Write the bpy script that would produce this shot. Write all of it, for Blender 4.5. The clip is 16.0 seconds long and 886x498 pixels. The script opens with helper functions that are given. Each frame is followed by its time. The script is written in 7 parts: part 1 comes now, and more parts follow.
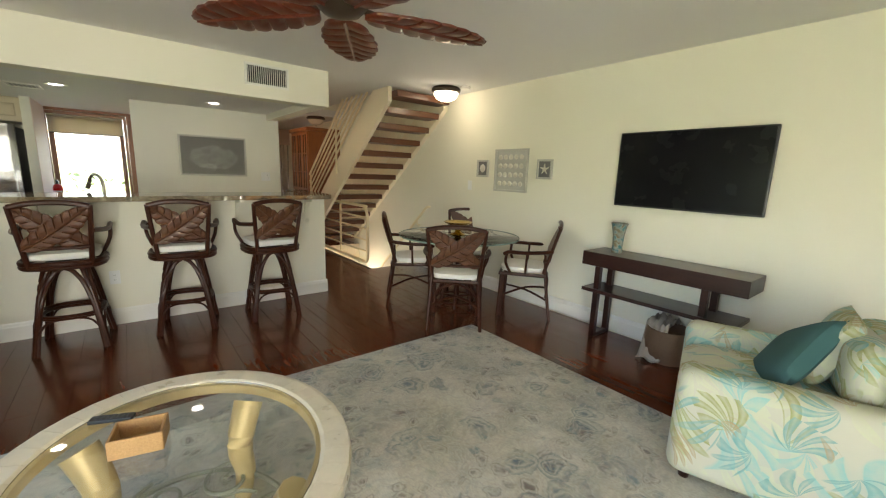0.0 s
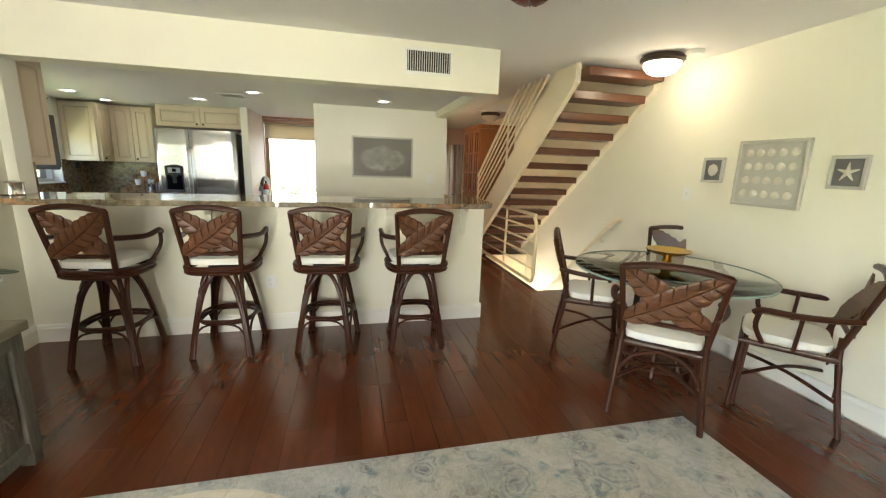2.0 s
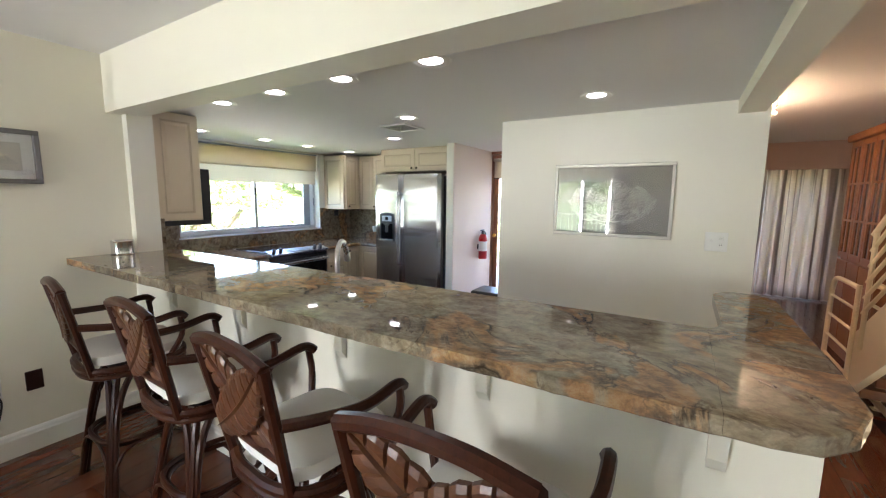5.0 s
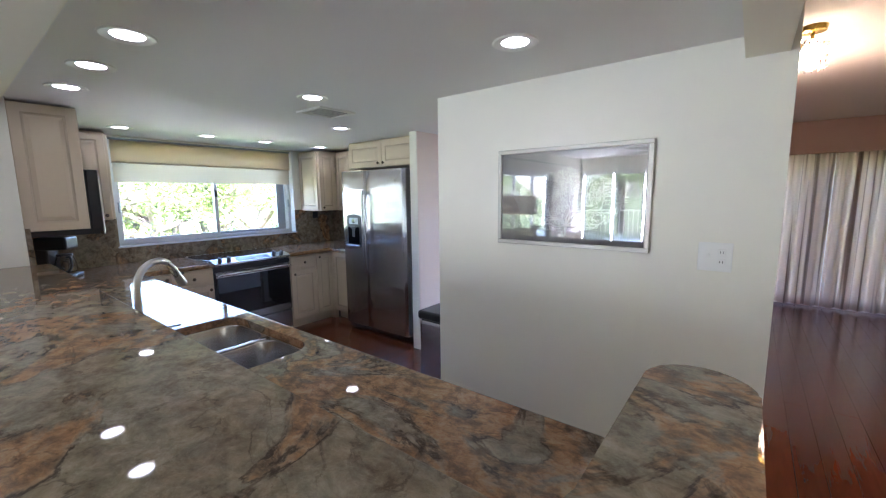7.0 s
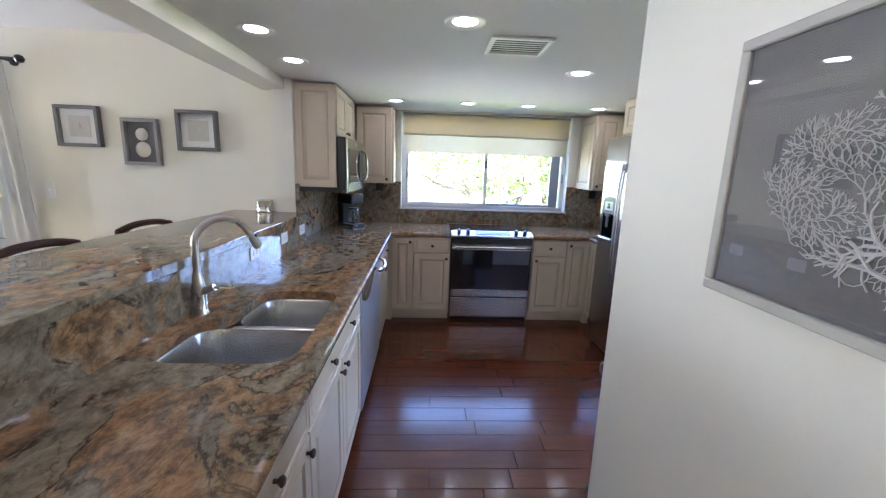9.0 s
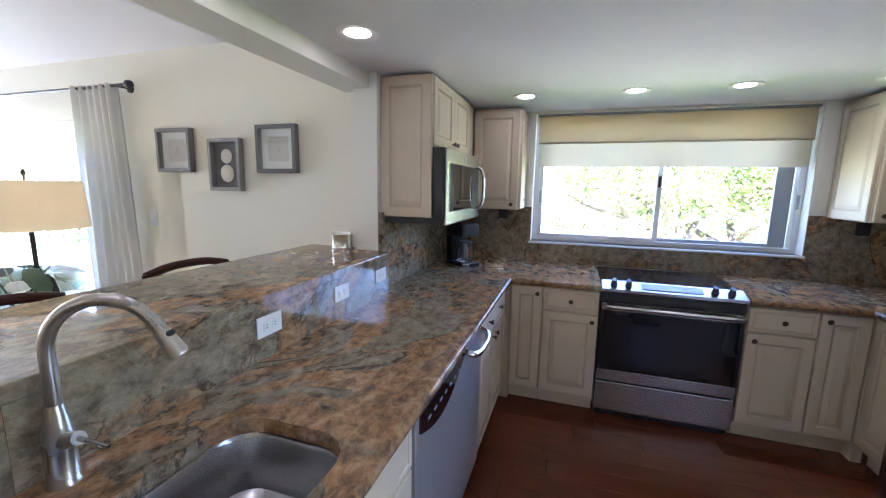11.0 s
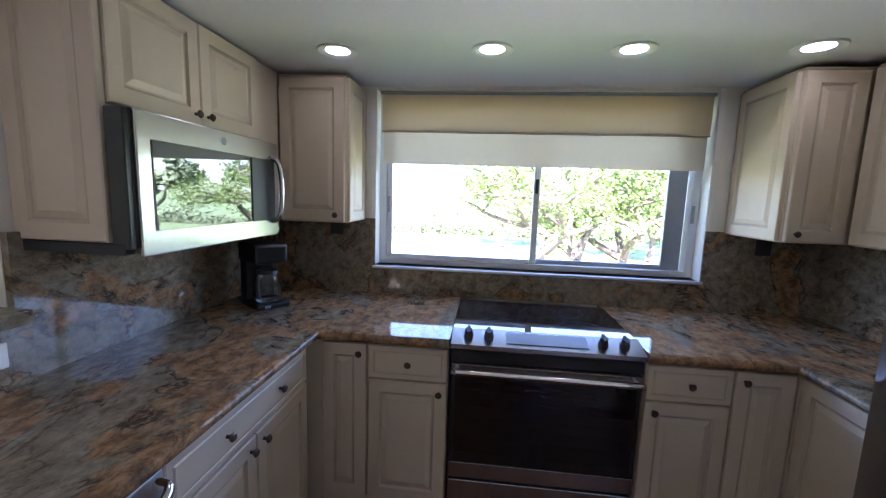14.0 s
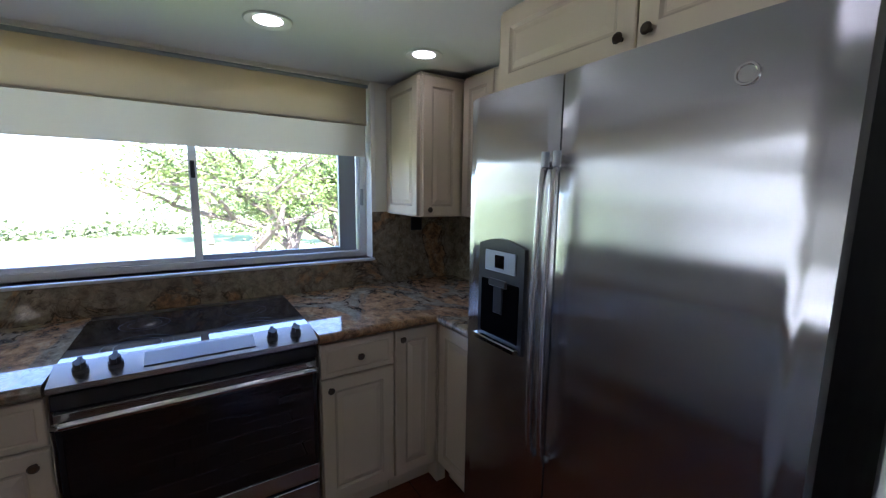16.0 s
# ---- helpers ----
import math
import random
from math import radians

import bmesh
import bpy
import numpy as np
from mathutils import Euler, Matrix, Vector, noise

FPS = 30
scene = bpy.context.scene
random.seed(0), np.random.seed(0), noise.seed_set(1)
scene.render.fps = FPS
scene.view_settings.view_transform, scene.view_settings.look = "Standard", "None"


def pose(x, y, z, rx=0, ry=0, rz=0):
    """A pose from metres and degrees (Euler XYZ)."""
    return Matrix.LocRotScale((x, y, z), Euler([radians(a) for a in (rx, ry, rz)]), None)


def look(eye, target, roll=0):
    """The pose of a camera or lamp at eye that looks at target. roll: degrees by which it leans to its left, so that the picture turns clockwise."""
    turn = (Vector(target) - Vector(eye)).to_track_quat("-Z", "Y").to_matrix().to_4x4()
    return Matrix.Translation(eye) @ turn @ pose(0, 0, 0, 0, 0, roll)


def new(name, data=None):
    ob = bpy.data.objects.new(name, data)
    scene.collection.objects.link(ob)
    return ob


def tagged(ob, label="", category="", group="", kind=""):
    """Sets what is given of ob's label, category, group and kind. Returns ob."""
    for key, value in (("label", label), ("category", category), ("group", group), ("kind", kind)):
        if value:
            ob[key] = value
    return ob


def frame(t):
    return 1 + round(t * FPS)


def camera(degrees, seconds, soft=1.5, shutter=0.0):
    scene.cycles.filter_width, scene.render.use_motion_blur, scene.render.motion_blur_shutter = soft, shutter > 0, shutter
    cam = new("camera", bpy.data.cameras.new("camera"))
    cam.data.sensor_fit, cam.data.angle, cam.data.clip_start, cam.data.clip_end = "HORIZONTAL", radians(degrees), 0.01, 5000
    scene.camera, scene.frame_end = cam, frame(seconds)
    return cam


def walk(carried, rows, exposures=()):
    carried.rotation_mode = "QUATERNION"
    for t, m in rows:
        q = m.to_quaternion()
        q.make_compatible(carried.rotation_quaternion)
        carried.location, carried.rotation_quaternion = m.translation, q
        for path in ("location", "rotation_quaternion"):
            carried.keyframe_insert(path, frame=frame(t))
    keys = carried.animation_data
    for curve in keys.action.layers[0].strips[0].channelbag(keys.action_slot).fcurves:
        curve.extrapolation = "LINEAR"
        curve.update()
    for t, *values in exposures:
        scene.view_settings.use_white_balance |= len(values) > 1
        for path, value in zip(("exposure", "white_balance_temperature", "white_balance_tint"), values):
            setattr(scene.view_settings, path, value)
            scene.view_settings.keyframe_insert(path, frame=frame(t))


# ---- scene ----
cam = camera(96.6, 16.0, 1.2)
PATH = [
    (0, (-1.674, -4.211, 1.355), (-0.448, -2.676, 0.983), 2.0),
    (0.5, (-1.546, -3.988, 1.359), (-0.464, -2.35, 0.975), 2.1),
    (1, (-1.417, -3.794, 1.365), (-0.501, -2.063, 0.958), 2.0),
    (1.5, (-1.297, -3.591, 1.381), (-0.576, -1.774, 0.959), 2.1),
    (2, (-1.198, -3.379, 1.389), (-0.731, -1.477, 0.983), 2.0),
    (2.5, (-1.104, -3.142, 1.43), (-0.841, -1.198, 1.038), 1.6),
    (3, (-0.951, -2.82, 1.447), (-0.885, -0.852, 1.096), 1.4),
    (3.5, (-0.751, -2.316, 1.454), (-1.11, -0.371, 1.154), 1.2),
    (6, (-0.154, -0.642, 1.506), (-1.269, 0.998, 1.245), -0.0),
    (6.5, (-0.089, -0.383, 1.503), (-1.24, 1.232, 1.239), -0.3),
    (7, (-0.03, -0.17, 1.501), (-1.248, 1.393, 1.228), -0.6),
    (7.5, (0.041, 0.103, 1.506), (-1.318, 1.541, 1.216), 0.1),
    (8, (0.065, 0.535, 1.514), (-1.569, 1.65, 1.216), 1.9),
    (8.5, (-0.065, 0.927, 1.489), (-1.906, 1.647, 1.184), 1.6),
    (9, (-0.324, 1.133, 1.464), (-2.283, 1.233, 1.072), 2.0),
    (9.5, (-0.635, 1.197, 1.488), (-2.576, 0.944, 1.076), 1.6),
    (12, (-1.83, 1.194, 1.465), (-3.698, 0.54, 1.179), 1.0),
    (12.5, (-2.046, 1.256, 1.471), (-3.915, 0.604, 1.183), 1.1),
    (13, (-2.211, 1.336, 1.468), (-4.08, 0.684, 1.185), 1.1),
    (13.5, (-2.334, 1.422, 1.468), (-4.237, 0.877, 1.182), 1.3),
    (14.5, (-2.487, 1.606, 1.464), (-4.461, 1.818, 1.228), 2.1),
    (15, (-2.497, 1.674, 1.467), (-4.409, 2.207, 1.222), 1.8),
    (15.5, (-2.495, 1.741, 1.468), (-4.305, 2.55, 1.205), 1.5),
    (16, (-2.477, 1.785, 1.443), (-4.142, 2.856, 1.162), 0.8),
]
EXPOSURE = [(0.0, 3.75, 7000, 12), (2.0, 4.35, 7000, 11), (3.7, 4.47, 6950, 11), (5.8, 4.45, 5600, 24), (8.0, 4.36, 5450, 24), (9.2, 4.70, 5450, 26), (12.0, 4.42, 5450, 26), (14.0, 3.86, 5500, 29), (16.0, 3.43, 5450, 25)]
walk(cam, [(t, look(eye, target, roll)) for t, eye, target, roll in PATH], EXPOSURE)

# ---- world, sun, large lights ----
world = bpy.data.worlds.new("world")
scene.world = world
world.use_nodes = True
wn = world.node_tree.nodes
sky = wn.new("ShaderNodeTexSky")
sky.sky_type = 'NISHITA'
sky.sun_disc = False
sky.sun_elevation = radians(52)
sky.sun_rotation = radians(104)
world.node_tree.links.new(sky.outputs[0], wn["Background"].inputs[0])
wn["Background"].inputs[1].default_value = 0.15


def lamp(name, kind, m, energy, colour, sx=1.0, sy=1.0, spread=180):
    d = bpy.data.lights.new(name, kind)
    d.energy, d.color = energy, colour
    if kind == 'AREA':
        d.shape, d.size, d.size_y, d.spread = 'RECTANGLE', sx, sy, radians(spread)
    elif kind == 'SUN':
        d.angle = radians(sx)
    else:
        d.shadow_soft_size = sx
    ob = new(name, d)
    ob.matrix_world = m
    return ob


lamp("sun", 'SUN', look((8, -2, 10), (0, 0, 0)), 5.0, (1.0, 0.95, 0.86), 0.5)
for strip_x in (-3.375, -2.675, -1.975):
    lamp("balcony_door_daylight", 'AREA', look((strip_x, -6.37, 1.03), (strip_x + 0.7, 0, 1.20)), 3.4, (0.98, 1.0, 0.95), 0.05, 1.85)
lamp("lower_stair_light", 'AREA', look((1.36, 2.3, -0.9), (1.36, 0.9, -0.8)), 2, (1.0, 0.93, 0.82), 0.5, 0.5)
# warm point lamp added to brighten the den, with no fixture of its own
lamp("hall_light", 'POINT', pose(0.15, 3.3, 1.95), 1.3, (1.0, 0.66, 0.38), 0.06)
lamp("dome_light_bulb", 'POINT', pose(1.33, -0.40, 2.14), 0.12, (1.0, 0.86, 0.62), 0.07)
lamp("table_lamp_bulb", 'POINT', pose(-2.80, -1.75, 1.33), 0.2, (1.0, 0.86, 0.64), 0.05)

# ---- materials ----


def nodes_of(name):
    m = bpy.data.materials.new(name)
    m.use_nodes = True
    nt = m.node_tree
    return m, nt.nodes, nt.links, nt.nodes["Principled BSDF"]


def coords(n, l, scale=(1, 1, 1), rot=(0, 0, 0), space="Object"):
    tc = n.new("ShaderNodeTexCoord")
    mp = n.new("ShaderNodeMapping")
    mp.inputs["Scale"].default_value = scale
    mp.inputs["Rotation"].default_value = [radians(a) for a in rot]
    l.new(tc.outputs[space], mp.inputs[0])
    return mp.outputs[0]


def noise_tex(n, l, vec, scale, detail=4.0, rough=0.55, distort=0.0):
    t = n.new("ShaderNodeTexNoise")
    t.inputs["Scale"].default_value = scale
    t.inputs["Detail"].default_value = detail
    t.inputs["Roughness"].default_value = rough
    t.inputs["Distortion"].default_value = distort
    l.new(vec, t.inputs["Vector"])
    return t.outputs["Fac"]


def ramp(n, l, fac, stops):
    r = n.new("ShaderNodeValToRGB")
    e = r.color_ramp.elements
    while len(e) < len(stops):
        e.new(0.5)
    for el, (p, c) in zip(e, stops):
        el.position, el.color = p, (*c, 1) if len(c) == 3 else (c[0], c[0], c[0], 1)
    l.new(fac, r.inputs[0])
    return r.outputs[0]


def mix(n, l, fac, a, b, kind='MIX'):
    m = n.new("ShaderNodeMix")
    m.data_type, m.blend_type = 'RGBA', kind
    for sock, v in ((m.inputs[0], fac), (m.inputs[6], a), (m.inputs[7], b)):
        if isinstance(v, (int, float)):
            sock.default_value = v
        elif isinstance(v, tuple):
            sock.default_value = (*v, 1)
        else:
            l.new(v, sock)
    return m.outputs[2]


def bump(n, l, b, h, strength=0.2, dist=0.002, after=None):
    k = n.new("ShaderNodeBump")
    k.inputs["Strength"].default_value, k.inputs["Distance"].default_value = strength, dist
    l.new(h, k.inputs["Height"])
    if after is not None:
        l.new(after, k.inputs["Normal"])
    l.new(k.outputs[0], b.inputs["Normal"])
    return k.outputs[0]


def plain(name, c, rough=0.5, metal=0.0, vary=0.08, scale=6.0, fine=60.0, bumps=0.06, coat=0.0, space="Object"):
    """Paint, metal or cloth with soft blotches, fine grain and a fine relief."""
    m, n, l, b = nodes_of(name)
    v = coords(n, l, space=space)
    big = noise_tex(n, l, v, scale, 3)
    small = noise_tex(n, l, v, fine, 4)
    lo, hi = tuple(x * (1 - vary) for x in c), tuple(min(1, x * (1 + vary)) for x in c)
    col = mix(n, l, big, lo, hi)
    col = mix(n, l, 0.25, col, mix(n, l, small, lo, hi))
    l.new(col, b.inputs["Base Color"])
    b.inputs["Metallic"].default_value = metal
    r = n.new("ShaderNodeMapRange")
    r.inputs[3].default_value, r.inputs[4].default_value = (rough, rough) if rough < 0.05 else (max(0.02, rough - 0.08), min(1, rough + 0.08))
    l.new(big, r.inputs[0])
    l.new(r.outputs[0], b.inputs["Roughness"])
    b.inputs["Coat Weight"].default_value = coat
    if bumps:
        bump(n, l, b, small, bumps, 0.002)
    return m


def glow(name, c, strength):
    m, n, l, b = nodes_of(name)
    b.inputs["Base Color"].default_value = (*c, 1)
    b.inputs["Emission Color"].default_value = (*c, 1)
    b.inputs["Emission Strength"].default_value = strength
    return m


def grained(name, dark, light, axis='y', rough=0.3, scale=9.0, coat=0.0, random_amount=0.0, bumps=0.1, island=False):
    """Wood with grain along one axis."""
    m, n, l, b = nodes_of(name)
    s = {'x': (0.12, 1, 1), 'y': (1, 0.12, 1), 'z': (1, 1, 0.12)}[axis]
    v = coords(n, l, s)
    if random_amount:
        info = n.new("ShaderNodeNewGeometry") if island else n.new("ShaderNodeObjectInfo")
        pick = info.outputs["Random Per Island" if island else "Random"]
        add = n.new("ShaderNodeVectorMath")
        sc = n.new("ShaderNodeVectorMath")
        sc.operation = 'SCALE'
        sc.inputs[0].default_value = (7, 5, 3)
        l.new(pick, sc.inputs["Scale"])
        l.new(v, add.inputs[0])
        l.new(sc.outputs[0], add.inputs[1])
        v = add.outputs[0]
    g = noise_tex(n, l, v, scale * 4, 6, 0.65, 0.6)
    k = noise_tex(n, l, v, scale * 0.5, 3, 0.5, 0.3)
    col = ramp(n, l, g, [(0.3, dark), (0.7, light)])
    col = mix(n, l, k, col, tuple(x * 0.62 for x in light), 'MIX') if not random_amount else mix(n, l, k, col, dark)
    if random_amount:
        hv = n.new("ShaderNodeHueSaturation")
        mr = n.new("ShaderNodeMapRange")
        mr.inputs[3].default_value, mr.inputs[4].default_value = 1 - random_amount, 1 + random_amount
        l.new(pick, mr.inputs[0])
        l.new(mr.outputs[0], hv.inputs["Value"])
        l.new(col, hv.inputs["Color"])
        col = hv.outputs[0]
    l.new(col, b.inputs["Base Color"])
    rr = n.new("ShaderNodeMapRange")
    rr.inputs[3].default_value, rr.inputs[4].default_value = (rough * 0.92, rough * 1.12) if random_amount else (rough * 0.75, rough * 1.4)
    l.new(k, rr.inputs[0])
    l.new(rr.outputs[0], b.inputs["Roughness"])
    b.inputs["Coat Weight"].default_value = coat
    b.inputs["Coat Roughness"].default_value = 0.12
    if bumps:
        bump(n, l, b, k if random_amount else g, bumps, 0.006 if random_amount else 0.002)
    return m


def granite_mat(name, turn=(0, 0, -14), rusty=0.0):
    """Polished stone: grey-green ground with broad mottled rust patches, dark broken veins along their edges."""
    m, n, l, b = nodes_of(name)
    v = coords(n, l, (0.85, 1.15, 1.15), turn)
    patch = noise_tex(n, l, v, 2.3, 8, 0.60, 1.1)
    fine = noise_tex(n, l, v, 20, 6, 0.72, 0.3)
    mid = noise_tex(n, l, v, 7, 6, 0.7, 0.5)
    grey = ramp(n, l, fine, [(0.30, (0.055, 0.047, 0.035)), (0.43, (0.18, 0.155, 0.112)), (0.55, (0.29, 0.255, 0.185)), (0.70, (0.42, 0.38, 0.30))])
    rust = ramp(n, l, fine, [(0.30, (0.030, 0.014, 0.008)), (0.42, (0.17, 0.075, 0.028)), (0.53, (0.42, 0.19, 0.065)), (0.68, (0.54, 0.35, 0.17))])
    tan = ramp(n, l, fine, [(0.32, (0.06, 0.043, 0.028)), (0.5, (0.23, 0.165, 0.10)), (0.68, (0.38, 0.30, 0.20))])
    col = mix(n, l, ramp(n, l, mid, [(0.46, (0,)), (0.56, (0.6,))]), grey, tan)
    col = mix(n, l, ramp(n, l, patch, [(0.475 - rusty, (0,)), (0.530 - rusty, (0.80,)), (0.66, (0.75,)), (0.72, (0.3,))]), col, rust)
    col = mix(n, l, 0.26, col, (0.27, 0.205, 0.125))
    vein = ramp(n, l, patch, [(0.464 - rusty, (0,)), (0.480 - rusty, (0.85,)), (0.488 - rusty, (0.8,)), (0.504 - rusty, (0,))])
    thin = ramp(n, l, noise_tex(n, l, v, 4.2, 7, 0.6, 1.2), [(0.482, (0,)), (0.496, (0.5,)), (0.504, (0.5,)), (0.518, (0,))])
    broken = ramp(n, l, mid, [(0.40, (0,)), (0.56, (1,))])
    col = mix(n, l, mix(n, l, 1.0, vein, broken, 'MULTIPLY'), col, (0.030, 0.020, 0.014))
    col = mix(n, l, mix(n, l, 1.0, thin, broken, 'MULTIPLY'), col, (0.045, 0.030, 0.020))
    sp = noise_tex(n, l, v, 110, 3, 0.65)
    col = mix(n, l, ramp(n, l, sp, [(0.60, (0,)), (0.74, (0.3,))]), col, (0.42, 0.36, 0.27))
    l.new(col, b.inputs["Base Color"])
    b.inputs["Roughness"].default_value = 0.035
    b.inputs["Specular IOR Level"].default_value = 0.36
    return m


def rug_mat(name):
    """Washed-out floral pattern: rings of petals, vines and blotches on a cream ground."""
    m, n, l, b = nodes_of(name)
    v = coords(n, l)
    ns = n.new("ShaderNodeTexNoise")
    ns.inputs["Scale"].default_value, ns.inputs["Detail"].default_value = 6, 4
    l.new(v, ns.inputs["Vector"])
    sc = n.new("ShaderNodeVectorMath")
    sc.operation = 'SCALE'
    sc.inputs["Scale"].default_value = 0.17
    l.new(ns.outputs["Color"], sc.inputs[0])
    wv = n.new("ShaderNodeVectorMath")
    l.new(v, wv.inputs[0])
    l.new(sc.outputs[0], wv.inputs[1])
    blot = noise_tex(n, l, v, 2.2, 5, 0.62, 0.6)
    col = ramp(n, l, blot, [(0.34, (0.31, 0.305, 0.28)), (0.5, (0.49, 0.465, 0.405)), (0.66, (0.62, 0.60, 0.54))])
    for scale, stops, tone, lo in ((4.2, [(0.10, (1,)), (0.17, (0.1,)), (0.22, (0.9,)), (0.27, (0.0,)), (0.36, (0.7,)), (0.40, (0.0,))], (0.10, 0.16, 0.20), 0.46), (9.0, [(0.14, (0.9,)), (0.26, (0.0,)), (0.34, (0.6,)), (0.40, (0,))], (0.13, 0.10, 0.095), 0.47), (7.5, [(0.18, (0.9,)), (0.30, (0.0,))], (0.14, 0.22, 0.24), 0.51)):
        cell = n.new("ShaderNodeTexVoronoi")
        cell.inputs["Scale"].default_value = scale
        l.new(wv.outputs[0], cell.inputs["Vector"])
        f = ramp(n, l, cell.outputs["Distance"], stops)
        patch = ramp(n, l, noise_tex(n, l, v, 2.0 + scale * 0.13, 4, 0.7), [(lo - 0.06, (0,)), (lo + 0.08, (0.95,))])
        col = mix(n, l, mix(n, l, 1.0, f, patch, 'MULTIPLY'), col, tone)
    for sc_, tone, amount in ((2.6, (0.25, 0.29, 0.30), 0.30), (5.0, (0.33, 0.27, 0.21), 0.25), (4.4, (0.60, 0.57, 0.49), 0.40)):
        vine = noise_tex(n, l, wv.outputs[0], sc_, 2.5, 0.55, 1.4)
        lines = ramp(n, l, vine, [(0.36, (0,)), (0.39, (amount,)), (0.43, (0,)), (0.48, (0,)), (0.51, (amount,)), (0.55, (0,)), (0.60, (amount * 0.8,)), (0.64, (0,))])
        col = mix(n, l, lines, col, tone)
    worn = noise_tex(n, l, coords(n, l, (1, 3, 1), (0, 0, 8)), 16, 6, 0.75)
    col = mix(n, l, ramp(n, l, worn, [(0.5, (0,)), (0.7, (0.35,))]), col, (0.56, 0.54, 0.47))
    fibre = noise_tex(n, l, coords(n, l, (1, 0.3, 1), (0, 0, 20)), 150, 3, 0.7)
    col = mix(n, l, ramp(n, l, fibre, [(0.35, (0.25,)), (0.6, (0,))]), col, (0.24, 0.23, 0.20))
    l.new(col, b.inputs["Base Color"])
    b.inputs["Roughness"].default_value = 0.95
    bump(n, l, b, fibre, 0.5, 0.004)
    return m


def tropical_mat(name):
    """White cloth printed with scattered fans of pointed leaflets in teal, olive and straw."""
    m, n, l, b = nodes_of(name)
    v = coords(n, l)

    def calc(op, a, c=None):
        k = n.new("ShaderNodeMath")
        k.operation = op
        for sock, val in ((k.inputs[0], a), (k.inputs[1], c)):
            if val is None:
                continue
            if isinstance(val, (int, float)):
                sock.default_value = val
            else:
                l.new(val, sock)
        return k.outputs[0]

    col = mix(n, l, noise_tex(n, l, v, 4, 3), (0.52, 0.51, 0.42), (0.44, 0.43, 0.34))
    fans = ((3.4, (38, 20, 35), (0.50, 0.52, 0.36), 9, 0.62, -0.9), (2.6, (30, 28, -50), (0.24, 0.46, 0.44), 8, 0.62, -0.2), (3.0, (35, -30, 80), (0.27, 0.28, 0.10), 11, 0.58, 0.1), (3.6, (-38, 35, 10), (0.15, 0.33, 0.32), 10, 0.52, 0.2), (4.4, (40, 25, 140), (0.36, 0.26, 0.14), 13, 0.46, 0.55))
    for scale, rot, tone, leaflets, reach, fan in fans:
        vv = coords(n, l, (1.35, 1.35, 1.35), rot)
        cell = n.new("ShaderNodeTexVoronoi")
        cell.inputs["Scale"].default_value = scale
        l.new(vv, cell.inputs["Vector"])
        d = n.new("ShaderNodeVectorMath")
        d.operation = 'SUBTRACT'
        l.new(vv, d.inputs[0])
        l.new(cell.outputs["Position"], d.inputs[1])
        s = n.new("ShaderNodeSeparateXYZ")
        l.new(d.outputs[0], s.inputs[0])
        pick = n.new("ShaderNodeSeparateColor")
        l.new(cell.outputs["Color"], pick.inputs[0])
        bend = calc('MULTIPLY', cell.outputs["Distance"], 1.1)
        ang = calc('ADD', calc('ADD', calc('ARCTAN2', s.outputs[1], s.outputs[0]), calc('MULTIPLY', pick.outputs[0], 6.283)), bend)
        ribs = calc('SINE', calc('MULTIPLY', ang, leaflets))
        edge = calc('ADD', cell.outputs["Distance"], calc('MULTIPLY', ribs, -0.13))
        tip = ramp(n, l, edge, [(reach - 0.05, (1,)), (reach, (0,))])
        body = ramp(n, l, calc('ADD', calc('MULTIPLY', ribs, 0.5), 0.5), [(0.28, (0.12,)), (0.42, (1,)), (0.85, (0.75,)), (1.0, (0.5,))])
        side = ramp(n, l, calc('COSINE', ang), [(max(0.0, fan) if fan > 0 else 0.0, (0.0 if fan > -0.5 else 1.0,)), (max(0.06, fan + 0.06), (1,))])
        f = mix(n, l, 1.0, mix(n, l, 1.0, tip, body, 'MULTIPLY'), side, 'MULTIPLY')
        f = mix(n, l, 1.0, f, ramp(n, l, noise_tex(n, l, v, 30, 4), [(0.25, (0.55,)), (0.6, (1,))]), 'MULTIPLY')
        col = mix(n, l, f, col, tone)
    l.new(col, b.inputs["Base Color"])
    b.inputs["Roughness"].default_value = 0.9
    bump(n, l, b, noise_tex(n, l, v, 260, 2), 0.25, 0.001)
    return m


def glass_mat(name, tint=(1, 1, 1), rough=0.0):
    m, n, l, b = nodes_of(name)
    b.inputs["Base Color"].default_value = (*tint, 1)
    b.inputs["Transmission Weight"].default_value = 1.0
    b.inputs["Roughness"].default_value = rough
    b.inputs["IOR"].default_value = 1.45
    return m


def pane_mat(name, tint=(1, 1, 1), base=0.04):
    """Thin glass: lets light straight through and mirrors a little."""
    m, n, l, b = nodes_of(name)
    t = n.new("ShaderNodeBsdfTransparent")
    t.inputs[0].default_value = (*tint, 1)
    g = n.new("ShaderNodeBsdfGlossy")
    g.inputs["Roughness"].default_value = 0.0
    lw = n.new("ShaderNodeLayerWeight")
    lw.inputs[0].default_value = 0.5
    p5 = n.new("ShaderNodeMath")
    p5.operation = 'POWER'
    p5.inputs[1].default_value = 5.0
    l.new(lw.outputs["Facing"], p5.inputs[0])
    amt = n.new("ShaderNodeMapRange")
    amt.inputs[3].default_value, amt.inputs[4].default_value = base, 1.0
    l.new(p5.outputs[0], amt.inputs[0])
    mx = n.new("ShaderNodeMixShader")
    l.new(amt.outputs[0], mx.inputs[0])
    l.new(t.outputs[0], mx.inputs[1])
    l.new(g.outputs[0], mx.inputs[2])
    l.new(mx.outputs[0], n["Material Output"].inputs[0])
    return m


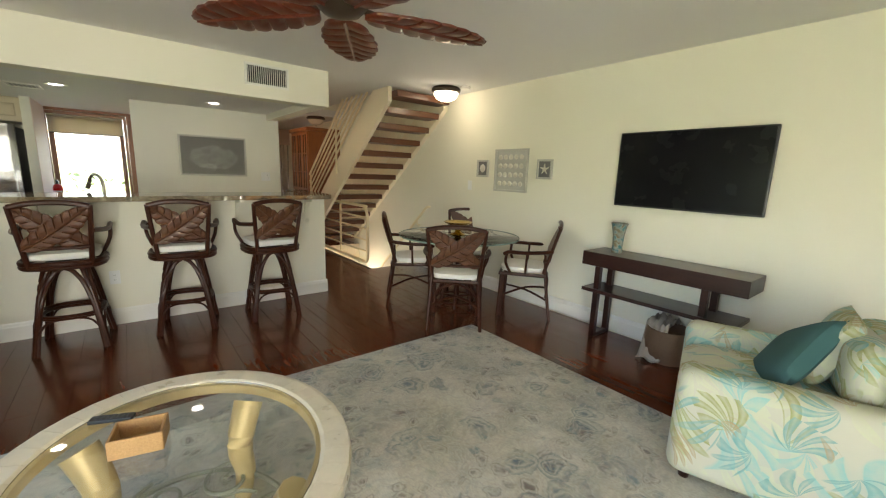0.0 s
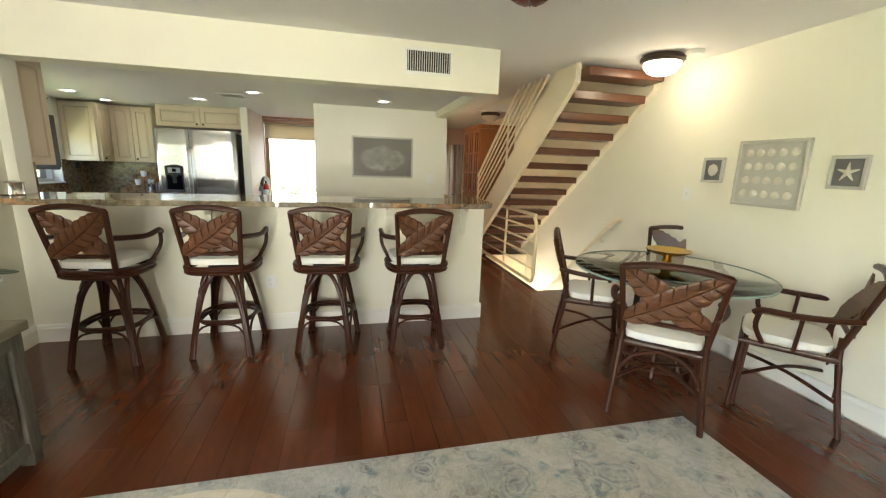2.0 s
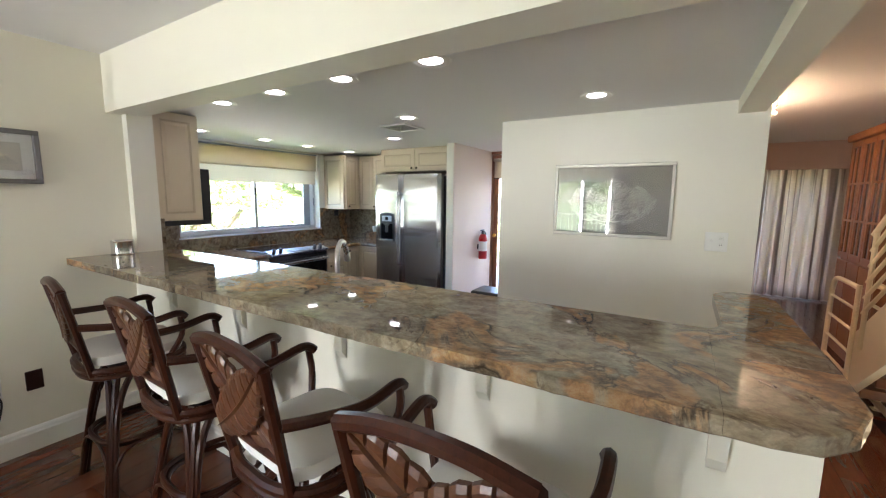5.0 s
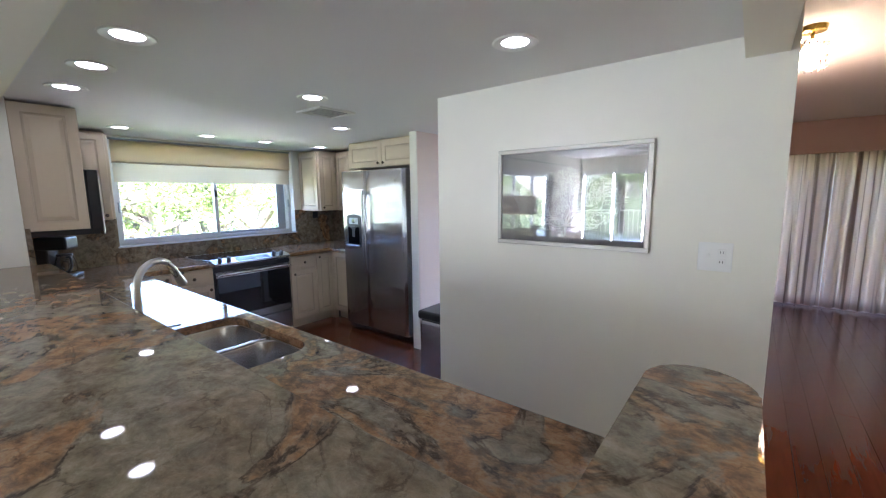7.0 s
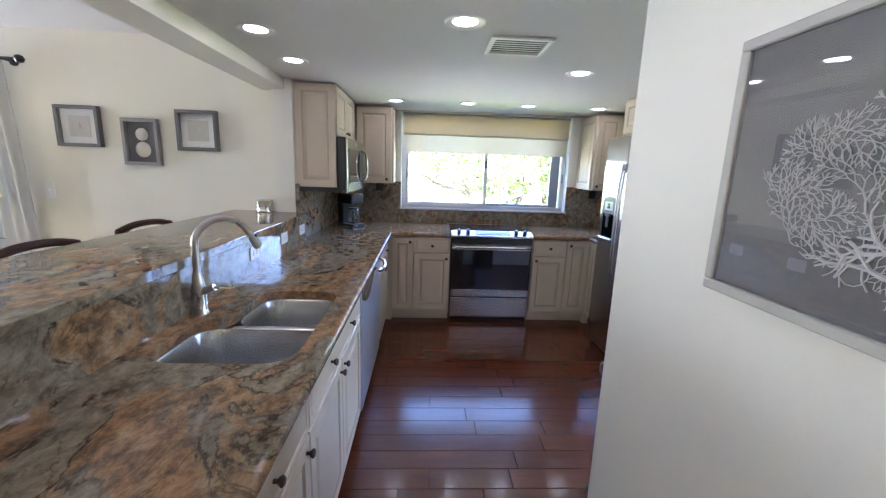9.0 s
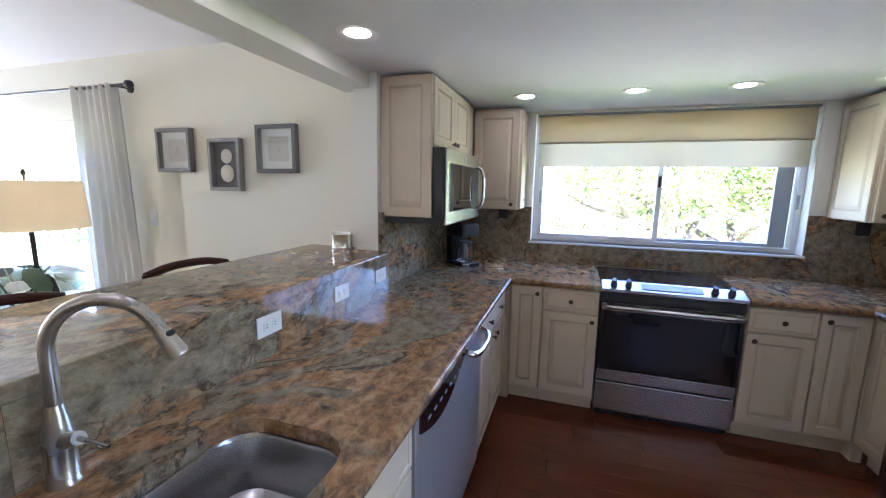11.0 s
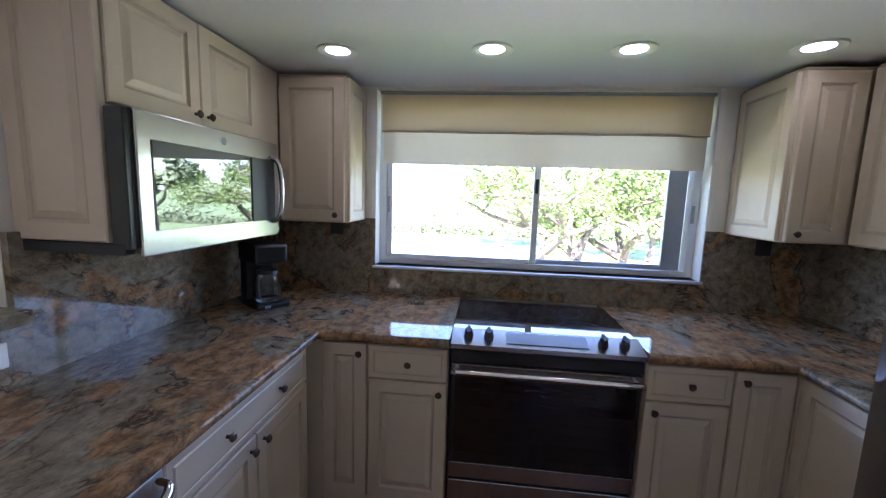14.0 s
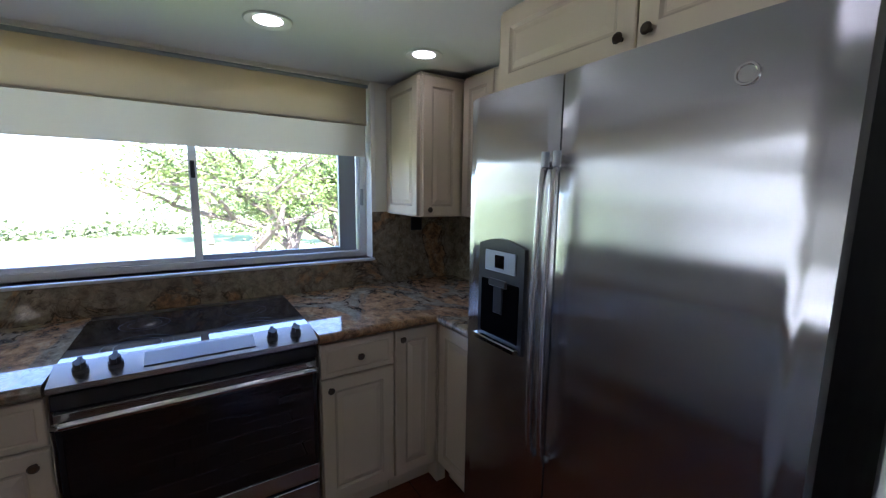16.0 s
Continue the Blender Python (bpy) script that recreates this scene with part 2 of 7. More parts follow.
def cloth(name, c, through_light=0.35, axis_scale=(1, 1, 1), fine=300):
    m, n, l, b = nodes_of(name)
    v = coords(n, l, axis_scale)
    weave = noise_tex(n, l, v, fine, 3, 0.6)
    big = noise_tex(n, l, v, 5, 3)
    col = mix(n, l, weave, tuple(x * 0.86 for x in c), c)
    col = mix(n, l, big, col, tuple(x * 0.92 for x in c))
    l.new(col, b.inputs["Base Color"])
    b.inputs["Roughness"].default_value = 0.95
    bump(n, l, b, weave, 0.2, 0.001)
    if through_light:
        t = n.new("ShaderNodeBsdfTranslucent")
        l.new(col, t.inputs[0])
        mx = n.new("ShaderNodeMixShader")
        mx.inputs[0].default_value = through_light
        l.new(b.outputs[0], mx.inputs[1])
        l.new(t.outputs[0], mx.inputs[2])
        l.new(mx.outputs[0], n["Material Output"].inputs[0])
    return m


def brushed(name, c, rough=0.24, axis='z', wavy=0.0):
    """Brushed stainless steel, its brush marks along one axis, gently uneven."""
    m, n, l, b = nodes_of(name)
    s = {'x': (0.02, 1, 1), 'y': (1, 0.02, 1), 'z': (1, 1, 0.02)}[axis]
    g = noise_tex(n, l, coords(n, l, s), 260, 3, 0.6)
    l.new(mix(n, l, g, tuple(x * 0.9 for x in c), c), b.inputs["Base Color"])
    b.inputs["Metallic"].default_value = 1.0
    b.inputs["Roughness"].default_value = rough
    k = bump(n, l, b, g, 0.03, 0.001)
    if wavy:
        tg = n.new("ShaderNodeTangent")
        tg.direction_type, tg.axis = 'RADIAL', 'Z'
        l.new(tg.outputs[0], b.inputs["Tangent"])
        b.inputs["Anisotropic"].default_value = 1.0
        w = noise_tex(n, l, coords(n, l, (0.30, 1, 1.5)), 3.2, 1.5, 0.4)
        bump(n, l, b, w, wavy, 0.02, k)
    return m


WALL = plain("cream_wall_paint", (0.80, 0.77, 0.65), 0.6, vary=0.025, scale=1.3, fine=140, bumps=0.08)
KWALL = plain("white_wall_paint", (0.80, 0.78, 0.69), 0.6, vary=0.02, scale=1.3, fine=140, bumps=0.08)
CEIL = plain("ceiling_paint", (0.78, 0.77, 0.75), 0.75, vary=0.02, scale=1.1, fine=160, bumps=0.12)
TRIM = plain("white_gloss_trim", (0.80, 0.79, 0.74), 0.35, vary=0.03)
PINK = plain("blush_wall_paint", (0.78, 0.66, 0.58), 0.6, vary=0.02, scale=1.2)
FLOOR = grained("cherry_floor_wood", (0.098, 0.0245, 0.0098), (0.168, 0.0435, 0.0165), 'y', 0.20, 7.0, 0.25, 0.10, 0.02)
FLOOR_REST = grained("cherry_floor_wood_joined", (0.098, 0.0245, 0.0098), (0.168, 0.0435, 0.0165), 'y', 0.20, 7.0, 0.25, 0.10, 0.02, True)
GAP = plain("floor_joint", (0.02, 0.008, 0.005), 0.6)
GRANITE = granite_mat("brown_gold_granite", (0, 0, -14), 0.012)
GRANITE_RUST = granite_mat("rust_granite_upstand", (20, 70, 35), 0.0)
GRANITE_UP = granite_mat("grey_brown_granite_upstand", (35, 10, 62), -0.05)
CAB = plain("ivory_cabinet_paint", (0.62, 0.52, 0.385), 0.42, vary=0.06, scale=5, fine=90, bumps=0.05)
GLAZE = plain("cabinet_glaze", (0.52, 0.43, 0.315), 0.5)
STEEL = brushed("brushed_steel", (0.56, 0.56, 0.57), 0.25, 'x')
SATIN = brushed("satin_steel", (0.62, 0.63, 0.66), 0.50, 'x')
FRIDGE = brushed("wavy_brushed_steel", (0.56, 0.56, 0.57), 0.27, 'z', 0.6)
CHROME = plain("polished_metal", (0.72, 0.72, 0.72), 0.12, 1.0, vary=0.03, bumps=0)
NICKEL = plain("satin_nickel", (0.50, 0.48, 0.45), 0.28, 1.0, vary=0.05, bumps=0)
BRONZE = plain("dark_bronze_knob", (0.10, 0.075, 0.055), 0.38, 0.8, vary=0.15)
BLACK = plain("black_plastic", (0.015, 0.015, 0.016), 0.32, vary=0.2)
BLACKGLASS = plain("black_glass", (0.008, 0.008, 0.010), 0.04, vary=0.1, bumps=0, coat=0.5)
MIRRORGLASS = plain("mirror_dark_glass", (0.19, 0.205, 0.21), 0.02, 1.0, vary=0.05, bumps=0)
SCREEN = plain("dark_screen", (0.006, 0.006, 0.008), 0.26, vary=0.1, bumps=0)
SCREEN.node_tree.nodes["Principled BSDF"].inputs["Specular IOR Level"].default_value = 0.2
DEEP = plain("deep_black", (0.004, 0.004, 0.005), 0.7, vary=0.1, bumps=0)
DEEP.node_tree.nodes["Principled BSDF"].inputs["Specular IOR Level"].default_value = 0.0
DARKGREY = plain("dark_grey_enamel", (0.05, 0.05, 0.055), 0.35)
RATTAN = grained("dark_rattan", (0.014, 0.0034, 0.0015), (0.070, 0.018, 0.0065), 'z', 0.33, 20, 0.05, 0, 0.1)
RATTAN.node_tree.nodes["Principled BSDF"].inputs["Specular IOR Level"].default_value = 0.28
LEAFWOOD = grained("carved_leaf_wood", (0.036, 0.0105, 0.003), (0.150, 0.050, 0.0145), 'x', 0.4, 16, 0.1, 0, 0.15)
FANWOOD = grained("red_fan_wood", (0.050, 0.009, 0.004), (0.150, 0.027, 0.010), 'x', 0.3, 16, 0.3, 0, 0.1)
CUSHION = cloth("white_seat_cloth", (0.78, 0.76, 0.71), 0.0)
ESPRESSO = grained("espresso_wood", (0.016, 0.005, 0.0035), (0.050, 0.015, 0.010), 'y', 0.3, 8, 0.2, 0, 0.05)
TREAD = grained("stair_tread_wood", (0.058, 0.016, 0.006), (0.165, 0.052, 0.019), 'x', 0.3, 8, 0.2, 0, 0.06)
STRINGER = plain("cream_stair_paint", (0.78, 0.70, 0.54), 0.45, vary=0.03)
RAIL = plain("cream_metal_paint", (0.78, 0.68, 0.46), 0.35, vary=0.04)
HUTCHWOOD = grained("orange_cabinet_wood", (0.17, 0.055, 0.016), (0.36, 0.13, 0.04), 'z', 0.35, 8, 0.2, 0, 0.05)
DOORWOOD = grained("stained_door_wood", (0.19, 0.065, 0.024), (0.40, 0.155, 0.060), 'z', 0.35, 8, 0.2, 0, 0.05)
RUG = rug_mat("faded_floral_rug")
TROPICAL = tropical_mat("tropical_leaf_fabric")
TEAL = cloth("teal_pillow_cloth", (0.040, 0.115, 0.115), 0.0)
STONE = plain("pale_tessellated_stone", (0.60, 0.53, 0.40), 0.3, vary=0.16, scale=14, fine=80, bumps=0.08, coat=0.3)
BRASS = plain("antique_gold_metal", (0.58, 0.38, 0.08), 0.26, 1.0, vary=0.15)
GOLDPAINT = plain("gold_leaf_plaster", (0.56, 0.41, 0.20), 0.45, 0.25, vary=0.2)
SCROLL = plain("verdigris_iron", (0.28, 0.28, 0.22), 0.5, 0.4, vary=0.2)
TABLEGLASS = glass_mat("table_glass", (0.96, 1.0, 0.98))
PANE = pane_mat("window_pane", (0.97, 0.98, 0.98))
GLASS = glass_mat("clear_glass")
ALU = plain("white_aluminium", (0.72, 0.73, 0.74), 0.35, 0.2, vary=0.03)
GREYALU = plain("grey_aluminium", (0.35, 0.38, 0.42), 0.4, 0.3)
SHADE_HI = cloth("beige_shade_cloth", (0.68, 0.58, 0.42), 0.42)
SHADE_LO = cloth("ivory_shade_cloth", (0.80, 0.74, 0.62), 0.42)
SHEER = cloth("white_curtain_cloth", (0.84, 0.83, 0.80), 0.6)
def striped(name, a, c):
    """Cloth with uneven upright stripes."""
    m, n, l, b = nodes_of(name)
    f = noise_tex(n, l, coords(n, l, (1, 0.01, 0.01)), 13, 2, 0.6)
    col = ramp(n, l, f, [(0.40, a), (0.44, c), (0.60, c), (0.63, a)])
    l.new(mix(n, l, noise_tex(n, l, coords(n, l), 240, 3), col, tuple(x * 0.85 for x in c)), b.inputs["Base Color"])
    b.inputs["Roughness"].default_value = 0.95
    t = n.new("ShaderNodeBsdfTranslucent")
    l.new(col, t.inputs[0])
    mx = n.new("ShaderNodeMixShader")
    mx.inputs[0].default_value = 0.35
    l.new(b.outputs[0], mx.inputs[1])
    l.new(t.outputs[0], mx.inputs[2])
    l.new(mx.outputs[0], n["Material Output"].inputs[0])
    return m


DRAPE = striped("striped_den_drape", (0.25, 0.20, 0.185), (0.72, 0.64, 0.58))
VALANCE = cloth("rose_beige_valance", (0.66, 0.50, 0.43), 0.05)
PLATE = plain("white_switch_plate", (0.82, 0.82, 0.80), 0.3, vary=0.02)
SILVERFRAME = plain("silver_frame", (0.50, 0.485, 0.44), 0.42, 0.25, vary=0.1)
GREYFRAME = grained("weathered_grey_frame", (0.11, 0.105, 0.10), (0.22, 0.21, 0.20), 'z', 0.55, 14, 0, 0, 0.1)
TAUPEFRAME = plain("taupe_picture_frame", (0.30, 0.285, 0.26), 0.45, vary=0.2)
MAT_WHITE = plain("white_picture_mount", (0.76, 0.77, 0.77), 0.8)
MAT_GREY = plain("grey_picture_mount", (0.17, 0.167, 0.165), 0.8, vary=0.05)
CORAL = plain("white_coral_relief", (0.52, 0.52, 0.50), 0.7)
SHELL = plain("pale_shell", (0.62, 0.58, 0.50), 0.4, vary=0.15, scale=30)
PICGLASS = pane_mat("picture_glass", base=0.08)
CANLIGHT = glow("recessed_bulb", (1.0, 0.97, 0.92), 1.3)
DOMELIGHT = glow("dome_glass_lit", (1.0, 0.90, 0.70), 0.8)
PENDLIGHT = glow("pendant_crystal_lit", (1.0, 0.75, 0.42), 1.8)
LAMPSHADE = cloth("lit_lamp_shade", (0.84, 0.77, 0.62), 0.55)
REDPAINT = plain("red_enamel", (0.55, 0.02, 0.02), 0.3)
WICKER = grained("woven_wicker", (0.30, 0.15, 0.05), (0.56, 0.32, 0.13), 'y', 0.6, 30, 0, 0, 0.5)
THROW = cloth("cream_throw_cloth", (0.36, 0.31, 0.265), 0.0)
LEAFGREEN = plain("plant_leaf", (0.05, 0.10, 0.05), 0.4, vary=0.3)
PALELEAF = plain("pale_variegated_leaf", (0.38, 0.42, 0.36), 0.5, vary=0.3)

# ---- shape helpers ----


def link_mesh(name, bm, mat, parent=None):
    me = bpy.data.meshes.new(name)
    bmesh.ops.recalc_face_normals(bm, faces=bm.faces)
    bm.to_mesh(me)
    bm.free()
    for mt in (mat if isinstance(mat, (list, tuple)) else [mat]):
        me.materials.append(mt)
    ob = new(name, me)
    if parent is not None:
        ob.parent = parent
    return ob


def smooth_by_angle(me, angle=40):
    lim = math.cos(radians(angle))
    bm = bmesh.new()
    bm.from_mesh(me)
    for f in bm.faces:
        f.smooth = True
    for e in bm.edges:
        if len(e.link_faces) == 2:
            e.smooth = e.link_faces[0].normal.dot(e.link_faces[1].normal) > lim
    bm.to_mesh(me)
    bm.free()


def part(name, bm, mat, parent=None, label="", smooth=False):
    ob = link_mesh(name, bm, mat, parent)
    if smooth:
        smooth_by_angle(ob.data)
    if label:
        tagged(ob, label)
    return ob


def thing(name, label, category, m=None, group="", kind=""):
    ob = new(name)
    ob.empty_display_size = 0.1
    if m is not None:
        ob.matrix_world = m
    return tagged(ob, label, category, group, kind)


def solid(name, bm, mat, label, category, group="", kind="", smooth=False):
    return tagged(part(name, bm, mat, None, "", smooth), label, category, group, kind)


def B():
    return bmesh.new()


def box(bm, x0, y0, z0, x1, y1, z1, bev=0.0, seg=2, index=0):
    r = bmesh.ops.create_cube(bm, size=1.0)
    vs = r["verts"]
    for v in vs:
        v.co = Vector(((x0 + x1) / 2 + v.co.x * (x1 - x0), (y0 + y1) / 2 + v.co.y * (y1 - y0), (z0 + z1) / 2 + v.co.z * (z1 - z0)))
    faces = set(f for v in vs for f in v.link_faces)
    for f in faces:
        f.material_index = index
    if bev:
        es = list(set(e for v in vs for e in v.link_edges))
        bmesh.ops.bevel(bm, geom=es, offset=bev, segments=seg, affect='EDGES', profile=0.5)
    return bm


def bx(*a, **k):
    return box(B(), *a, **k)


def cyl(bm, p0, p1, r0, r1=None, seg=12, index=0):
    p0, p1 = Vector(p0), Vector(p1)
    r1 = r0 if r1 is None else r1
    d = p1 - p0
    q = d.to_track_quat('Z', 'Y').to_matrix().to_4x4()
    m = Matrix.Translation((p0 + p1) / 2) @ q
    r = bmesh.ops.create_cone(bm, cap_ends=True, segments=seg, radius1=r0, radius2=r1, depth=d.length, matrix=m)
    for v in r["verts"]:
        for f in v.link_faces:
            f.material_index = index
    return bm


def spline(pts, n=6):
    pts = [Vector(p) for p in pts]
    if len(pts) < 3:
        return pts
    out = []
    for i in range(len(pts) - 1):
        a, b, c, d = pts[max(0, i - 1)], pts[i], pts[i + 1], pts[min(len(pts) - 1, i + 2)]
        for k in range(n):
            t = k / n
            out.append(0.5 * ((2 * b) + (c - a) * t + (2 * a - 5 * b + 4 * c - d) * t * t + (3 * b - a - 3 * c + d) * t ** 3))
    out.append(pts[-1])
    return out


def tube(bm, pts, r, seg=8, n=5, closed=False, smooth_pts=True, taper=None, index=0):
    """A round bar swept along points."""
    pts = [Vector(p) for p in pts]
    if closed:
        pts = pts + [pts[0]]
    path = spline(pts, n) if smooth_pts else pts
    if closed:
        path = path[:-1]
    rings, count = [], len(path)
    up = Vector((0.123, 0.31, 0.94)).normalized()
    for i, p in enumerate(path):
        a = path[(i - 1) % count] if closed else path[max(0, i - 1)]
        b = path[(i + 1) % count] if closed else path[min(count - 1, i + 1)]
        d = (b - a).normalized()
        u = d.cross(up)
        if u.length < 0.05:
            u = d.cross(Vector((1, 0, 0)))
        u.normalize()
        w = d.cross(u).normalized()
        rr = r if taper is None else r * (1 + (taper - 1) * i / max(1, count - 1))
        rings.append([bm.verts.new(p + (u * math.cos(2 * math.pi * k / seg) + w * math.sin(2 * math.pi * k / seg)) * rr) for k in range(seg)])
    for i in range(count if closed else count - 1):
        a, b = rings[i], rings[(i + 1) % count]
        for k in range(seg):
            f = bm.faces.new((a[k], a[(k + 1) % seg], b[(k + 1) % seg], b[k]))
            f.material_index = index
    if not closed:
        bm.faces.new(rings[0]).material_index = index
        bm.faces.new(rings[-1]).material_index = index
    return bm


def lathe(bm, profile, seg=24, at=(0, 0, 0), index=0, sx=1.0, sy=1.0):
    rings = []
    for r, z in profile:
        if r < 1e-5:
            rings.append([bm.verts.new((at[0], at[1], at[2] + z))])
        else:
            rings.append([bm.verts.new((at[0] + sx * r * math.cos(2 * math.pi * k / seg), at[1] + sy * r * math.sin(2 * math.pi * k / seg), at[2] + z)) for k in range(seg)])
    for a, b in zip(rings, rings[1:]):
        for k in range(seg):
            j = (k + 1) % seg
            if len(a) == 1 and len(b) == 1:
                continue
            if len(a) == 1:
                f = bm.faces.new((a[0], b[j], b[k]))
            elif len(b) == 1:
                f = bm.faces.new((a[k], a[j], b[0]))
            else:
                f = bm.faces.new((a[k], a[j], b[j], b[k]))
            f.material_index = index
    return bm


def prism(bm, poly, z0, z1, bev=0.0, index=0, joint=None):
    lo = [bm.verts.new((x, y, z0)) for x, y in poly]
    hi = [bm.verts.new((x, y, z1)) for x, y in poly]
    n = len(poly)
    fs = [bm.faces.new(lo[::-1]), bm.faces.new(hi)]
    for i in range(n):
        fs.append(bm.faces.new((lo[i], lo[(i + 1) % n], hi[(i + 1) % n], hi[i])))
    for f in fs:
        f.material_index = index
    if bev:
        es = [e for e in list(fs[1].edges) + list(fs[0].edges) if joint is None or any(abs(v.co.x - joint) > 0.002 for v in e.verts)]
        bmesh.ops.bevel(bm, geom=es, offset=bev, segments=2, affect='EDGES', profile=0.5)
    return bm


def cushion(bm, x0, y0, z0, x1, y1, z1, puff=0.02, n=10, round_=0.05):
    """A soft pad: a grid box with rounded rim and a swelling top."""
    cx, cy, hx, hy = (x0 + x1) / 2, (y0 + y1) / 2, (x1 - x0) / 2, (y1 - y0) / 2
    def ring(z, inset):
        out = []
        for k in range(4 * n):
            a = 2 * math.pi * k / (4 * n)
            c, s = math.cos(a), math.sin(a)
            p = 5.0
            f = (abs(c) ** p + abs(s) ** p) ** (-1 / p)
            out.append(bm.verts.new((cx + c * f * (hx - inset), cy + s * f * (hy - inset), z)))
        return out
    h = z1 - z0
    rs = [ring(z0, round_), ring(z0 + h * 0.18, 0.006), ring(z0 + h * 0.5, 0.0), ring(z0 + h * 0.82, 0.006), ring(z1, round_), ring(z1 + puff * 0.7, round_ + (min(hx, hy) - round_) * 0.45)]
    for a, b in zip(rs, rs[1:]):
        for k in range(len(a)):
            bm.faces.new((a[k], a[(k + 1) % len(a)], b[(k + 1) % len(a)], b[k]))
    t = bm.verts.new((cx, cy, z1 + puff))
    for k in range(len(rs[-1])):
        bm.faces.new((rs[-1][k], rs[-1][(k + 1) % len(rs[-1])], t))
    bm.faces.new(rs[0][::-1])
    return bm


def leaf_blade(bm, base, tip, width, normal, lobes=7, thick=0.010, curve=0.0, skew=1.0):
    """A carved leaf: slanted leaflets that overlap like steps, toothed edges, a raised midrib, real thickness."""
    base, tip, nrm = Vector(base), Vector(tip), Vector(normal).normalized()
    ax = tip - base
    along = ax.normalized()
    side = nrm.cross(ax).normalized()
    cols = (-1.0, -0.82, -0.45, -0.08, 0.0, 0.08, 0.45, 0.82, 1.0)
    phases = (0.0, 0.10, 0.50, 0.90)
    ts = [(k + ph, ph) for k in range(lobes) for ph in phases] + [(lobes, 0.0)]
    last = len(ts) - 1
    grid = []
    for back in (0, 1):
        for tt, ph in ts:
            t = tt / lobes
            prof = max(0.06, math.sin(math.pi * min(1, t * 0.88 + 0.12))) ** 0.6
            lobe = math.sin(math.pi * ph)
            w = width * 0.5 * prof * (0.90 + 0.10 * lobe)
            row = []
            for s in cols:
                slant = along * (width * 0.30 * skew * abs(s) * prof - width * 0.12 * skew)
                p = base + ax * t + slant + side * (w * s + curve * math.sin(math.pi * t))
                if back:
                    p = p - nrm * thick
                elif abs(s) < 0.05:
                    p = p + nrm * thick * 1.0
                elif abs(s) < 0.2:
                    p = p + nrm * thick * 0.2
                else:
                    p = p + nrm * thick * ((0.75 if ph == 0.5 else 0.60 if ph else -0.25) - (0.55 if abs(s) > 0.9 else 0.0))
                row.append(bm.verts.new(p))
            grid.append(row)
    front, rear = grid[:last + 1], grid[last + 1:]
    n = len(cols) - 1
    for g in (front, rear):
        for a, b in zip(g, g[1:]):
            for k in range(n):
                bm.faces.new((a[k], a[k + 1], b[k + 1], b[k]))
    for k in (0, n):
        for i in range(last):
            bm.faces.new((front[i][k], front[i + 1][k], rear[i + 1][k], rear[i][k]))
    for i in (0, last):
        for k in range(n):
            bm.faces.new((front[i][k], front[i][k + 1], rear[i][k + 1], rear[i][k]))
    return bm


def wall_x(name, x0, x1, y0, y1, z0, z1, mat, holes=()):
    """A wall that runs along y between x0 and x1, with openings (ya, yb, za, zb)."""
    bm = B()
    ys = sorted(set([y0, y1] + [h[0] for h in holes] + [h[1] for h in holes]))
    for a, b in zip(ys, ys[1:]):
        hs = [h for h in holes if h[0] <= a + 1e-6 and h[1] >= b - 1e-6]
        zs = [z0]
        for h in sorted(hs, key=lambda q: q[2]):
            zs += [h[2], h[3]]
        zs.append(z1)
        for za, zb in zip(zs[::2], zs[1::2]):
            if zb - za > 1e-4:
                box(bm, x0, a, za, x1, b, zb)
    return tagged(part(name, bm, mat), kind="structure")


def wall_y(name, y0, y1, x0, x1, z0, z1, mat, holes=()):
    bm = B()
    xs = sorted(set([x0, x1] + [h[0] for h in holes] + [h[1] for h in holes]))
    for a, b in zip(xs, xs[1:]):
        hs = [h for h in holes if h[0] <= a + 1e-6 and h[1] >= b - 1e-6]
        zs = [z0]
        for h in sorted(hs, key=lambda q: q[2]):
            zs += [h[2], h[3]]
        zs.append(z1)
        for za, zb in zip(zs[::2], zs[1::2]):
            if zb - za > 1e-4:
                box(bm, a, y0, za, b, y1, zb)
    return tagged(part(name, bm, mat), kind="structure")


# ---- large structure ----
H = 2.345       # main ceiling
KH = 2.077      # kitchen ceiling
SOF = 1.998     # underside of the dropped beam
LX, RX = -3.47, 1.715
KX = -4.73      # kitchen window wall
PY = 1.775      # picture wall
BT, CT = 1.106, 0.88

tagged(part("floor", bx(KX - 0.3, -6.5, -0.30, 1.0, 6.9, -0.022), GAP), kind="structure")
tagged(part("floor_east", bx(1.0, -6.5, -0.30, RX + 0.15, 0.70, -0.022), GAP), kind="structure")
tagged(part("floor_north", bx(1.0, 2.62, -0.30, RX + 0.15, 6.9, -0.022), GAP), kind="structure")
tagged(part("stairwell_side", bx(0.90, 0.70, -2.4, 1.0, 2.62, -0.30), KWALL), kind="structure")
tagged(part("stairwell_end", bx(0.90, 2.62, -2.4, RX + 0.15, 2.75, -0.30), KWALL), kind="structure")
tagged(part("stairwell_front", bx(0.90, 0.58, -2.4, RX + 0.15, 0.70, -0.30), KWALL), kind="structure")
tagged(part("stairwell_floor", bx(0.90, 0.58, -2.5, RX + 0.15, 2.75, -2.4), FLOOR), kind="structure")

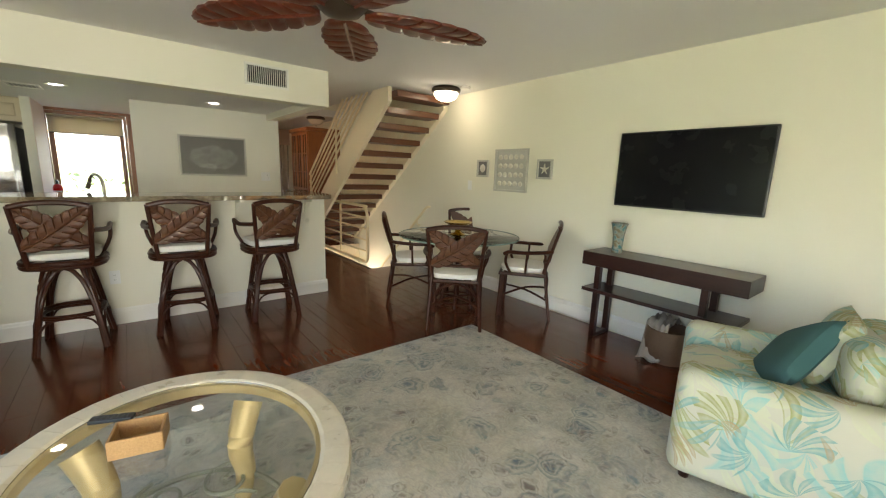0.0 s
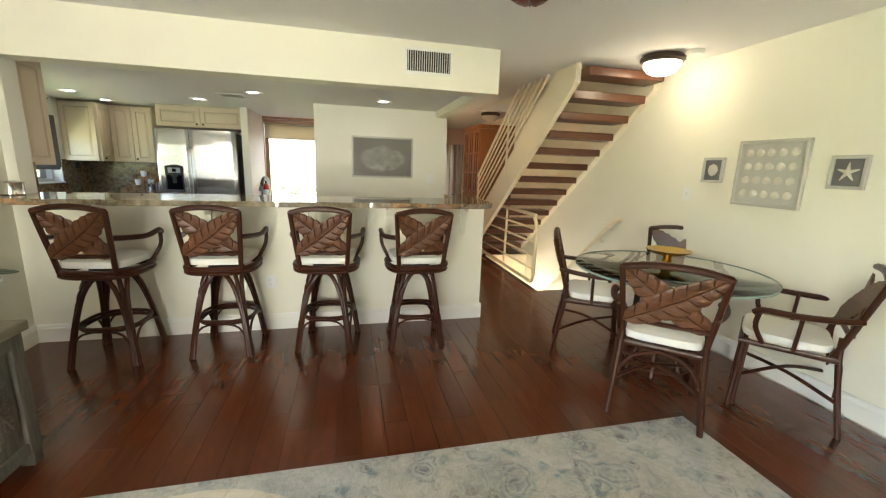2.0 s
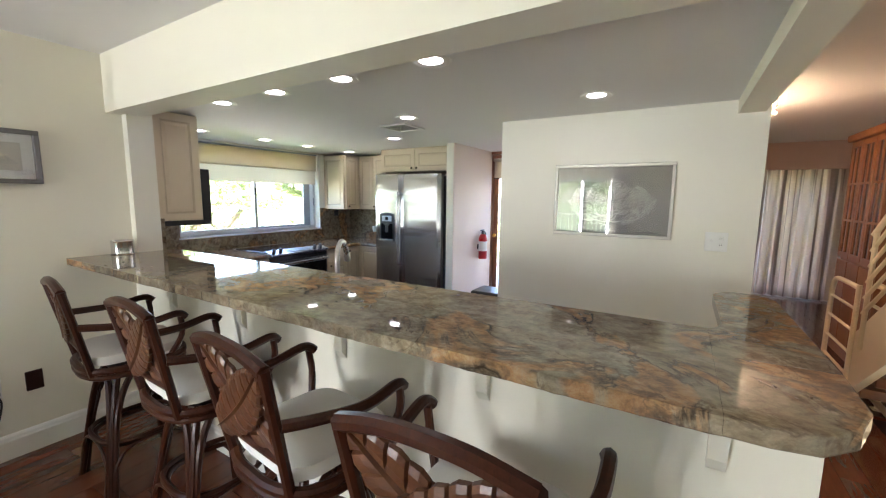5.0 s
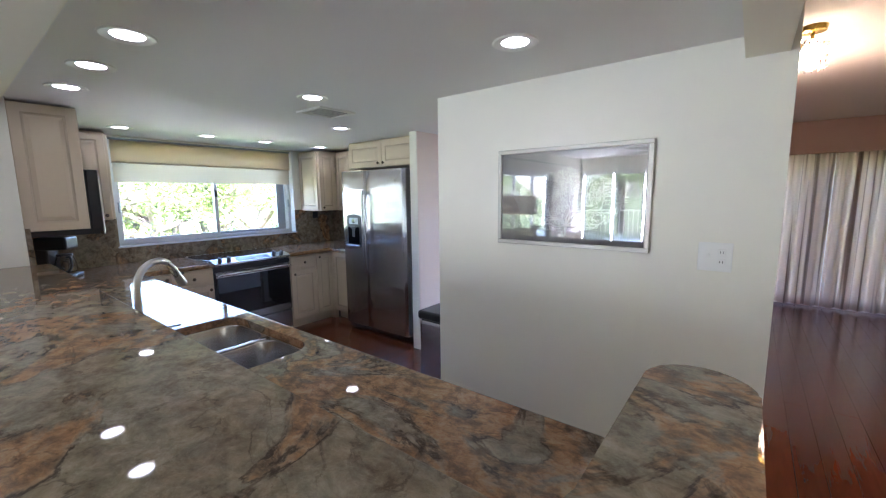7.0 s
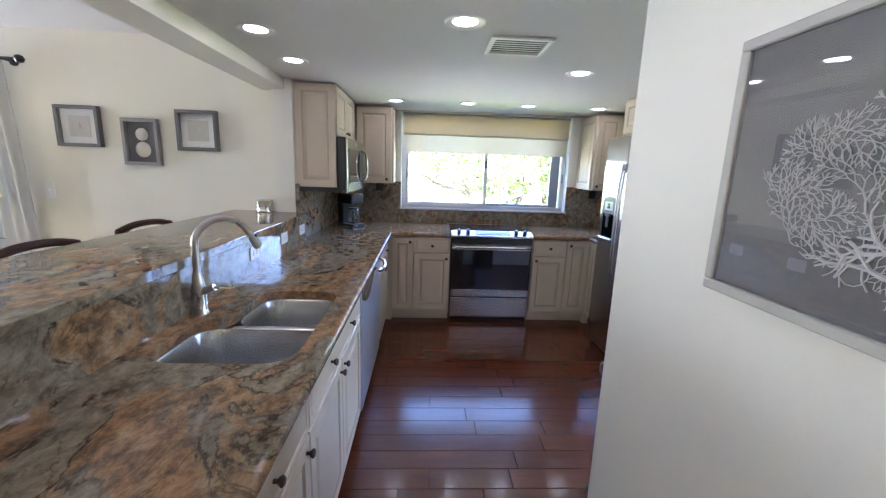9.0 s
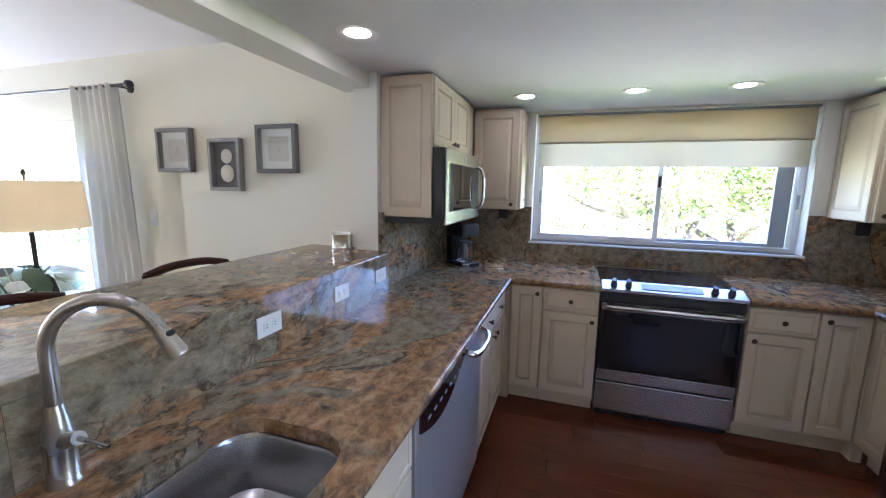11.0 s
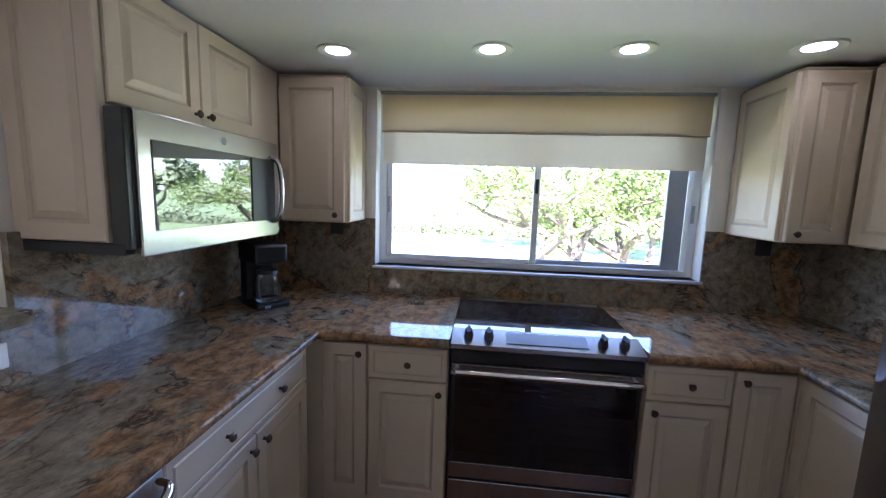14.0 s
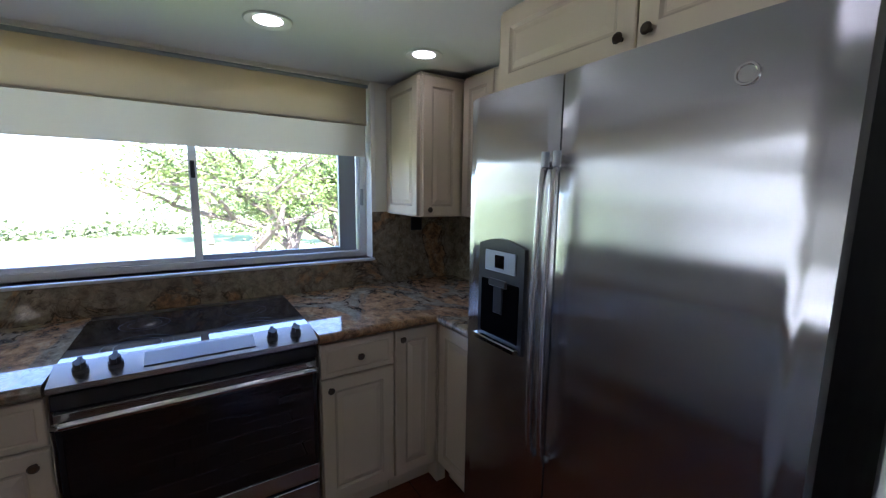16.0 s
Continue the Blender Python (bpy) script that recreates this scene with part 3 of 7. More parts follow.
wall_x("wall_east", RX, RX + 0.15, -6.5, 6.9, -2.5, 5.0, WALL)
wall_x("wall_west", LX - 0.15, LX, -6.5, 0.0, -0.05, H, WALL, [(-4.6, -2.15, 0.04, 1.93)])
wall_y("wall_south", -6.5, -6.35, LX - 0.15, RX, -0.05, H, WALL, [(-3.40, -1.95, 0.04, 2.03)])
wall_x("wall_kitchen_window", KX - 0.20, KX, 0.0, 3.32, -0.05, H, KWALL, [(0.874, 2.712, 1.046, 2.060)])
tagged(part("wall_kitchen_south_upper", bx(KX - 0.2, 0.0, SOF, LX - 0.001, 0.147, H), KWALL), kind="structure")
tagged(part("wall_kitchen_south_return", bx(LX - 0.001, 0.1005, SOF, LX + 0.065, 0.147, KH - 0.0005), KWALL), kind="structure")
wall_y("wall_kitchen_south", 0.0, 0.147, KX, LX + 0.065, -0.05, SOF, KWALL)
tagged(part("bar_wall_west", bx(LX, -0.004, -0.05, LX + 0.066, -0.001, 1.064), WALL), kind="structure")
wall_y("wall_kitchen_north", 3.32, 3.47, KX - 0.2, -2.57, -0.05, H, KWALL)
wall_x("wall_fridge_end", -2.57, -2.486, 2.60, 3.60, -0.05, KH, KWALL)
wall_x("wall_hall_west", -2.486, -2.48, 2.608, 3.60, -0.05, KH, PINK)
wall_y("wall_hall_end", 3.60, 3.75, -4.0, -1.40, -0.05, H, PINK, [(-2.515, -1.605, 0.0, 2.04)])
wall_y("wall_picture", PY, PY + 0.125, -1.575, 0.065, -0.05, H, KWALL)
wall_x("wall_hall_side", -1.52, -1.40, PY + 0.125, 3.75, -0.05, H, PINK)
wall_y("wall_den_west_return", 3.75, 3.85, -1.52, -1.0, -0.05, H, PINK)
wall_x("wall_den_west", -1.10, -1.0, 3.85, 6.9, -0.05, H, PINK)
wall_y("wall_den_north", 6.78, 6.9, -1.1, RX + 0.15, -0.05, H, PINK, [(-0.10, 1.56, 0.04, 1.94)])
wall_y("bar_wall", -0.004, 0.20, LX + 0.066, 0.0, -0.05, 1.064, WALL)
wall_x("bar_wall_return", -0.15, 0.0, 0.20, 0.74, -0.05, 1.064, WALL)

tagged(part("ceiling", bx(LX - 0.15, -6.5, H, 0.93, 0.10, H + 0.12), CEIL), kind="structure")
tagged(part("ceiling_east", bx(0.93, -6.5, H, RX + 0.15, 0.08, H + 0.12), CEIL), kind="structure")
tagged(part("ceiling_den", bx(-1.6, 0.10, H, 0.93, 6.9, H + 0.12), CEIL), kind="structure")
tagged(part("ceiling_den_east", bx(0.93, 3.25, H, RX + 0.15, 6.9, H + 0.12), CEIL), kind="structure")
tagged(part("ceiling_kitchen", bx(KX - 0.2, 0.10, KH, -0.09, 3.75, KH + 0.10), CEIL), kind="structure")
tagged(part("beam_front", bx(LX, -0.085, SOF, 0.04, 0.10, H), WALL), kind="structure")
tagged(part("beam_side", bx(-0.09, 0.10, SOF, 0.04, PY, H), WALL), kind="structure")
bm = B()
box(bm, 0.85, 0.08, H + 0.12, 0.93, 3.25, 5.0)
box(bm, 0.85, 3.25, H + 0.12, RX, 3.35, 5.0)
box(bm, 0.85, 0.0, H + 0.12, RX, 0.08, 5.0)
box(bm, 0.85, 0.0, 5.0, RX + 0.15, 3.35, 5.1)
tagged(part("upper_stairwell_walls", bm, WALL), kind="structure")
# mask the space above the kitchen
tagged(part("kitchen_roof", bx(KX - 0.2, 0.10, H, -1.6, 3.75, H + 0.12), CEIL), kind="structure")


def baseboard(name, x0, y0, x1, y1, out):
    """A moulded skirting board along a wall face; out is the way into the room."""
    bm = B()
    dx, dy = x1 - x0, y1 - y0
    prof = [(0, 0.0), (0.016, 0.0), (0.016, 0.105), (0.012, 0.115), (0.010, 0.128), (0.004, 0.140), (0, 0.142)]
    a = [bm.verts.new((x0 + out[0] * d, y0 + out[1] * d, z)) for d, z in prof]
    b = [bm.verts.new((x1 + out[0] * d, y1 + out[1] * d, z)) for d, z in prof]
    for i in range(len(prof)):
        j = (i + 1) % len(prof)
        bm.faces.new((a[i], a[j], b[j], b[i]))
    bm.faces.new(a)
    bm.faces.new(b)
    return tagged(part(name, bm, TRIM), kind="structure")


baseboard("baseboard_bar", LX + 0.016, 0.0, 0.016, 0.0, (0, -1))
baseboard("baseboard_bar_end", 0.0, 0.0, 0.0, 0.74, (1, 0))
baseboard("baseboard_west", LX, -2.1, LX, 0.0, (1, 0))
baseboard("baseboard_east", RX, -6.3, RX, 0.70, (-1, 0))
baseboard("baseboard_picture", -1.591, PY, 0.081, PY, (0, -1))
baseboard("baseboard_picture_end", -1.575, PY, -1.575, PY + 0.125, (-1, 0))
baseboard("baseboard_picture_den", 0.065, PY, 0.065, PY + 0.125, (1, 0))
baseboard("baseboard_fridge_end", -2.48, 2.60, -2.48, 3.60, (1, 0))
baseboard("baseboard_den", -1.0, 6.78, RX, 6.78, (0, -1))

# ---- kitchen ----
def knob(parent, p, d):
    """A small turned knob whose axis points along d."""
    p, d = Vector(p), Vector(d)
    bm = B()
    cyl(bm, p, p + d * 0.012, 0.006, 0.005, 8)
    cyl(bm, p + d * 0.012, p + d * 0.020, 0.009, 0.015, 10)
    cyl(bm, p + d * 0.020, p + d * 0.026, 0.015, 0.010, 10)
    return part("knob", bm, BRONZE, parent, "dark bronze knob", True)


def panel_front(name, parent, origin, u, n, w, h, knob_at=None, raised=True, handles=None):
    """A raised-panel door or drawer front: origin at its lower corner, u along its width, n out of it."""
    o, u, n = Vector(origin), Vector(u), Vector(n)
    z = Vector((0, 0, 1))
    bm = B()
    fr = 0.052 if h > 0.25 else 0.030
    def loop(inset, depth):
        return [bm.verts.new(o + u * a + z * b + n * depth) for a, b in ((inset, inset), (w - inset, inset), (w - inset, h - inset), (inset, h - inset))]
    levels = [(0.0, 0.0), (0.0, 0.016), (0.004, 0.020)]
    if raised:
        levels += [(fr, 0.020), (fr + 0.008, 0.013), (fr + 0.014, 0.013), (fr + 0.034, 0.020)]
    else:
        levels += [(0.020, 0.020), (0.024, 0.017), (0.030, 0.020)]
    rings = [loop(*q) for q in levels]
    for i, (a, b) in enumerate(zip(rings, rings[1:])):
        for k in range(4):
            f = bm.faces.new((a[k], a[(k + 1) % 4], b[(k + 1) % 4], b[k]))
            if raised and i in (3, 4):
                f.material_index = 1
    bm.faces.new(rings[-1])
    bm.faces.new(rings[0][::-1])
    ob = part(name, bm, [CAB, GLAZE], parent)
    if knob_at:
        knob(ob, o + u * knob_at[0] + z * knob_at[1] + n * 0.020, n)
    return ob


def base_unit(name, label, origin, u, n, w, depth, layout, group="kitchen base cabinets"):
    """A base cabinet: carcass with toe kick; layout is 'door', 'drawer_door', 'two_doors' or 'sink'."""
    o, u, n = Vector(origin), Vector(u), Vector(n)
    t = thing(name, label, "cabinet", group=group)
    bm = B()
    def blk(a0, a1, d0, d1, z0, z1):
        p, q = o + u * a0 - n * d1, o + u * a1 - n * d0
        box(bm, min(p.x, q.x), min(p.y, q.y), z0, max(p.x, q.x), max(p.y, q.y), z1)
    blk(0, w, 0, depth, 0.095, 0.60 if layout == 'sink' else CT - 0.042)
    if layout == 'sink':
        blk(0, w, 0, 0.03, 0.60, CT - 0.042)
    part("body", bm, CAB, t)
    bm = B()
    blk(0, w, 0.055, depth, 0.0, 0.095)
    part("toe_kick", bm, CAB, t)
    top = CT - 0.052
    zb = 0.115
    gap = 0.003
    if layout == 'door':
        panel_front("door", t, o + u * gap + Vector((0, 0, zb)), u, n, w - 2 * gap, top - zb, (w - 0.035, top - zb - 0.04))
    elif layout == 'door_flip':
        panel_front("door", t, o + u * gap + Vector((0, 0, zb)), u, n, w - 2 * gap, top - zb, (0.03, top - zb - 0.04))
    elif layout in ('drawer_door', 'drawer_door_flip'):
        panel_front("drawer", t, o + u * gap + Vector((0, 0, top - 0.145)), u, n, w - 2 * gap, 0.145, (w / 2, 0.072), False)
        kx = w - 0.04 if layout == 'drawer_door' else 0.035
        panel_front("door", t, o + u * gap + Vector((0, 0, zb)), u, n, w - 2 * gap, top - 0.155 - zb, (kx, top - 0.155 - zb - 0.04))
    else:
        half = w / 2
        panel_front("drawer", t, o + u * gap + Vector((0, 0, top - 0.145)), u, n, w - 2 * gap, 0.145, None, False)
        for s in (0, 1):
            kx = half - 0.04 if s == 0 else 0.035
            d = panel_front("door", t, o + u * (gap + s * half) + Vector((0, 0, zb)), u, n, half - 2 * gap, top - 0.155 - zb, (kx, top - 0.155 - zb - 0.04))
        if layout == 'sink':
            knob(t, o + u * (w * 0.3) + Vector((0, 0, top - 0.07)) + n * 0.02, n)
            knob(t, o + u * (w * 0.7) + Vector((0, 0, top - 0.07)) + n * 0.02, n)
    return t


def wall_unit(name, label, x0, y0, x1, y1, z0, z1, fronts, group="kitchen wall cabinets"):
    """A wall cabinet; fronts are (origin, u, n, width, knob or None)."""
    t = thing(name, label, "cabinet", group=group)
    part("body", bx(x0, y0, z0, x1, y1, z1, 0.002, 1), CAB, t)
    bm = B()
    for o, u, n, w, k in fronts:
        panel_front("door", t, o, u, n, w, z1 - z0 - 0.012, k)
    bm.free()
    part("crown_strip", bx(x0 - 0.004, y0 - 0.004, z1, x1 + 0.004, y1 + 0.004, z1 + 0.010, 0.002, 1), CAB, t)
    return t


# bar and counters
SY = 0.225      # granite splash face on the kitchen side
bm = B()
bar = thing("bar_counter", "polished brown granite raised bar counter with rounded end", "counter")
random.seed(31)
chips = [(LX + (-0.231 - LX) * k / 150, -0.345 + random.uniform(-0.0045, 0.0045)) for k in range(1, 150)]
prism(bm, [(LX, -0.345)] + chips + [(-0.2303, -0.345), (-0.2303, 0.237), (LX + 0.067, 0.237), (LX + 0.067, 0.140), (LX, 0.140)], BT - 0.040, BT, 0.0035, joint=-0.2303)
part("long_slab", bm, GRANITE_UP, bar)
bm = B()
poly = [(-0.2297, -0.345), (-0.16, -0.345), (-0.09, -0.33), (-0.03, -0.27), (0.008, -0.18), (0.014, 0.0), (0.014, 0.70)]
cx, cy, rr = -0.088, 0.765, 0.102
poly += [(cx + rr * math.cos(radians(a)), cy + rr * math.sin(radians(a))) for a in range(0, 181, 18)]
poly += [(-0.19, 0.32), (-0.197, 0.262), (-0.2297, 0.237)]
prism(bm, poly, BT - 0.040, BT, 0.006, joint=-0.2297)
part("end_slab", bm, GRANITE_UP, bar, "rounded granite end")
bsp = thing("bar_splash", "brown granite upstand between sink counter and bar", "backsplash")
part("panel", bx(LX + 0.065, 0.203, CT, -1.7803, SY, BT - 0.0402), GRANITE_UP, bsp)
part("panel", bx(-1.7797, 0.203, CT, -0.155, SY, BT - 0.0402), GRANITE_RUST, bsp)

# counter with sink cut-outs: built as slabs round the two bowls
SX0, SX1, SB0, SB1 = -2.145, -1.430, 0.295, 0.745      # sink opening
MID = -1.790
TH = 0.040
bm = B()
z0, z1 = CT - TH, CT
CF = 0.815      # front edge of the sink counter


def rounded_slab_hole(bm, X0, X1, Y0, Y1, a0, a1, b0, b1, r, step, notch, seg=6):
    """A slab X0..X1 by Y0..Y1 with a rounded hole a0..a1 by b0..b1, its far part shallower by notch."""
    hole, outer = [], []
    for hx, hy, st in ((a1 - r, b1 - r, 0), (a0 + r, b1 - r, 90), (a0 + r, b0 + notch + r, 180)):
        for k in range(seg + 1):
            t = radians(st + 90 * k / seg)
            hole.append((hx + r * math.cos(t), hy + r * math.sin(t)))
    for dx, dy in ((-0.050, 0.0), (-0.022, -0.012), (0.0, -0.035), (0.020, -0.070), (0.050, -notch + 0.006), (0.085, -notch)):
        hole.append((step + dx, b0 + notch + dy))
    for k in range(seg + 1):
        t = radians(270 + 90 * k / seg)
        hole.append((a1 - r + r * math.cos(t), b0 + r + r * math.sin(t)))
    hcx, hcy = (a0 + a1) / 2, (b0 + b1) / 2
    for (px, py) in hole:
        dx, dy = px - hcx, py - hcy
        s = min((X1 - hcx) / dx if dx > 1e-9 else 1e9, (X0 - hcx) / dx if dx < -1e-9 else 1e9, (Y1 - hcy) / dy if dy > 1e-9 else 1e9, (Y0 - hcy) / dy if dy < -1e-9 else 1e9)
        outer.append((hcx + dx * s, hcy + dy * s))
    corners = {0: (X1, Y1), 1: (X0, Y1), 2: (X0, Y0), 3: (X1, Y0)}
    per = seg + 1
    n = len(hole)
    ht, hb = [bm.verts.new((*p, z1)) for p in hole], [bm.verts.new((*p, z0)) for p in hole]
    ot = [bm.verts.new((*p, z1)) for p in outer]
    ob = [bm.verts.new((*p, z0)) for p in outer]
    for i in range(n):
        j = (i + 1) % n
        bm.faces.new((ht[i], ht[j], hb[j], hb[i]))
        a, b = Vector(outer[i]), Vector(outer[j])
        if abs(a.x - b.x) > 1e-6 and abs(a.y - b.y) > 1e-6:
            qx = a.x if abs(a.x - X0) < 1e-6 or abs(a.x - X1) < 1e-6 else b.x
            qy = a.y if abs(a.y - Y0) < 1e-6 or abs(a.y - Y1) < 1e-6 else b.y
            ct_, cb_ = bm.verts.new((qx, qy, z1)), bm.verts.new((qx, qy, z0))
            bm.faces.new((ot[i], ct_, ot[j], ht[j], ht[i]))
            bm.faces.new((ob[i], cb_, ob[j], hb[j], hb[i]))
            bm.faces.new((ot[i], ct_, cb_, ob[i]))
            bm.faces.new((ct_, ot[j], ob[j], cb_))
        else:
            bm.faces.new((ot[i], ot[j], ht[j], ht[i]))
            bm.faces.new((ob[i], ob[j], hb[j], hb[i]))
            bm.faces.new((ot[i], ot[j], ob[j], ob[i]))


worktop = thing("kitchen_worktop", "polished brown and gold granite kitchen worktop", "worktop")
rounded_slab_hole(bm, -2.40, -1.20, SY, CF, SX0, SX1, SB0, SB1, 0.10, MID + 0.01, 0.105)
part("sink_slab", bm, GRANITE, worktop)
bm = B()
box(bm, -1.20, SY, z0, -0.155, CF, z1)
part("end_slab", bm, GRANITE, worktop)
bm = B()
prism(bm, [(KX, 0.150), (-3.404, 0.150), (-3.404, SY), (-2.40, SY), (-2.40, CF), (-4.00, CF), (-4.00, 1.395), (KX, 1.395)], z0, z1)
part("corner_slab", bm, GRANITE, worktop)
bm = B()
prism(bm, [(KX, 2.185), (-4.00, 2.185), (-4.00, 2.715), (-3.985, 2.74), (-3.62, 2.74), (-3.62, 3.315), (KX, 3.315)], z0, z1)
part("fridge_side_slab", bm, GRANITE, worktop)
for pts in ([(-0.16, CF, CT - 0.020), (-4.00, CF, CT - 0.020), (-4.00, 1.395, CT - 0.020)], [(-4.00, 2.185, CT - 0.020), (-4.00, 2.715, CT - 0.020), (-3.985, 2.74, CT - 0.02), (-3.62, 2.74, CT - 0.020)]):
    bm = B()
    tube(bm, pts, 0.020, 10, smooth_pts=False)
    part("nosing", bm, GRANITE, worktop, "rolled front edge", True)

splash = thing("granite_backsplash", "brown granite backsplash running round the worktop", "backsplash")
bm = B()
box(bm, KX, 0.172, CT, KX + 0.022, 0.873, 1.325)
part("corner_panel", bm, GRANITE_UP, splash)
part("sill_panel", bx(KX, 0.873, CT, KX + 0.022, 2.714, 1.044), GRANITE_UP, splash)
part("right_panel", bx(KX, 2.714, CT, KX + 0.022, 3.296, 1.325), GRANITE_UP, splash)
part("microwave_panel", bx(KX, 0.149, CT, -3.406, 0.172, 1.325), GRANITE_UP, splash)
part("fridge_panel", bx(KX, 3.296, CT, -3.62, 3.318, 1.325), GRANITE_UP, splash)

# sink
sink = thing("kitchen_sink", "double-bowl undermount stainless steel sink", "sink")


def bowl(x0, x1, y0, y1, name):
    bm = B()
    rings = []
    for z, ins, r in ((CT - TH, 0.0, 0.085), (CT - TH - 0.01, 0.004, 0.085), (CT - TH - 0.145, 0.016, 0.075), (CT - TH - 0.165, 0.04, 0.06)):
        ring = []
        a0, a1, b0, b1 = x0 + ins, x1 - ins, y0 + ins, y1 - ins
        for hx, hy, st in ((a1 - r, b1 - r, 0), (a0 + r, b1 - r, 90), (a0 + r, b0 + r, 180), (a1 - r, b0 + r, 270)):
            for k in range(6):
                t = radians(st + 90 * k / 5)
                ring.append(bm.verts.new((hx + r * math.cos(t), hy + r * math.sin(t), z)))
        rings.append(ring)
    for a, b in zip(rings, rings[1:]):
        for k in range(len(a)):
            bm.faces.new((a[k], a[(k + 1) % len(a)], b[(k + 1) % len(a)], b[k]))
    bm.faces.new(rings[-1])
    ob = part(name, bm, STEEL, sink, smooth=True)
    bm = B()
    lathe(bm, [(0.0, 0.004), (0.024, 0.004), (0.040, 0.003), (0.042, 0.0)], 20, ((x0 + x1) / 2, (y0 + y1) / 2 - 0.02, CT - TH - 0.164))
    part("drain", bm, DARKGREY, ob, "dark sink drain")


bowl(SX0 + 0.006, MID - 0.012, SB0 + 0.109, SB1 - 0.004, "bowl")
bowl(MID + 0.012, SX1 - 0.006, SB0 + 0.004, SB1 - 0.004, "bowl")
part("divider", bx(MID - 0.014, SB0 + 0.110, CT - TH - 0.012, MID + 0.014, SB1 - 0.005, CT - TH + 0.004, 0.004), STEEL, sink)

faucet = thing("kitchen_faucet", "brushed nickel gooseneck faucet with side lever", "faucet")
FX, FY = -1.835, 0.266
bm = B()
lathe(bm, [(0.0, 0.0), (0.030, 0.0), (0.030, 0.004), (0.027, 0.010), (0.0265, 0.085), (0.024, 0.115), (0.017, 0.150), (0.0145, 0.165), (0.0, 0.166)], 24, (FX, FY, CT))
part("base", bm, NICKEL, faucet, smooth=True)
bm = B()
arc = [(FX, FY, CT + 0.15), (FX, FY, CT + 0.22)]
for a in range(0, 151, 15):
    reach = 0.098 * (1 - math.cos(radians(a)))
    arc.append((FX - 0.51 * reach, FY + 0.86 * reach, CT + 0.272 + 0.098 * math.sin(radians(a))))
tube(bm, arc, 0.0130, 14, 3)
part("spout", bm, NICKEL, faucet, smooth=True)
bm = B()
hd = Vector((-0.255, 0.43, -0.866))
h0 = Vector(arc[-1])
cyl(bm, h0 - hd * 0.004, h0 + hd * 0.012, 0.0145, 0.0145, 16)
cyl(bm, h0 + hd * 0.012, h0 + hd * 0.078, 0.0140, 0.0195, 16)
cyl(bm, h0 + hd * 0.078, h0 + hd * 0.083, 0.0175, 0.0165, 16)
head = part("spray_head", bm, NICKEL, faucet, smooth=True)
part("button", cyl(B(), h0 + hd * 0.035 + Vector((0, 0.012, 0.006)), h0 + hd * 0.035 + Vector((0, 0.022, 0.011)), 0.007, 0.006, 10), BLACK, head, "black spray button")
bm = B()
cyl(bm, (FX, FY + 0.015, CT + 0.090), (FX, FY + 0.062, CT + 0.108), 0.0165, 0.0135, 14)
cyl(bm, (FX, FY + 0.062, CT + 0.107), (FX - 0.005, FY + 0.135, CT + 0.104), 0.0055, 0.0040, 8)
part("lever", bm, NICKEL, faucet, smooth=True)

# base cabinets, sink run (fronts face the kitchen)
FYK = 0.785
IV = "ivory raised-panel base cabinet under the granite worktop"
base_unit("base_cabinet", IV, (-0.30, FYK, 0), (-1, 0, 0), (0, 1, 0), 0.53, 0.50, 'drawer_door')
base_unit("base_cabinet", IV, (-0.832, FYK, 0), (-1, 0, 0), (0, 1, 0), 0.566, 0.50, 'drawer_door')
base_unit("sink_cabinet", "ivory two-door cabinet under the sink", (-1.400, FYK, 0), (-1, 0, 0), (0, 1, 0), 0.945, 0.50, 'sink')
base_unit("base_cabinet", "ivory base cabinet with a wide drawer and two doors", (-3.198, FYK, 0), (-1, 0, 0), (0, 1, 0), 0.74, 0.50, 'sink')
solid("corner_filler", bx(-4.12, 0.60, 0.0, -4.032, 0.834, CT - 0.042), CAB, "ivory filler strip in the cabinet corner", "cabinet filler")
solid("corner_filler", bx(-3.944, 0.60, 0.095, -3.939, 0.784, CT - 0.042), CAB, "ivory filler strip in the cabinet corner", "cabinet filler")
solid("corner_filler", bx(-4.12, 2.750, 0.0, -4.008, 2.80, CT - 0.042), CAB, "ivory filler strip in the cabinet corner", "cabinet filler")

dish = thing("dishwasher", "stainless steel dishwasher with curved bar handle", "dishwasher")
DW0, DW1 = -3.190, -2.354
part("body", bx(DW0 - 0.005, 0.25, 0.03, DW1 + 0.005, FYK - 0.002, CT - 0.043), DARKGREY, dish)
dwd = part("door", bx(DW0, FYK, 0.11, DW1, FYK + 0.026, CT - 0.050, 0.004), SATIN, dish, "brushed steel door")
bm = B()
xs = [DW1 - 0.025 - 0.50 * k / 14 for k in range(15)]
lo = [CT - 0.075 - 0.095 * math.sin(math.pi * (0.16 + 0.84 * k / 14)) for k in range(15)]
ring = [(x, z) for x, z in zip(xs, lo)] + [(xs[-1], CT - 0.062), (xs[0], CT - 0.062)]
fa = [bm.verts.new((x, FYK + 0.0255, z)) for x, z in ring]
fb = [bm.verts.new((x, FYK + 0.0315, z)) for x, z in ring]
for k in range(len(ring)):
    bm.faces.new((fa[k], fa[(k + 1) % len(ring)], fb[(k + 1) % len(ring)], fb[k]))
bm.faces.new(fa)
bm.faces.new(fb)
cpn = part("control_panel", bm, BLACKGLASS, dwd, "black glass control panel with a curved lower edge")
for k in range(7):
    x = DW1 - 0.10 - 0.055 * k
    part("key", bx(x - 0.012, FYK + 0.0315, CT - 0.112, x + 0.012, FYK + 0.0325, CT - 0.104), GREYALU, cpn)
bm = B()
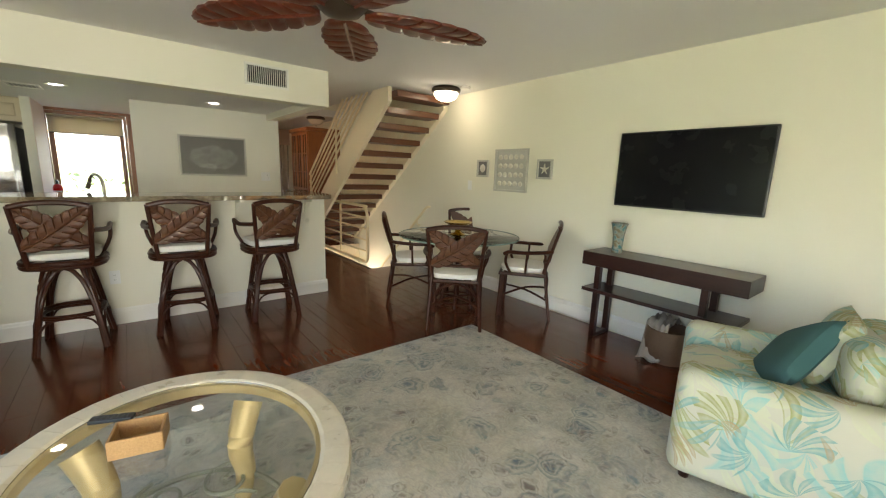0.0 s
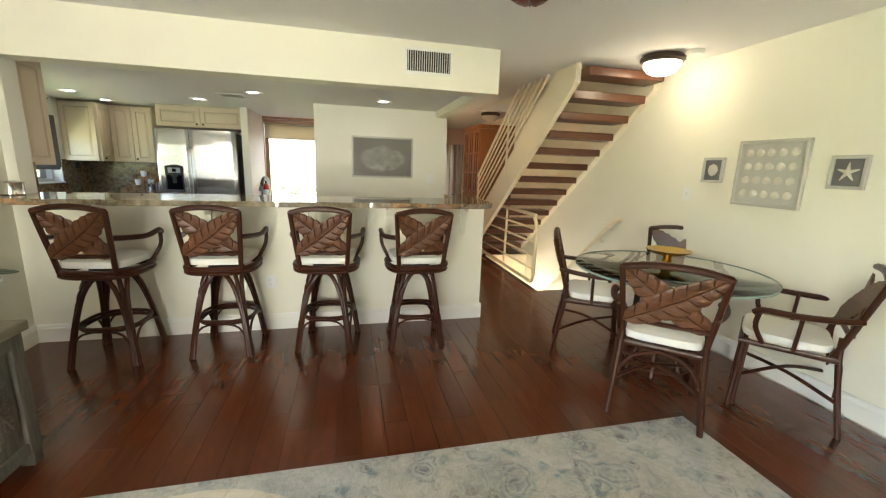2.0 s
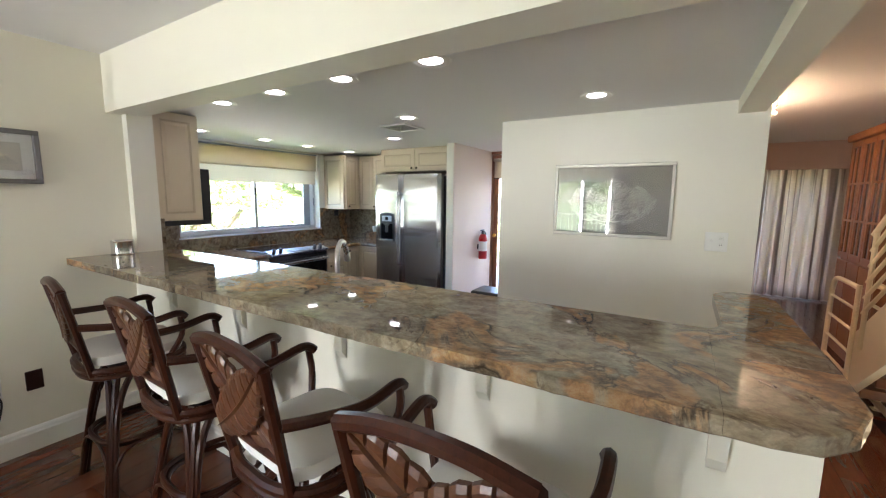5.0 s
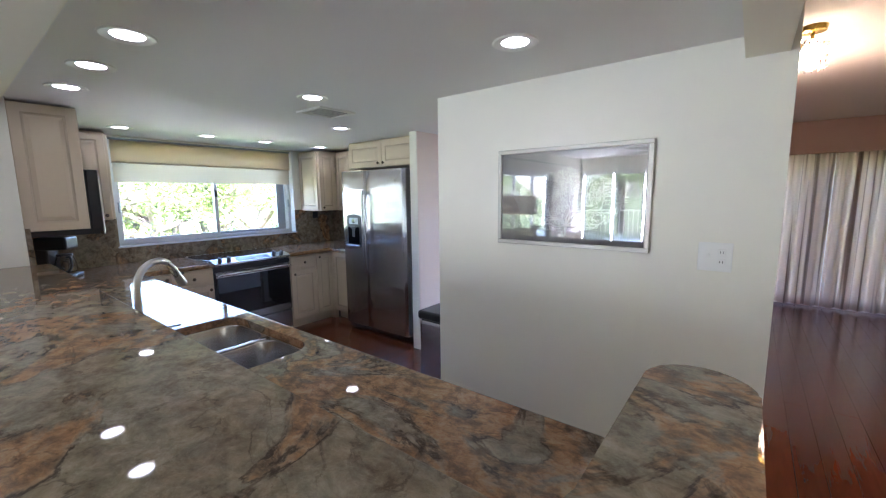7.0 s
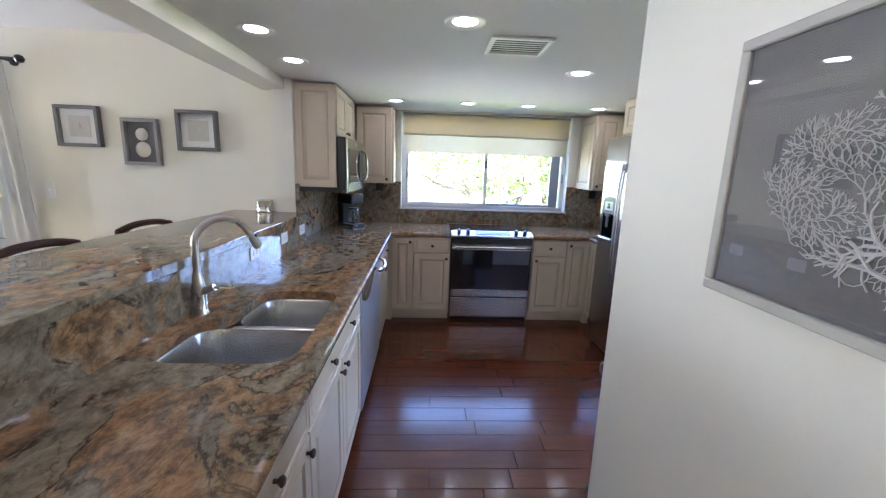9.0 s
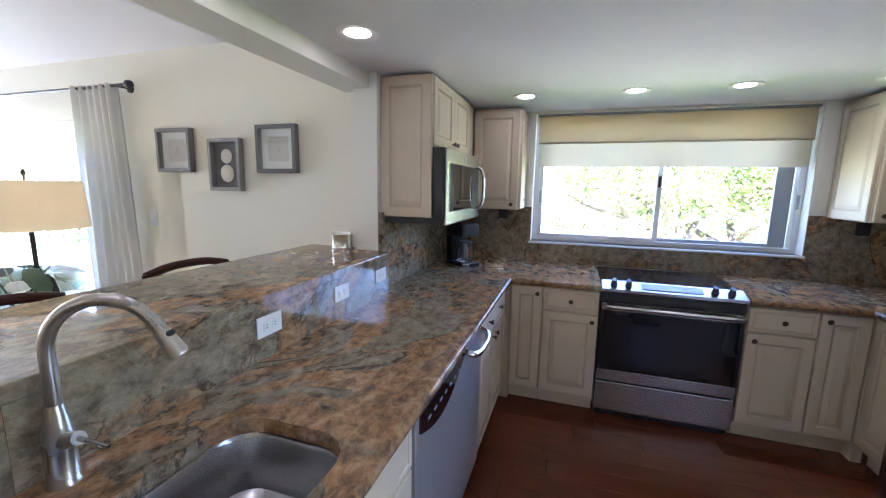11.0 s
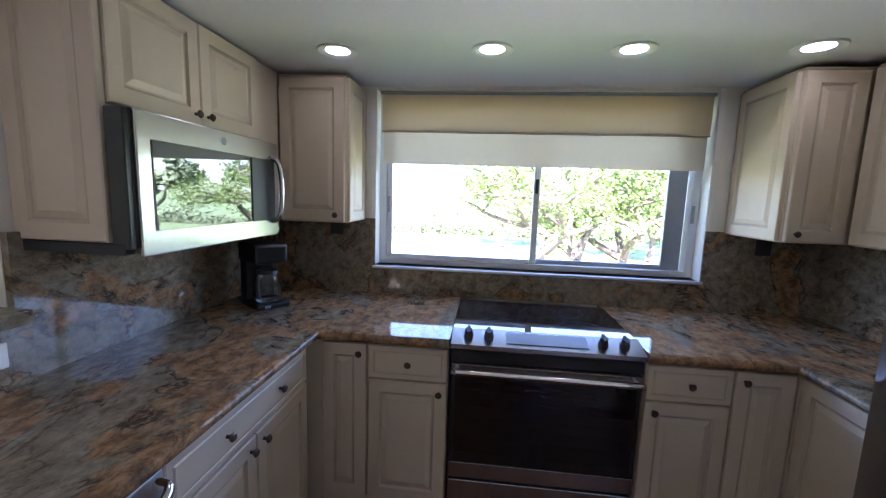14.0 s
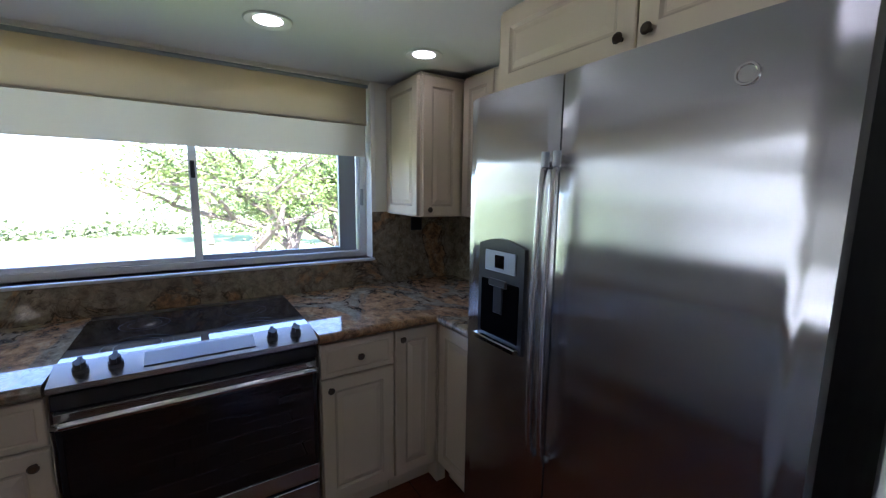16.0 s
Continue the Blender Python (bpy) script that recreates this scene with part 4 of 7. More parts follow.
tube(bm, [(DW0 + 0.020, FYK + 0.026, CT - 0.075), (DW0 + 0.026, FYK + 0.058, CT - 0.082), (DW0 + 0.080, FYK + 0.074, CT - 0.094), (DW0 + 0.165, FYK + 0.076, CT - 0.100), (DW0 + 0.250, FYK + 0.072, CT - 0.094), (DW0 + 0.298, FYK + 0.056, CT - 0.082), (DW0 + 0.302, FYK + 0.026, CT - 0.075)], 0.0145, 12, 6)
part("handle", bm, CHROME, dwd, "curved steel bar handle", True)
part("kick_plate", bx(DW0, FYK - 0.05, 0.0, DW1, FYK - 0.03, 0.105), BLACK, dish)

# window-wall run (fronts face +x)
FXK = -4.03
base_unit("base_cabinet", IV, (FXK, 0.835, 0), (0, 1, 0), (1, 0, 0), 0.205, 0.60, 'door')
base_unit("base_cabinet", IV, (FXK, 1.043, 0), (0, 1, 0), (1, 0, 0), 0.350, 0.60, 'drawer_door')
base_unit("base_cabinet", IV, (FXK, 2.190, 0), (0, 1, 0), (1, 0, 0), 0.330, 0.60, 'drawer_door_flip')
base_unit("base_cabinet", IV, (FXK, 2.523, 0), (0, 1, 0), (1, 0, 0), 0.225, 0.60, 'door_flip')
base_unit("base_cabinet", IV, (-4.005, 2.770, 0), (1, 0, 0), (0, -1, 0), 0.37, 0.50, 'door')

# range
RY0, RY1, RXF = 1.402, 2.178, -4.005
cooker = thing("electric_range", "stainless slide-in electric range with black glass cooktop", "stove")
part("body", bx(-4.66, RY0, 0.04, RXF - 0.03, RY1, CT - 0.06, 0.003, 1), DARKGREY, cooker)
part("cooktop", bx(-4.62, RY0 - 0.004, CT - 0.012, RXF - 0.095, RY1 + 0.004, CT + 0.010, 0.004), BLACKGLASS, cooker, "black ceramic glass cooktop")
for yy, xx, r in ((RY0 + 0.2, -4.20, 0.105), (RY1 - 0.2, -4.20, 0.12), (RY0 + 0.2, -4.46, 0.085), (RY1 - 0.2, -4.46, 0.085)):
    for q in (r, r * 0.66):
        bm = B()
        lathe(bm, [(q, 0.0), (q, 0.0004), (q + 0.0015, 0.0004), (q + 0.0015, 0.0)], 32, (xx, yy, CT + 0.010))
        part("burner_ring", bm, DARKGREY, cooker, "grey printed burner ring")
bm = B()
pr = [(-4.105, CT + 0.016), (-4.10, CT + 0.020), (-3.985, CT - 0.012), (-3.985, CT - 0.030), (-4.02, CT - 0.045), (-4.105, CT - 0.045)]
for a, b in ((RY0, RY1),):
    va = [bm.verts.new((x, a, z)) for x, z in pr]
    vb = [bm.verts.new((x, b, z)) for x, z in pr]
    for i in range(len(pr)):
        j = (i + 1) % len(pr)
        bm.faces.new((va[i], va[j], vb[j], vb[i]))
    bm.faces.new(va)
    bm.faces.new(vb)
panel = part("control_panel", bm, STEEL, cooker, "sloping steel control panel")
tilt = Vector((0.268, 0, 0.963))
bm = B()
for s in (0,):
    a = Vector((-4.082, 1.63, CT + 0.0152)) + tilt * 0.002
    b = Vector((-4.010, 1.63, CT - 0.0048)) + tilt * 0.002
    w = Vector((0, 0.33, 0))
    vs = [bm.verts.new(p) for p in (a, b, b + w, a + w)]
    f = bm.faces.new(vs)
    r = bmesh.ops.extrude_face_region(bm, geom=[f])
    for v in r["geom"]:
        if isinstance(v, bmesh.types.BMVert):
            v.co += tilt * 0.0015
part("display", bm, GREYALU, panel, "pale glass display strip")
for yy in (RY0 + 0.07, RY0 + 0.155, RY1 - 0.155, RY1 - 0.07):
    c = Vector((-4.046, yy, CT + 0.0055))
    bm = B()
    cyl(bm, c, c + tilt * 0.012, 0.021, 0.020, 16)
    cyl(bm, c + tilt * 0.012, c + tilt * 0.034, 0.017, 0.015, 16)
    q = Matrix.Translation(c + tilt * 0.028) @ Matrix.Rotation(radians(15.5), 4, 'Y')
    r = bmesh.ops.create_cube(bm, size=1.0, matrix=q @ Matrix.Diagonal((0.046, 0.012, 0.016, 1)))
    part("knob", bm, DARKGREY, cooker, "dark steel burner knob", True)
part("trim_strip", bx(RXF - 0.028, RY0, CT - 0.095, RXF - 0.006, RY1, CT - 0.047), BLACK, cooker)
door = part("oven_door", bx(RXF - 0.028, RY0 + 0.004, 0.262, RXF, RY1 - 0.004, CT - 0.100, 0.004), BLACK, cooker, "black oven door with dark window")
part("window", bx(RXF, RY0 + 0.02, 0.335, RXF + 0.003, RY1 - 0.02, CT - 0.155, 0.001, 1), BLACKGLASS, door, "dark oven glass")
part("lower_band", bx(RXF, RY0 + 0.006, 0.264, RXF + 0.005, RY1 - 0.006, 0.333, 0.001, 1), STEEL, door, "brushed steel lower band")
part("upper_band", bx(RXF, RY0 + 0.006, CT - 0.152, RXF + 0.005, RY1 - 0.006, CT - 0.104, 0.001, 1), STEEL, door, "brushed steel upper band")
bm = B()
tube(bm, [(RXF + 0.004, RY0 + 0.03, CT - 0.128), (RXF + 0.045, RY0 + 0.032, CT - 0.122), (RXF + 0.050, RY0 + 0.08, CT - 0.120), (RXF + 0.050, RY1 - 0.08, CT - 0.120), (RXF + 0.045, RY1 - 0.032, CT - 0.122), (RXF + 0.004, RY1 - 0.03, CT - 0.128)], 0.013, 10, 4)
part("handle", bm, CHROME, door, "steel oven handle", True)
part("drawer", bx(RXF - 0.028, RY0 + 0.004, 0.055, RXF + 0.002, RY1 - 0.004, 0.250, 0.004), STEEL, cooker, "brushed steel storage drawer")
part("foot_strip", bx(-4.6, RY0 + 0.01, 0.0, RXF - 0.05, RY1 - 0.01, 0.05), BLACK, cooker)

# wall cabinets
IVW = "ivory raised-panel wall cabinet"
# tall end panel, and the short cabinet over the microwave
UX0, UX1, UY1 = -4.21, -3.44, 0.462
w = thing("microwave_wall_cabinet", "ivory wall cabinet above the microwave, tall panelled end", "cabinet", group="kitchen wall cabinets")
part("body", bx(UX0, 0.149, 1.692, UX1 - 0.024, UY1 - 0.022, KH - 0.014), CAB, w)
part("end_panel", bx(UX1 - 0.024, 0.149, 1.304, UX1 - 0.020, UY1 - 0.01, KH - 0.012), CAB, w)
panel_front("end_panel_face", w, (UX1 - 0.020, 0.150, 1.304), (0, 1, 0), (1, 0, 0), UY1 - 0.160, KH - 0.016 - 1.304)
part("back_panel", bx(UX0, 0.149, 1.325, UX1 - 0.024, 0.160, 1.692), CAB, w)
for i in range(2):
    wd = (UX1 - UX0 - 0.026) / 2
    panel_front("door", w, (UX1 - 0.025 - i * wd - 0.002, UY1 - 0.022, 1.698), (-1, 0, 0), (0, 1, 0), wd - 0.004, KH - 0.02 - 1.698, (wd - 0.035 if i == 0 else 0.03, 0.035))
part("corner_filler", bx(UX0 - 0.22, 0.149, 1.31, UX0, UY1 - 0.03, KH - 0.014), CAB, w)

mw = thing("microwave", "stainless over-range style microwave with dark glass door", "microwave")
part("body", bx(UX0 + 0.004, 0.162, 1.285, UX1 - 0.0265, 0.519, 1.686, 0.004, 1), BLACK, mw)
part("side_skirt", bx(UX1 - 0.040, 0.162, 1.268, UX1 - 0.004, 0.500, 1.302, 0.003, 1), BLACK, mw)
part("side_cheek", bx(UX1 - 0.026, UY1 - 0.002, 1.285, UX1 - 0.006, 0.519, 1.684, 0.003, 1), BLACK, mw)
dr = part("door", bx(UX0 - 0.030, 0.520, 1.262, UX1 - 0.030, 0.533, 1.684, 0.004), STEEL, mw, "brushed steel door frame")
part("window", bx(UX0 + 0.195, 0.533, 1.335, UX1 - 0.080, 0.537, 1.605, 0.002, 1), MIRRORGLASS, dr, "mirror-dark door glass")
part("keypad", bx(UX0 + 0.012, 0.533, 1.335, UX0 + 0.190, 0.538, 1.605, 0.002, 1), BLACK, dr, "black keypad")
bm = B()
tube(bm, [(UX0 + 0.030, 0.535, 1.615), (UX0 + 0.030, 0.570, 1.585), (UX0 + 0.030, 0.582, 1.47), (UX0 + 0.030, 0.570, 1.355), (UX0 + 0.030, 0.535, 1.325)], 0.011, 10, 5)
part("handle", bm, CHROME, dr, "curved steel handle", True)
bm = B()
cyl(bm, (UX0 + 0.36, 0.533, 1.645), (UX0 + 0.36, 0.536, 1.645), 0.014, 0.014, 16)
part("badge", bm, GREYALU, dr, "small round grey badge")

wall_unit("wall_cabinet", IVW + " in the corner beside the window", KX + 0.001, 0.44, -4.44, 0.793, 1.312, KH - 0.030,
          [((-4.44, 0.445, 1.318), (0, 1, 0), (1, 0, 0), 0.343, (0.30, 0.035)), ((-4.445, 0.793, 1.318), (-1, 0, 0), (0, 1, 0), 0.28, None)])
wall_unit("wall_cabinet", IVW + " beside the window", KX + 0.001, 2.830, -4.33, 3.31, 1.312, KH - 0.030,
          [((-4.33, 2.834, 1.318), (0, 1, 0), (1, 0, 0), 0.24, (0.035, 0.035)), ((KX + 0.01, 2.830, 1.318), (1, 0, 0), (0, -1, 0), 0.38, None)])
wall_unit("wall_cabinet", IVW + " between the corner and the refrigerator", -4.305, 3.095, -3.80, 3.318, 1.312, KH - 0.030,
          [((-4.045, 3.095, 1.318), (1, 0, 0), (0, -1, 0), 0.24, (0.03, 0.035)), ((-4.300, 3.095, 1.318), (1, 0, 0), (0, -1, 0), 0.250, None)])
wall_unit("fridge_cabinet", "ivory two-door cabinet above the refrigerator", -3.62, 2.76, -2.575, 3.318, 1.795, KH - 0.014,
          [((-3.615, 2.76, 1.80), (1, 0, 0), (0, -1, 0), 0.515, (0.48, 0.035)), ((-3.095, 2.76, 1.80), (1, 0, 0), (0, -1, 0), 0.515, (0.035, 0.035))])
solid("fridge_side_panel", bx(-3.80, 3.10, CT + 0.01, -3.785, 3.318, 1.31, 0.001, 1), CAB, "ivory panel between wall cabinet and refrigerator", "cabinet panel")

# refrigerator
FR0, FR1, FRY, FRH = -3.607, -2.652, 2.615, 1.757
fr = thing("refrigerator", "stainless side-by-side refrigerator with ice dispenser", "refrigerator")
part("body", bx(FR0 + 0.005, FRY + 0.072, 0.03, FR1 - 0.005, 3.30, FRH - 0.02, 0.006), DARKGREY, fr, "dark grey cabinet")
split = -3.215


def fridge_door(x0, x1, name):
    bm = B()
    n = 18
    lo, hi = [], []
    for k in range(n + 1):
        t = k / n
        x = x0 + (x1 - x0) * t
        y = FRY + 0.012 * (abs(2 * t - 1) ** 2.2)
        lo.append((x, y))
    poly = lo + [(x1, FRY + 0.066), (x0, FRY + 0.066)]
    prism(bm, poly, 0.075, FRH, 0.006)
    return part(name, bm, FRIDGE, fr, "gently bowed stainless door", True)


dl = fridge_door(FR0, split - 0.003, "door")
drr = fridge_door(split + 0.003, FR1, "door")
for ob, xx in ((dl, split - 0.024), (drr, split + 0.016)):
    bm = B()
    tube(bm, [(xx, FRY + 0.004, 1.52), (xx, FRY - 0.022, 1.505), (xx, FRY - 0.034, 1.40), (xx, FRY - 0.040, 1.10), (xx, FRY - 0.034, 0.80), (xx, FRY - 0.022, 0.69), (xx, FRY + 0.004, 0.675)], 0.0095, 12, 5)
    part("handle", bm, STEEL, ob, "long bowed steel handle", True)
    bm = B()
    lathe(bm, [(0.0, 0.0), (0.011, 0.0), (0.011, 0.04), (0.0, 0.04)], 12, (xx, FRY - 0.018, 1.515))
    part("handle_cap", bm, GREYALU, ob)
bm = B()
px = [-3.525 + 0.215 * k / 12 for k in range(13)]
ring = [(x, 1.280 + 0.022 * math.sin(math.pi * k / 12)) for k, x in enumerate(px)][::-1] + [(-3.525, 0.950), (-3.310, 0.950)]
fa = [bm.verts.new((x, FRY + 0.02, z)) for x, z in ring]
fb = [bm.verts.new((x, FRY - 0.008, z)) for x, z in ring]
for k in range(len(ring)):
    bm.faces.new((fa[k], fa[(k + 1) % len(ring)], fb[(k + 1) % len(ring)], fb[k]))
bm.faces.new(fa)
bm.faces.new(fb)
disp = part("dispenser", bm, BLACK, dl, "black ice and water dispenser with arched top")
# flat plate; sheenless black paints in the shade of a deep recess
part("recess", bx(-3.508, FRY - 0.0105, 0.980, -3.328, FRY - 0.0075, 1.165, 0.002, 1), DEEP, disp, "flat black plate standing for the shaded recess")
part("paddle", bx(-3.440, FRY - 0.017, 1.060, -3.395, FRY - 0.010, 1.150, 0.003, 1), BLACK, disp)
part("spout_block", bx(-3.460, FRY - 0.022, 1.148, -3.375, FRY - 0.010, 1.172, 0.004, 1), BLACK, disp)
part("tray", bx(-3.520, FRY - 0.034, 0.956, -3.316, FRY - 0.007, 0.974, 0.003, 1), CHROME, disp, "steel drip tray")
cface = part("control_face", bx(-3.490, FRY - 0.0115, 1.195, -3.345, FRY - 0.0075, 1.262, 0.003, 1), GREYALU, disp, "grey control face")
part("display", bx(-3.440, FRY - 0.0130, 1.208, -3.395, FRY - 0.0112, 1.250, 0.001, 1), BLACKGLASS, cface, "small black display")
bm = B()
lathe(bm, [(0.0, 0.0), (0.014, 0.0), (0.016, -0.003), (0.019, -0.003), (0.020, 0.006), (0.020, 0.016), (0.0, 0.016)], 24)
bmesh.ops.transform(bm, matrix=pose(-2.80, FRY - 0.001, 1.655, -90, 0, 0), verts=bm.verts)
part("badge", bm, CHROME, drr, "small round bright badge", True)
part("grille", bx(FR0 + 0.01, FRY + 0.045, 0.015, FR1 - 0.01, FRY + 0.07, 0.07), BLACK, fr)

# window
win = tagged(thing("window_1", "", ""), "white aluminium sliding window above the range", "window", kind="structure")
WX = -4.845
bm = B()
for a in ((0.874, 1.046, 0.914, 2.06), (2.672, 1.046, 2.712, 2.06), (0.914, 1.046, 2.672, 1.080), (0.914, 2.02, 2.672, 2.06)):
    box(bm, WX - 0.05, a[0], a[1], WX + 0.035, a[2], a[3])
part("window_frame", bm, ALU, win)
bm = B()
for a in ((0.914, 1.080, 0.945, 2.02), (1.795, 1.080, 1.832, 2.02), (0.945, 1.080, 1.795, 1.105), (0.945, 1.99, 1.795, 2.02)):
    box(bm, WX - 0.012, a[0], a[1], WX + 0.018, a[2], a[3], 0.003, 1)
part("sash", bm, ALU, win)
bm = B()
for a in ((1.800, 1.080, 1.830, 2.02), (2.560, 1.080, 2.665, 2.02), (1.830, 1.080, 2.560, 1.105), (1.830, 1.99, 2.560, 2.02)):
    box(bm, WX - 0.045, a[0], a[1], WX - 0.016, a[2], a[3], 0.003, 1)
part("sash", bm, GREYALU, win, "grey inner edge of the sliding sash")
for a, b, x in ((0.945, 1.795, WX + 0.003), (1.830, 2.565, WX - 0.030)):
    p = part("pane", bx(x - 0.002, a, 1.105, x + 0.002, b, 1.99), PANE, win)
    p.visible_shadow = False
part("latch", bx(WX + 0.018, 1.803, 1.50, WX + 0.030, 1.823, 1.585, 0.003, 1), BLACK, win, "black sash latch")
part("latch", bx(WX + 0.018, 0.920, 1.36, WX + 0.026, 0.936, 1.46, 0.003, 1), GREYALU, win)
part("latch", bx(WX + 0.018, 2.675, 1.36, WX + 0.040, 2.695, 1.46, 0.003, 1), GREYALU, win)
part("window_sill", bx(KX - 0.10, 0.860, 1.030, KX + 0.030, 2.726, 1.046, 0.003, 1), ALU, win)
bm = B()
for s, (y0_, y1_) in enumerate(((0.846, 0.874), (2.712, 2.740))):
    box(bm, KX, y0_, 1.046, KX + 0.012, y1_, 2.07, 0.002, 1)
part("casing", bm, TRIM, win)

shade = thing("roller_shade", "double-layer beige roller shade half lowered over the window", "window shade")


def hanging(name, y0, y1, z0, z1, x, mat, wav, parent, label="", nx=60, th=0.004):
    bm = B()
    rows = 6
    g = [[[bm.verts.new((x + wav * math.sin(5 * y_ + z_ * 7) * (0.4 + 0.6 * (z1 - z_) / (z1 - z0)) + s * th, y_, z_)) for z_ in [z0 + (z1 - z0) * r / rows for r in range(rows + 1)]] for y_ in [y0 + (y1 - y0) * k / nx for k in range(nx + 1)]] for s in (0, 1)]
    for s in (0, 1):
        for k in range(nx):
            for r in range(rows):
                bm.faces.new((g[s][k][r], g[s][k + 1][r], g[s][k + 1][r + 1], g[s][k][r + 1]))
    for k in range(nx):
        for r in (0, rows):
            bm.faces.new((g[0][k][r], g[0][k + 1][r], g[1][k + 1][r], g[1][k][r]))
    for k in (0, nx):
        for r in range(rows):
            bm.faces.new((g[0][k][r], g[0][k][r + 1], g[1][k][r + 1], g[1][k][r]))
    return part(name, bm, mat, parent, label, True)


hanging("lower_layer", 0.905, 2.695, 1.650, 1.845, KX - 0.045, SHADE_LO, 0.004, shade, "translucent ivory lower band")
hanging("upper_layer", 0.898, 2.700, 1.832, 2.045, KX - 0.030, SHADE_HI, 0.003, shade, "beige upper band")
bm = B()
cyl(bm, (KX - 0.026, 0.898, 1.834), (KX - 0.026, 2.70, 1.834), 0.006, 0.006, 8)
part("hem_bar", bm, SHADE_HI, shade)
bm = B()
cyl(bm, (KX - 0.018, 0.890, 2.048), (KX - 0.018, 2.705, 2.048), 0.010, 0.010, 10)
part("roller", bm, GREYALU, shade, "grey metal roller")

# small kitchen things
def outlet(name, label, m, w=0.072, h=0.115, kind_="outlet", gangs=1):
    t = thing(name, label, "wall outlet" if kind_ == "outlet" else "light switch", m)
    part("plate", bx(-w / 2, -0.005, -h / 2, w / 2, 0.001, h / 2, 0.002, 1), PLATE, t)
    for g in range(gangs):
        gx = (g - (gangs - 1) / 2) * 0.046
        if kind_ == "outlet" or (gangs == 2 and g == 1):
            for s in (-1, 1):
                bm = B()
                box(bm, gx - 0.014, -0.008, s * 0.020 - 0.013, gx + 0.014, -0.004, s * 0.020 + 0.013, 0.002, 1)
                part("socket", bm, PLATE, t)
                for q in (-0.005, 0.005):
                    part("slot", bx(gx + q - 0.001, -0.0085, s * 0.020 - 0.004, gx + q + 0.001, -0.0079, s * 0.020 + 0.005), BLACK, t)
        else:
            part("toggle", bx(gx - 0.005, -0.018, -0.004, gx + 0.005, -0.004, 0.012, 0.002, 1), PLATE, t)
    return t


for x in (-2.45, -2.90, -3.28):
    outlet("wall_outlet", "white outlet plate set sideways in the granite upstand", pose(x, SY + 0.001, 0.996, 0, 90, 180))
outlet("wall_outlet", "white outlet plate on the bar front", pose(-1.825, -0.001, 0.41))
outlet("wall_outlet", "white outlet with a plugged cord low on the wall", pose(LX + 0.001, -0.709, 0.42, 0, 0, 90))
outlet("switch_plate", "white double plate with switch and outlet", pose(-0.133, PY - 0.001, 1.237), 0.118, 0.118, "switch", 2)
outlet("light_switch", "white switch plate beside the shell pictures", pose(RX - 0.001, -0.466, 1.231, 0, 0, -90), 0.072, 0.115, "switch")
outlet("light_switch", "white switch plate beside the curtain", pose(LX + 0.001, -1.695, 1.215, 0, 0, 90), 0.072, 0.115, "switch")
solid("wall_plate", bx(LX + 0.001, -0.580, 0.360, LX + 0.008, -0.506, 0.475, 0.003, 1), ESPRESSO, "dark brown wall plate low on the wall", "wall plate")
solid("black_outlet", bx(KX + 0.022, 0.60, 1.225, KX + 0.030, 0.68, 1.310, 0.003, 1), BLACK, "black outlet plate on the granite backsplash", "wall outlet")
solid("black_outlet", bx(KX + 0.022, 2.97, 1.205, KX + 0.030, 3.05, 1.290, 0.003, 1), BLACK, "black outlet plate on the granite backsplash", "wall outlet")
bm = B()
tube(bm, [(LX + 0.025, -0.70, 0.395), (LX + 0.05, -0.69, 0.33), (LX + 0.03, -0.74, 0.15), (LX + 0.06, -0.86, 0.012), (LX + 0.10, -1.3, 0.010)], 0.005, 6)
box(bm, LX + 0.010, -0.715, 0.385, LX + 0.035, -0.685, 0.412, 0.004, 1)
solid("power_cord", bm, BLACK, "black power cord hanging from the outlet", "cord", smooth=True)

cm = thing("coffee_maker", "small black drip coffee maker with glass carafe", "coffee maker", pose(-4.32, 0.40, CT, 0, 0, -35))
part("base", bx(-0.085, -0.11, 0.0, 0.085, 0.11, 0.030, 0.010), BLACK, cm)
part("column", bx(-0.075, -0.11, 0.028, 0.075, -0.035, 0.24, 0.010), BLACK, cm)
part("filter_head", bx(-0.085, -0.11, 0.225, 0.085, 0.095, 0.325, 0.016), BLACK, cm)
bm = B()
lathe(bm, [(0.0, 0.0), (0.055, 0.0), (0.066, 0.02), (0.068, 0.07), (0.052, 0.125), (0.050, 0.14), (0.047, 0.14), (0.049, 0.12), (0.064, 0.07), (0.060, 0.02), (0.0, 0.006)], 24, (0, 0.035, 0.032))
carafe = part("carafe", bm, GLASS, cm, "clear glass carafe", True)
bm = B()
tube(bm, [(0.045, 0.07, 0.165), (0.08, 0.11, 0.165), (0.085, 0.115, 0.10), (0.062, 0.085, 0.06)], 0.009, 8)
part("handle", bm, BLACK, carafe, "", True)
bm = B()
lathe(bm, [(0.0, 0.0), (0.052, 0.0), (0.050, 0.016), (0.0, 0.02)], 20, (0, 0.035, 0.172))
part("lid", bm, BLACK, carafe, "", True)
part("switch", bx(0.02, 0.108, 0.008, 0.05, 0.113, 0.022, 0.002, 1), GREYALU, cm)

def canister(x, y, h):
    t = thing("canister", "round brushed steel canister with lid on the granite", "canister", pose(x, y, CT), "canisters by the refrigerator")
    part("body", lathe(B(), [(0.0, 0.0), (0.042, 0.0), (0.044, 0.004), (0.044, h), (0.0, h)], 24), STEEL, t, "", True)
    part("lid", lathe(B(), [(0.0, h + 0.0005), (0.046, h + 0.0005), (0.046, h + 0.014), (0.012, h + 0.018), (0.012, h + 0.032), (0.0, h + 0.034)], 24), CHROME, t, "polished lid", True)


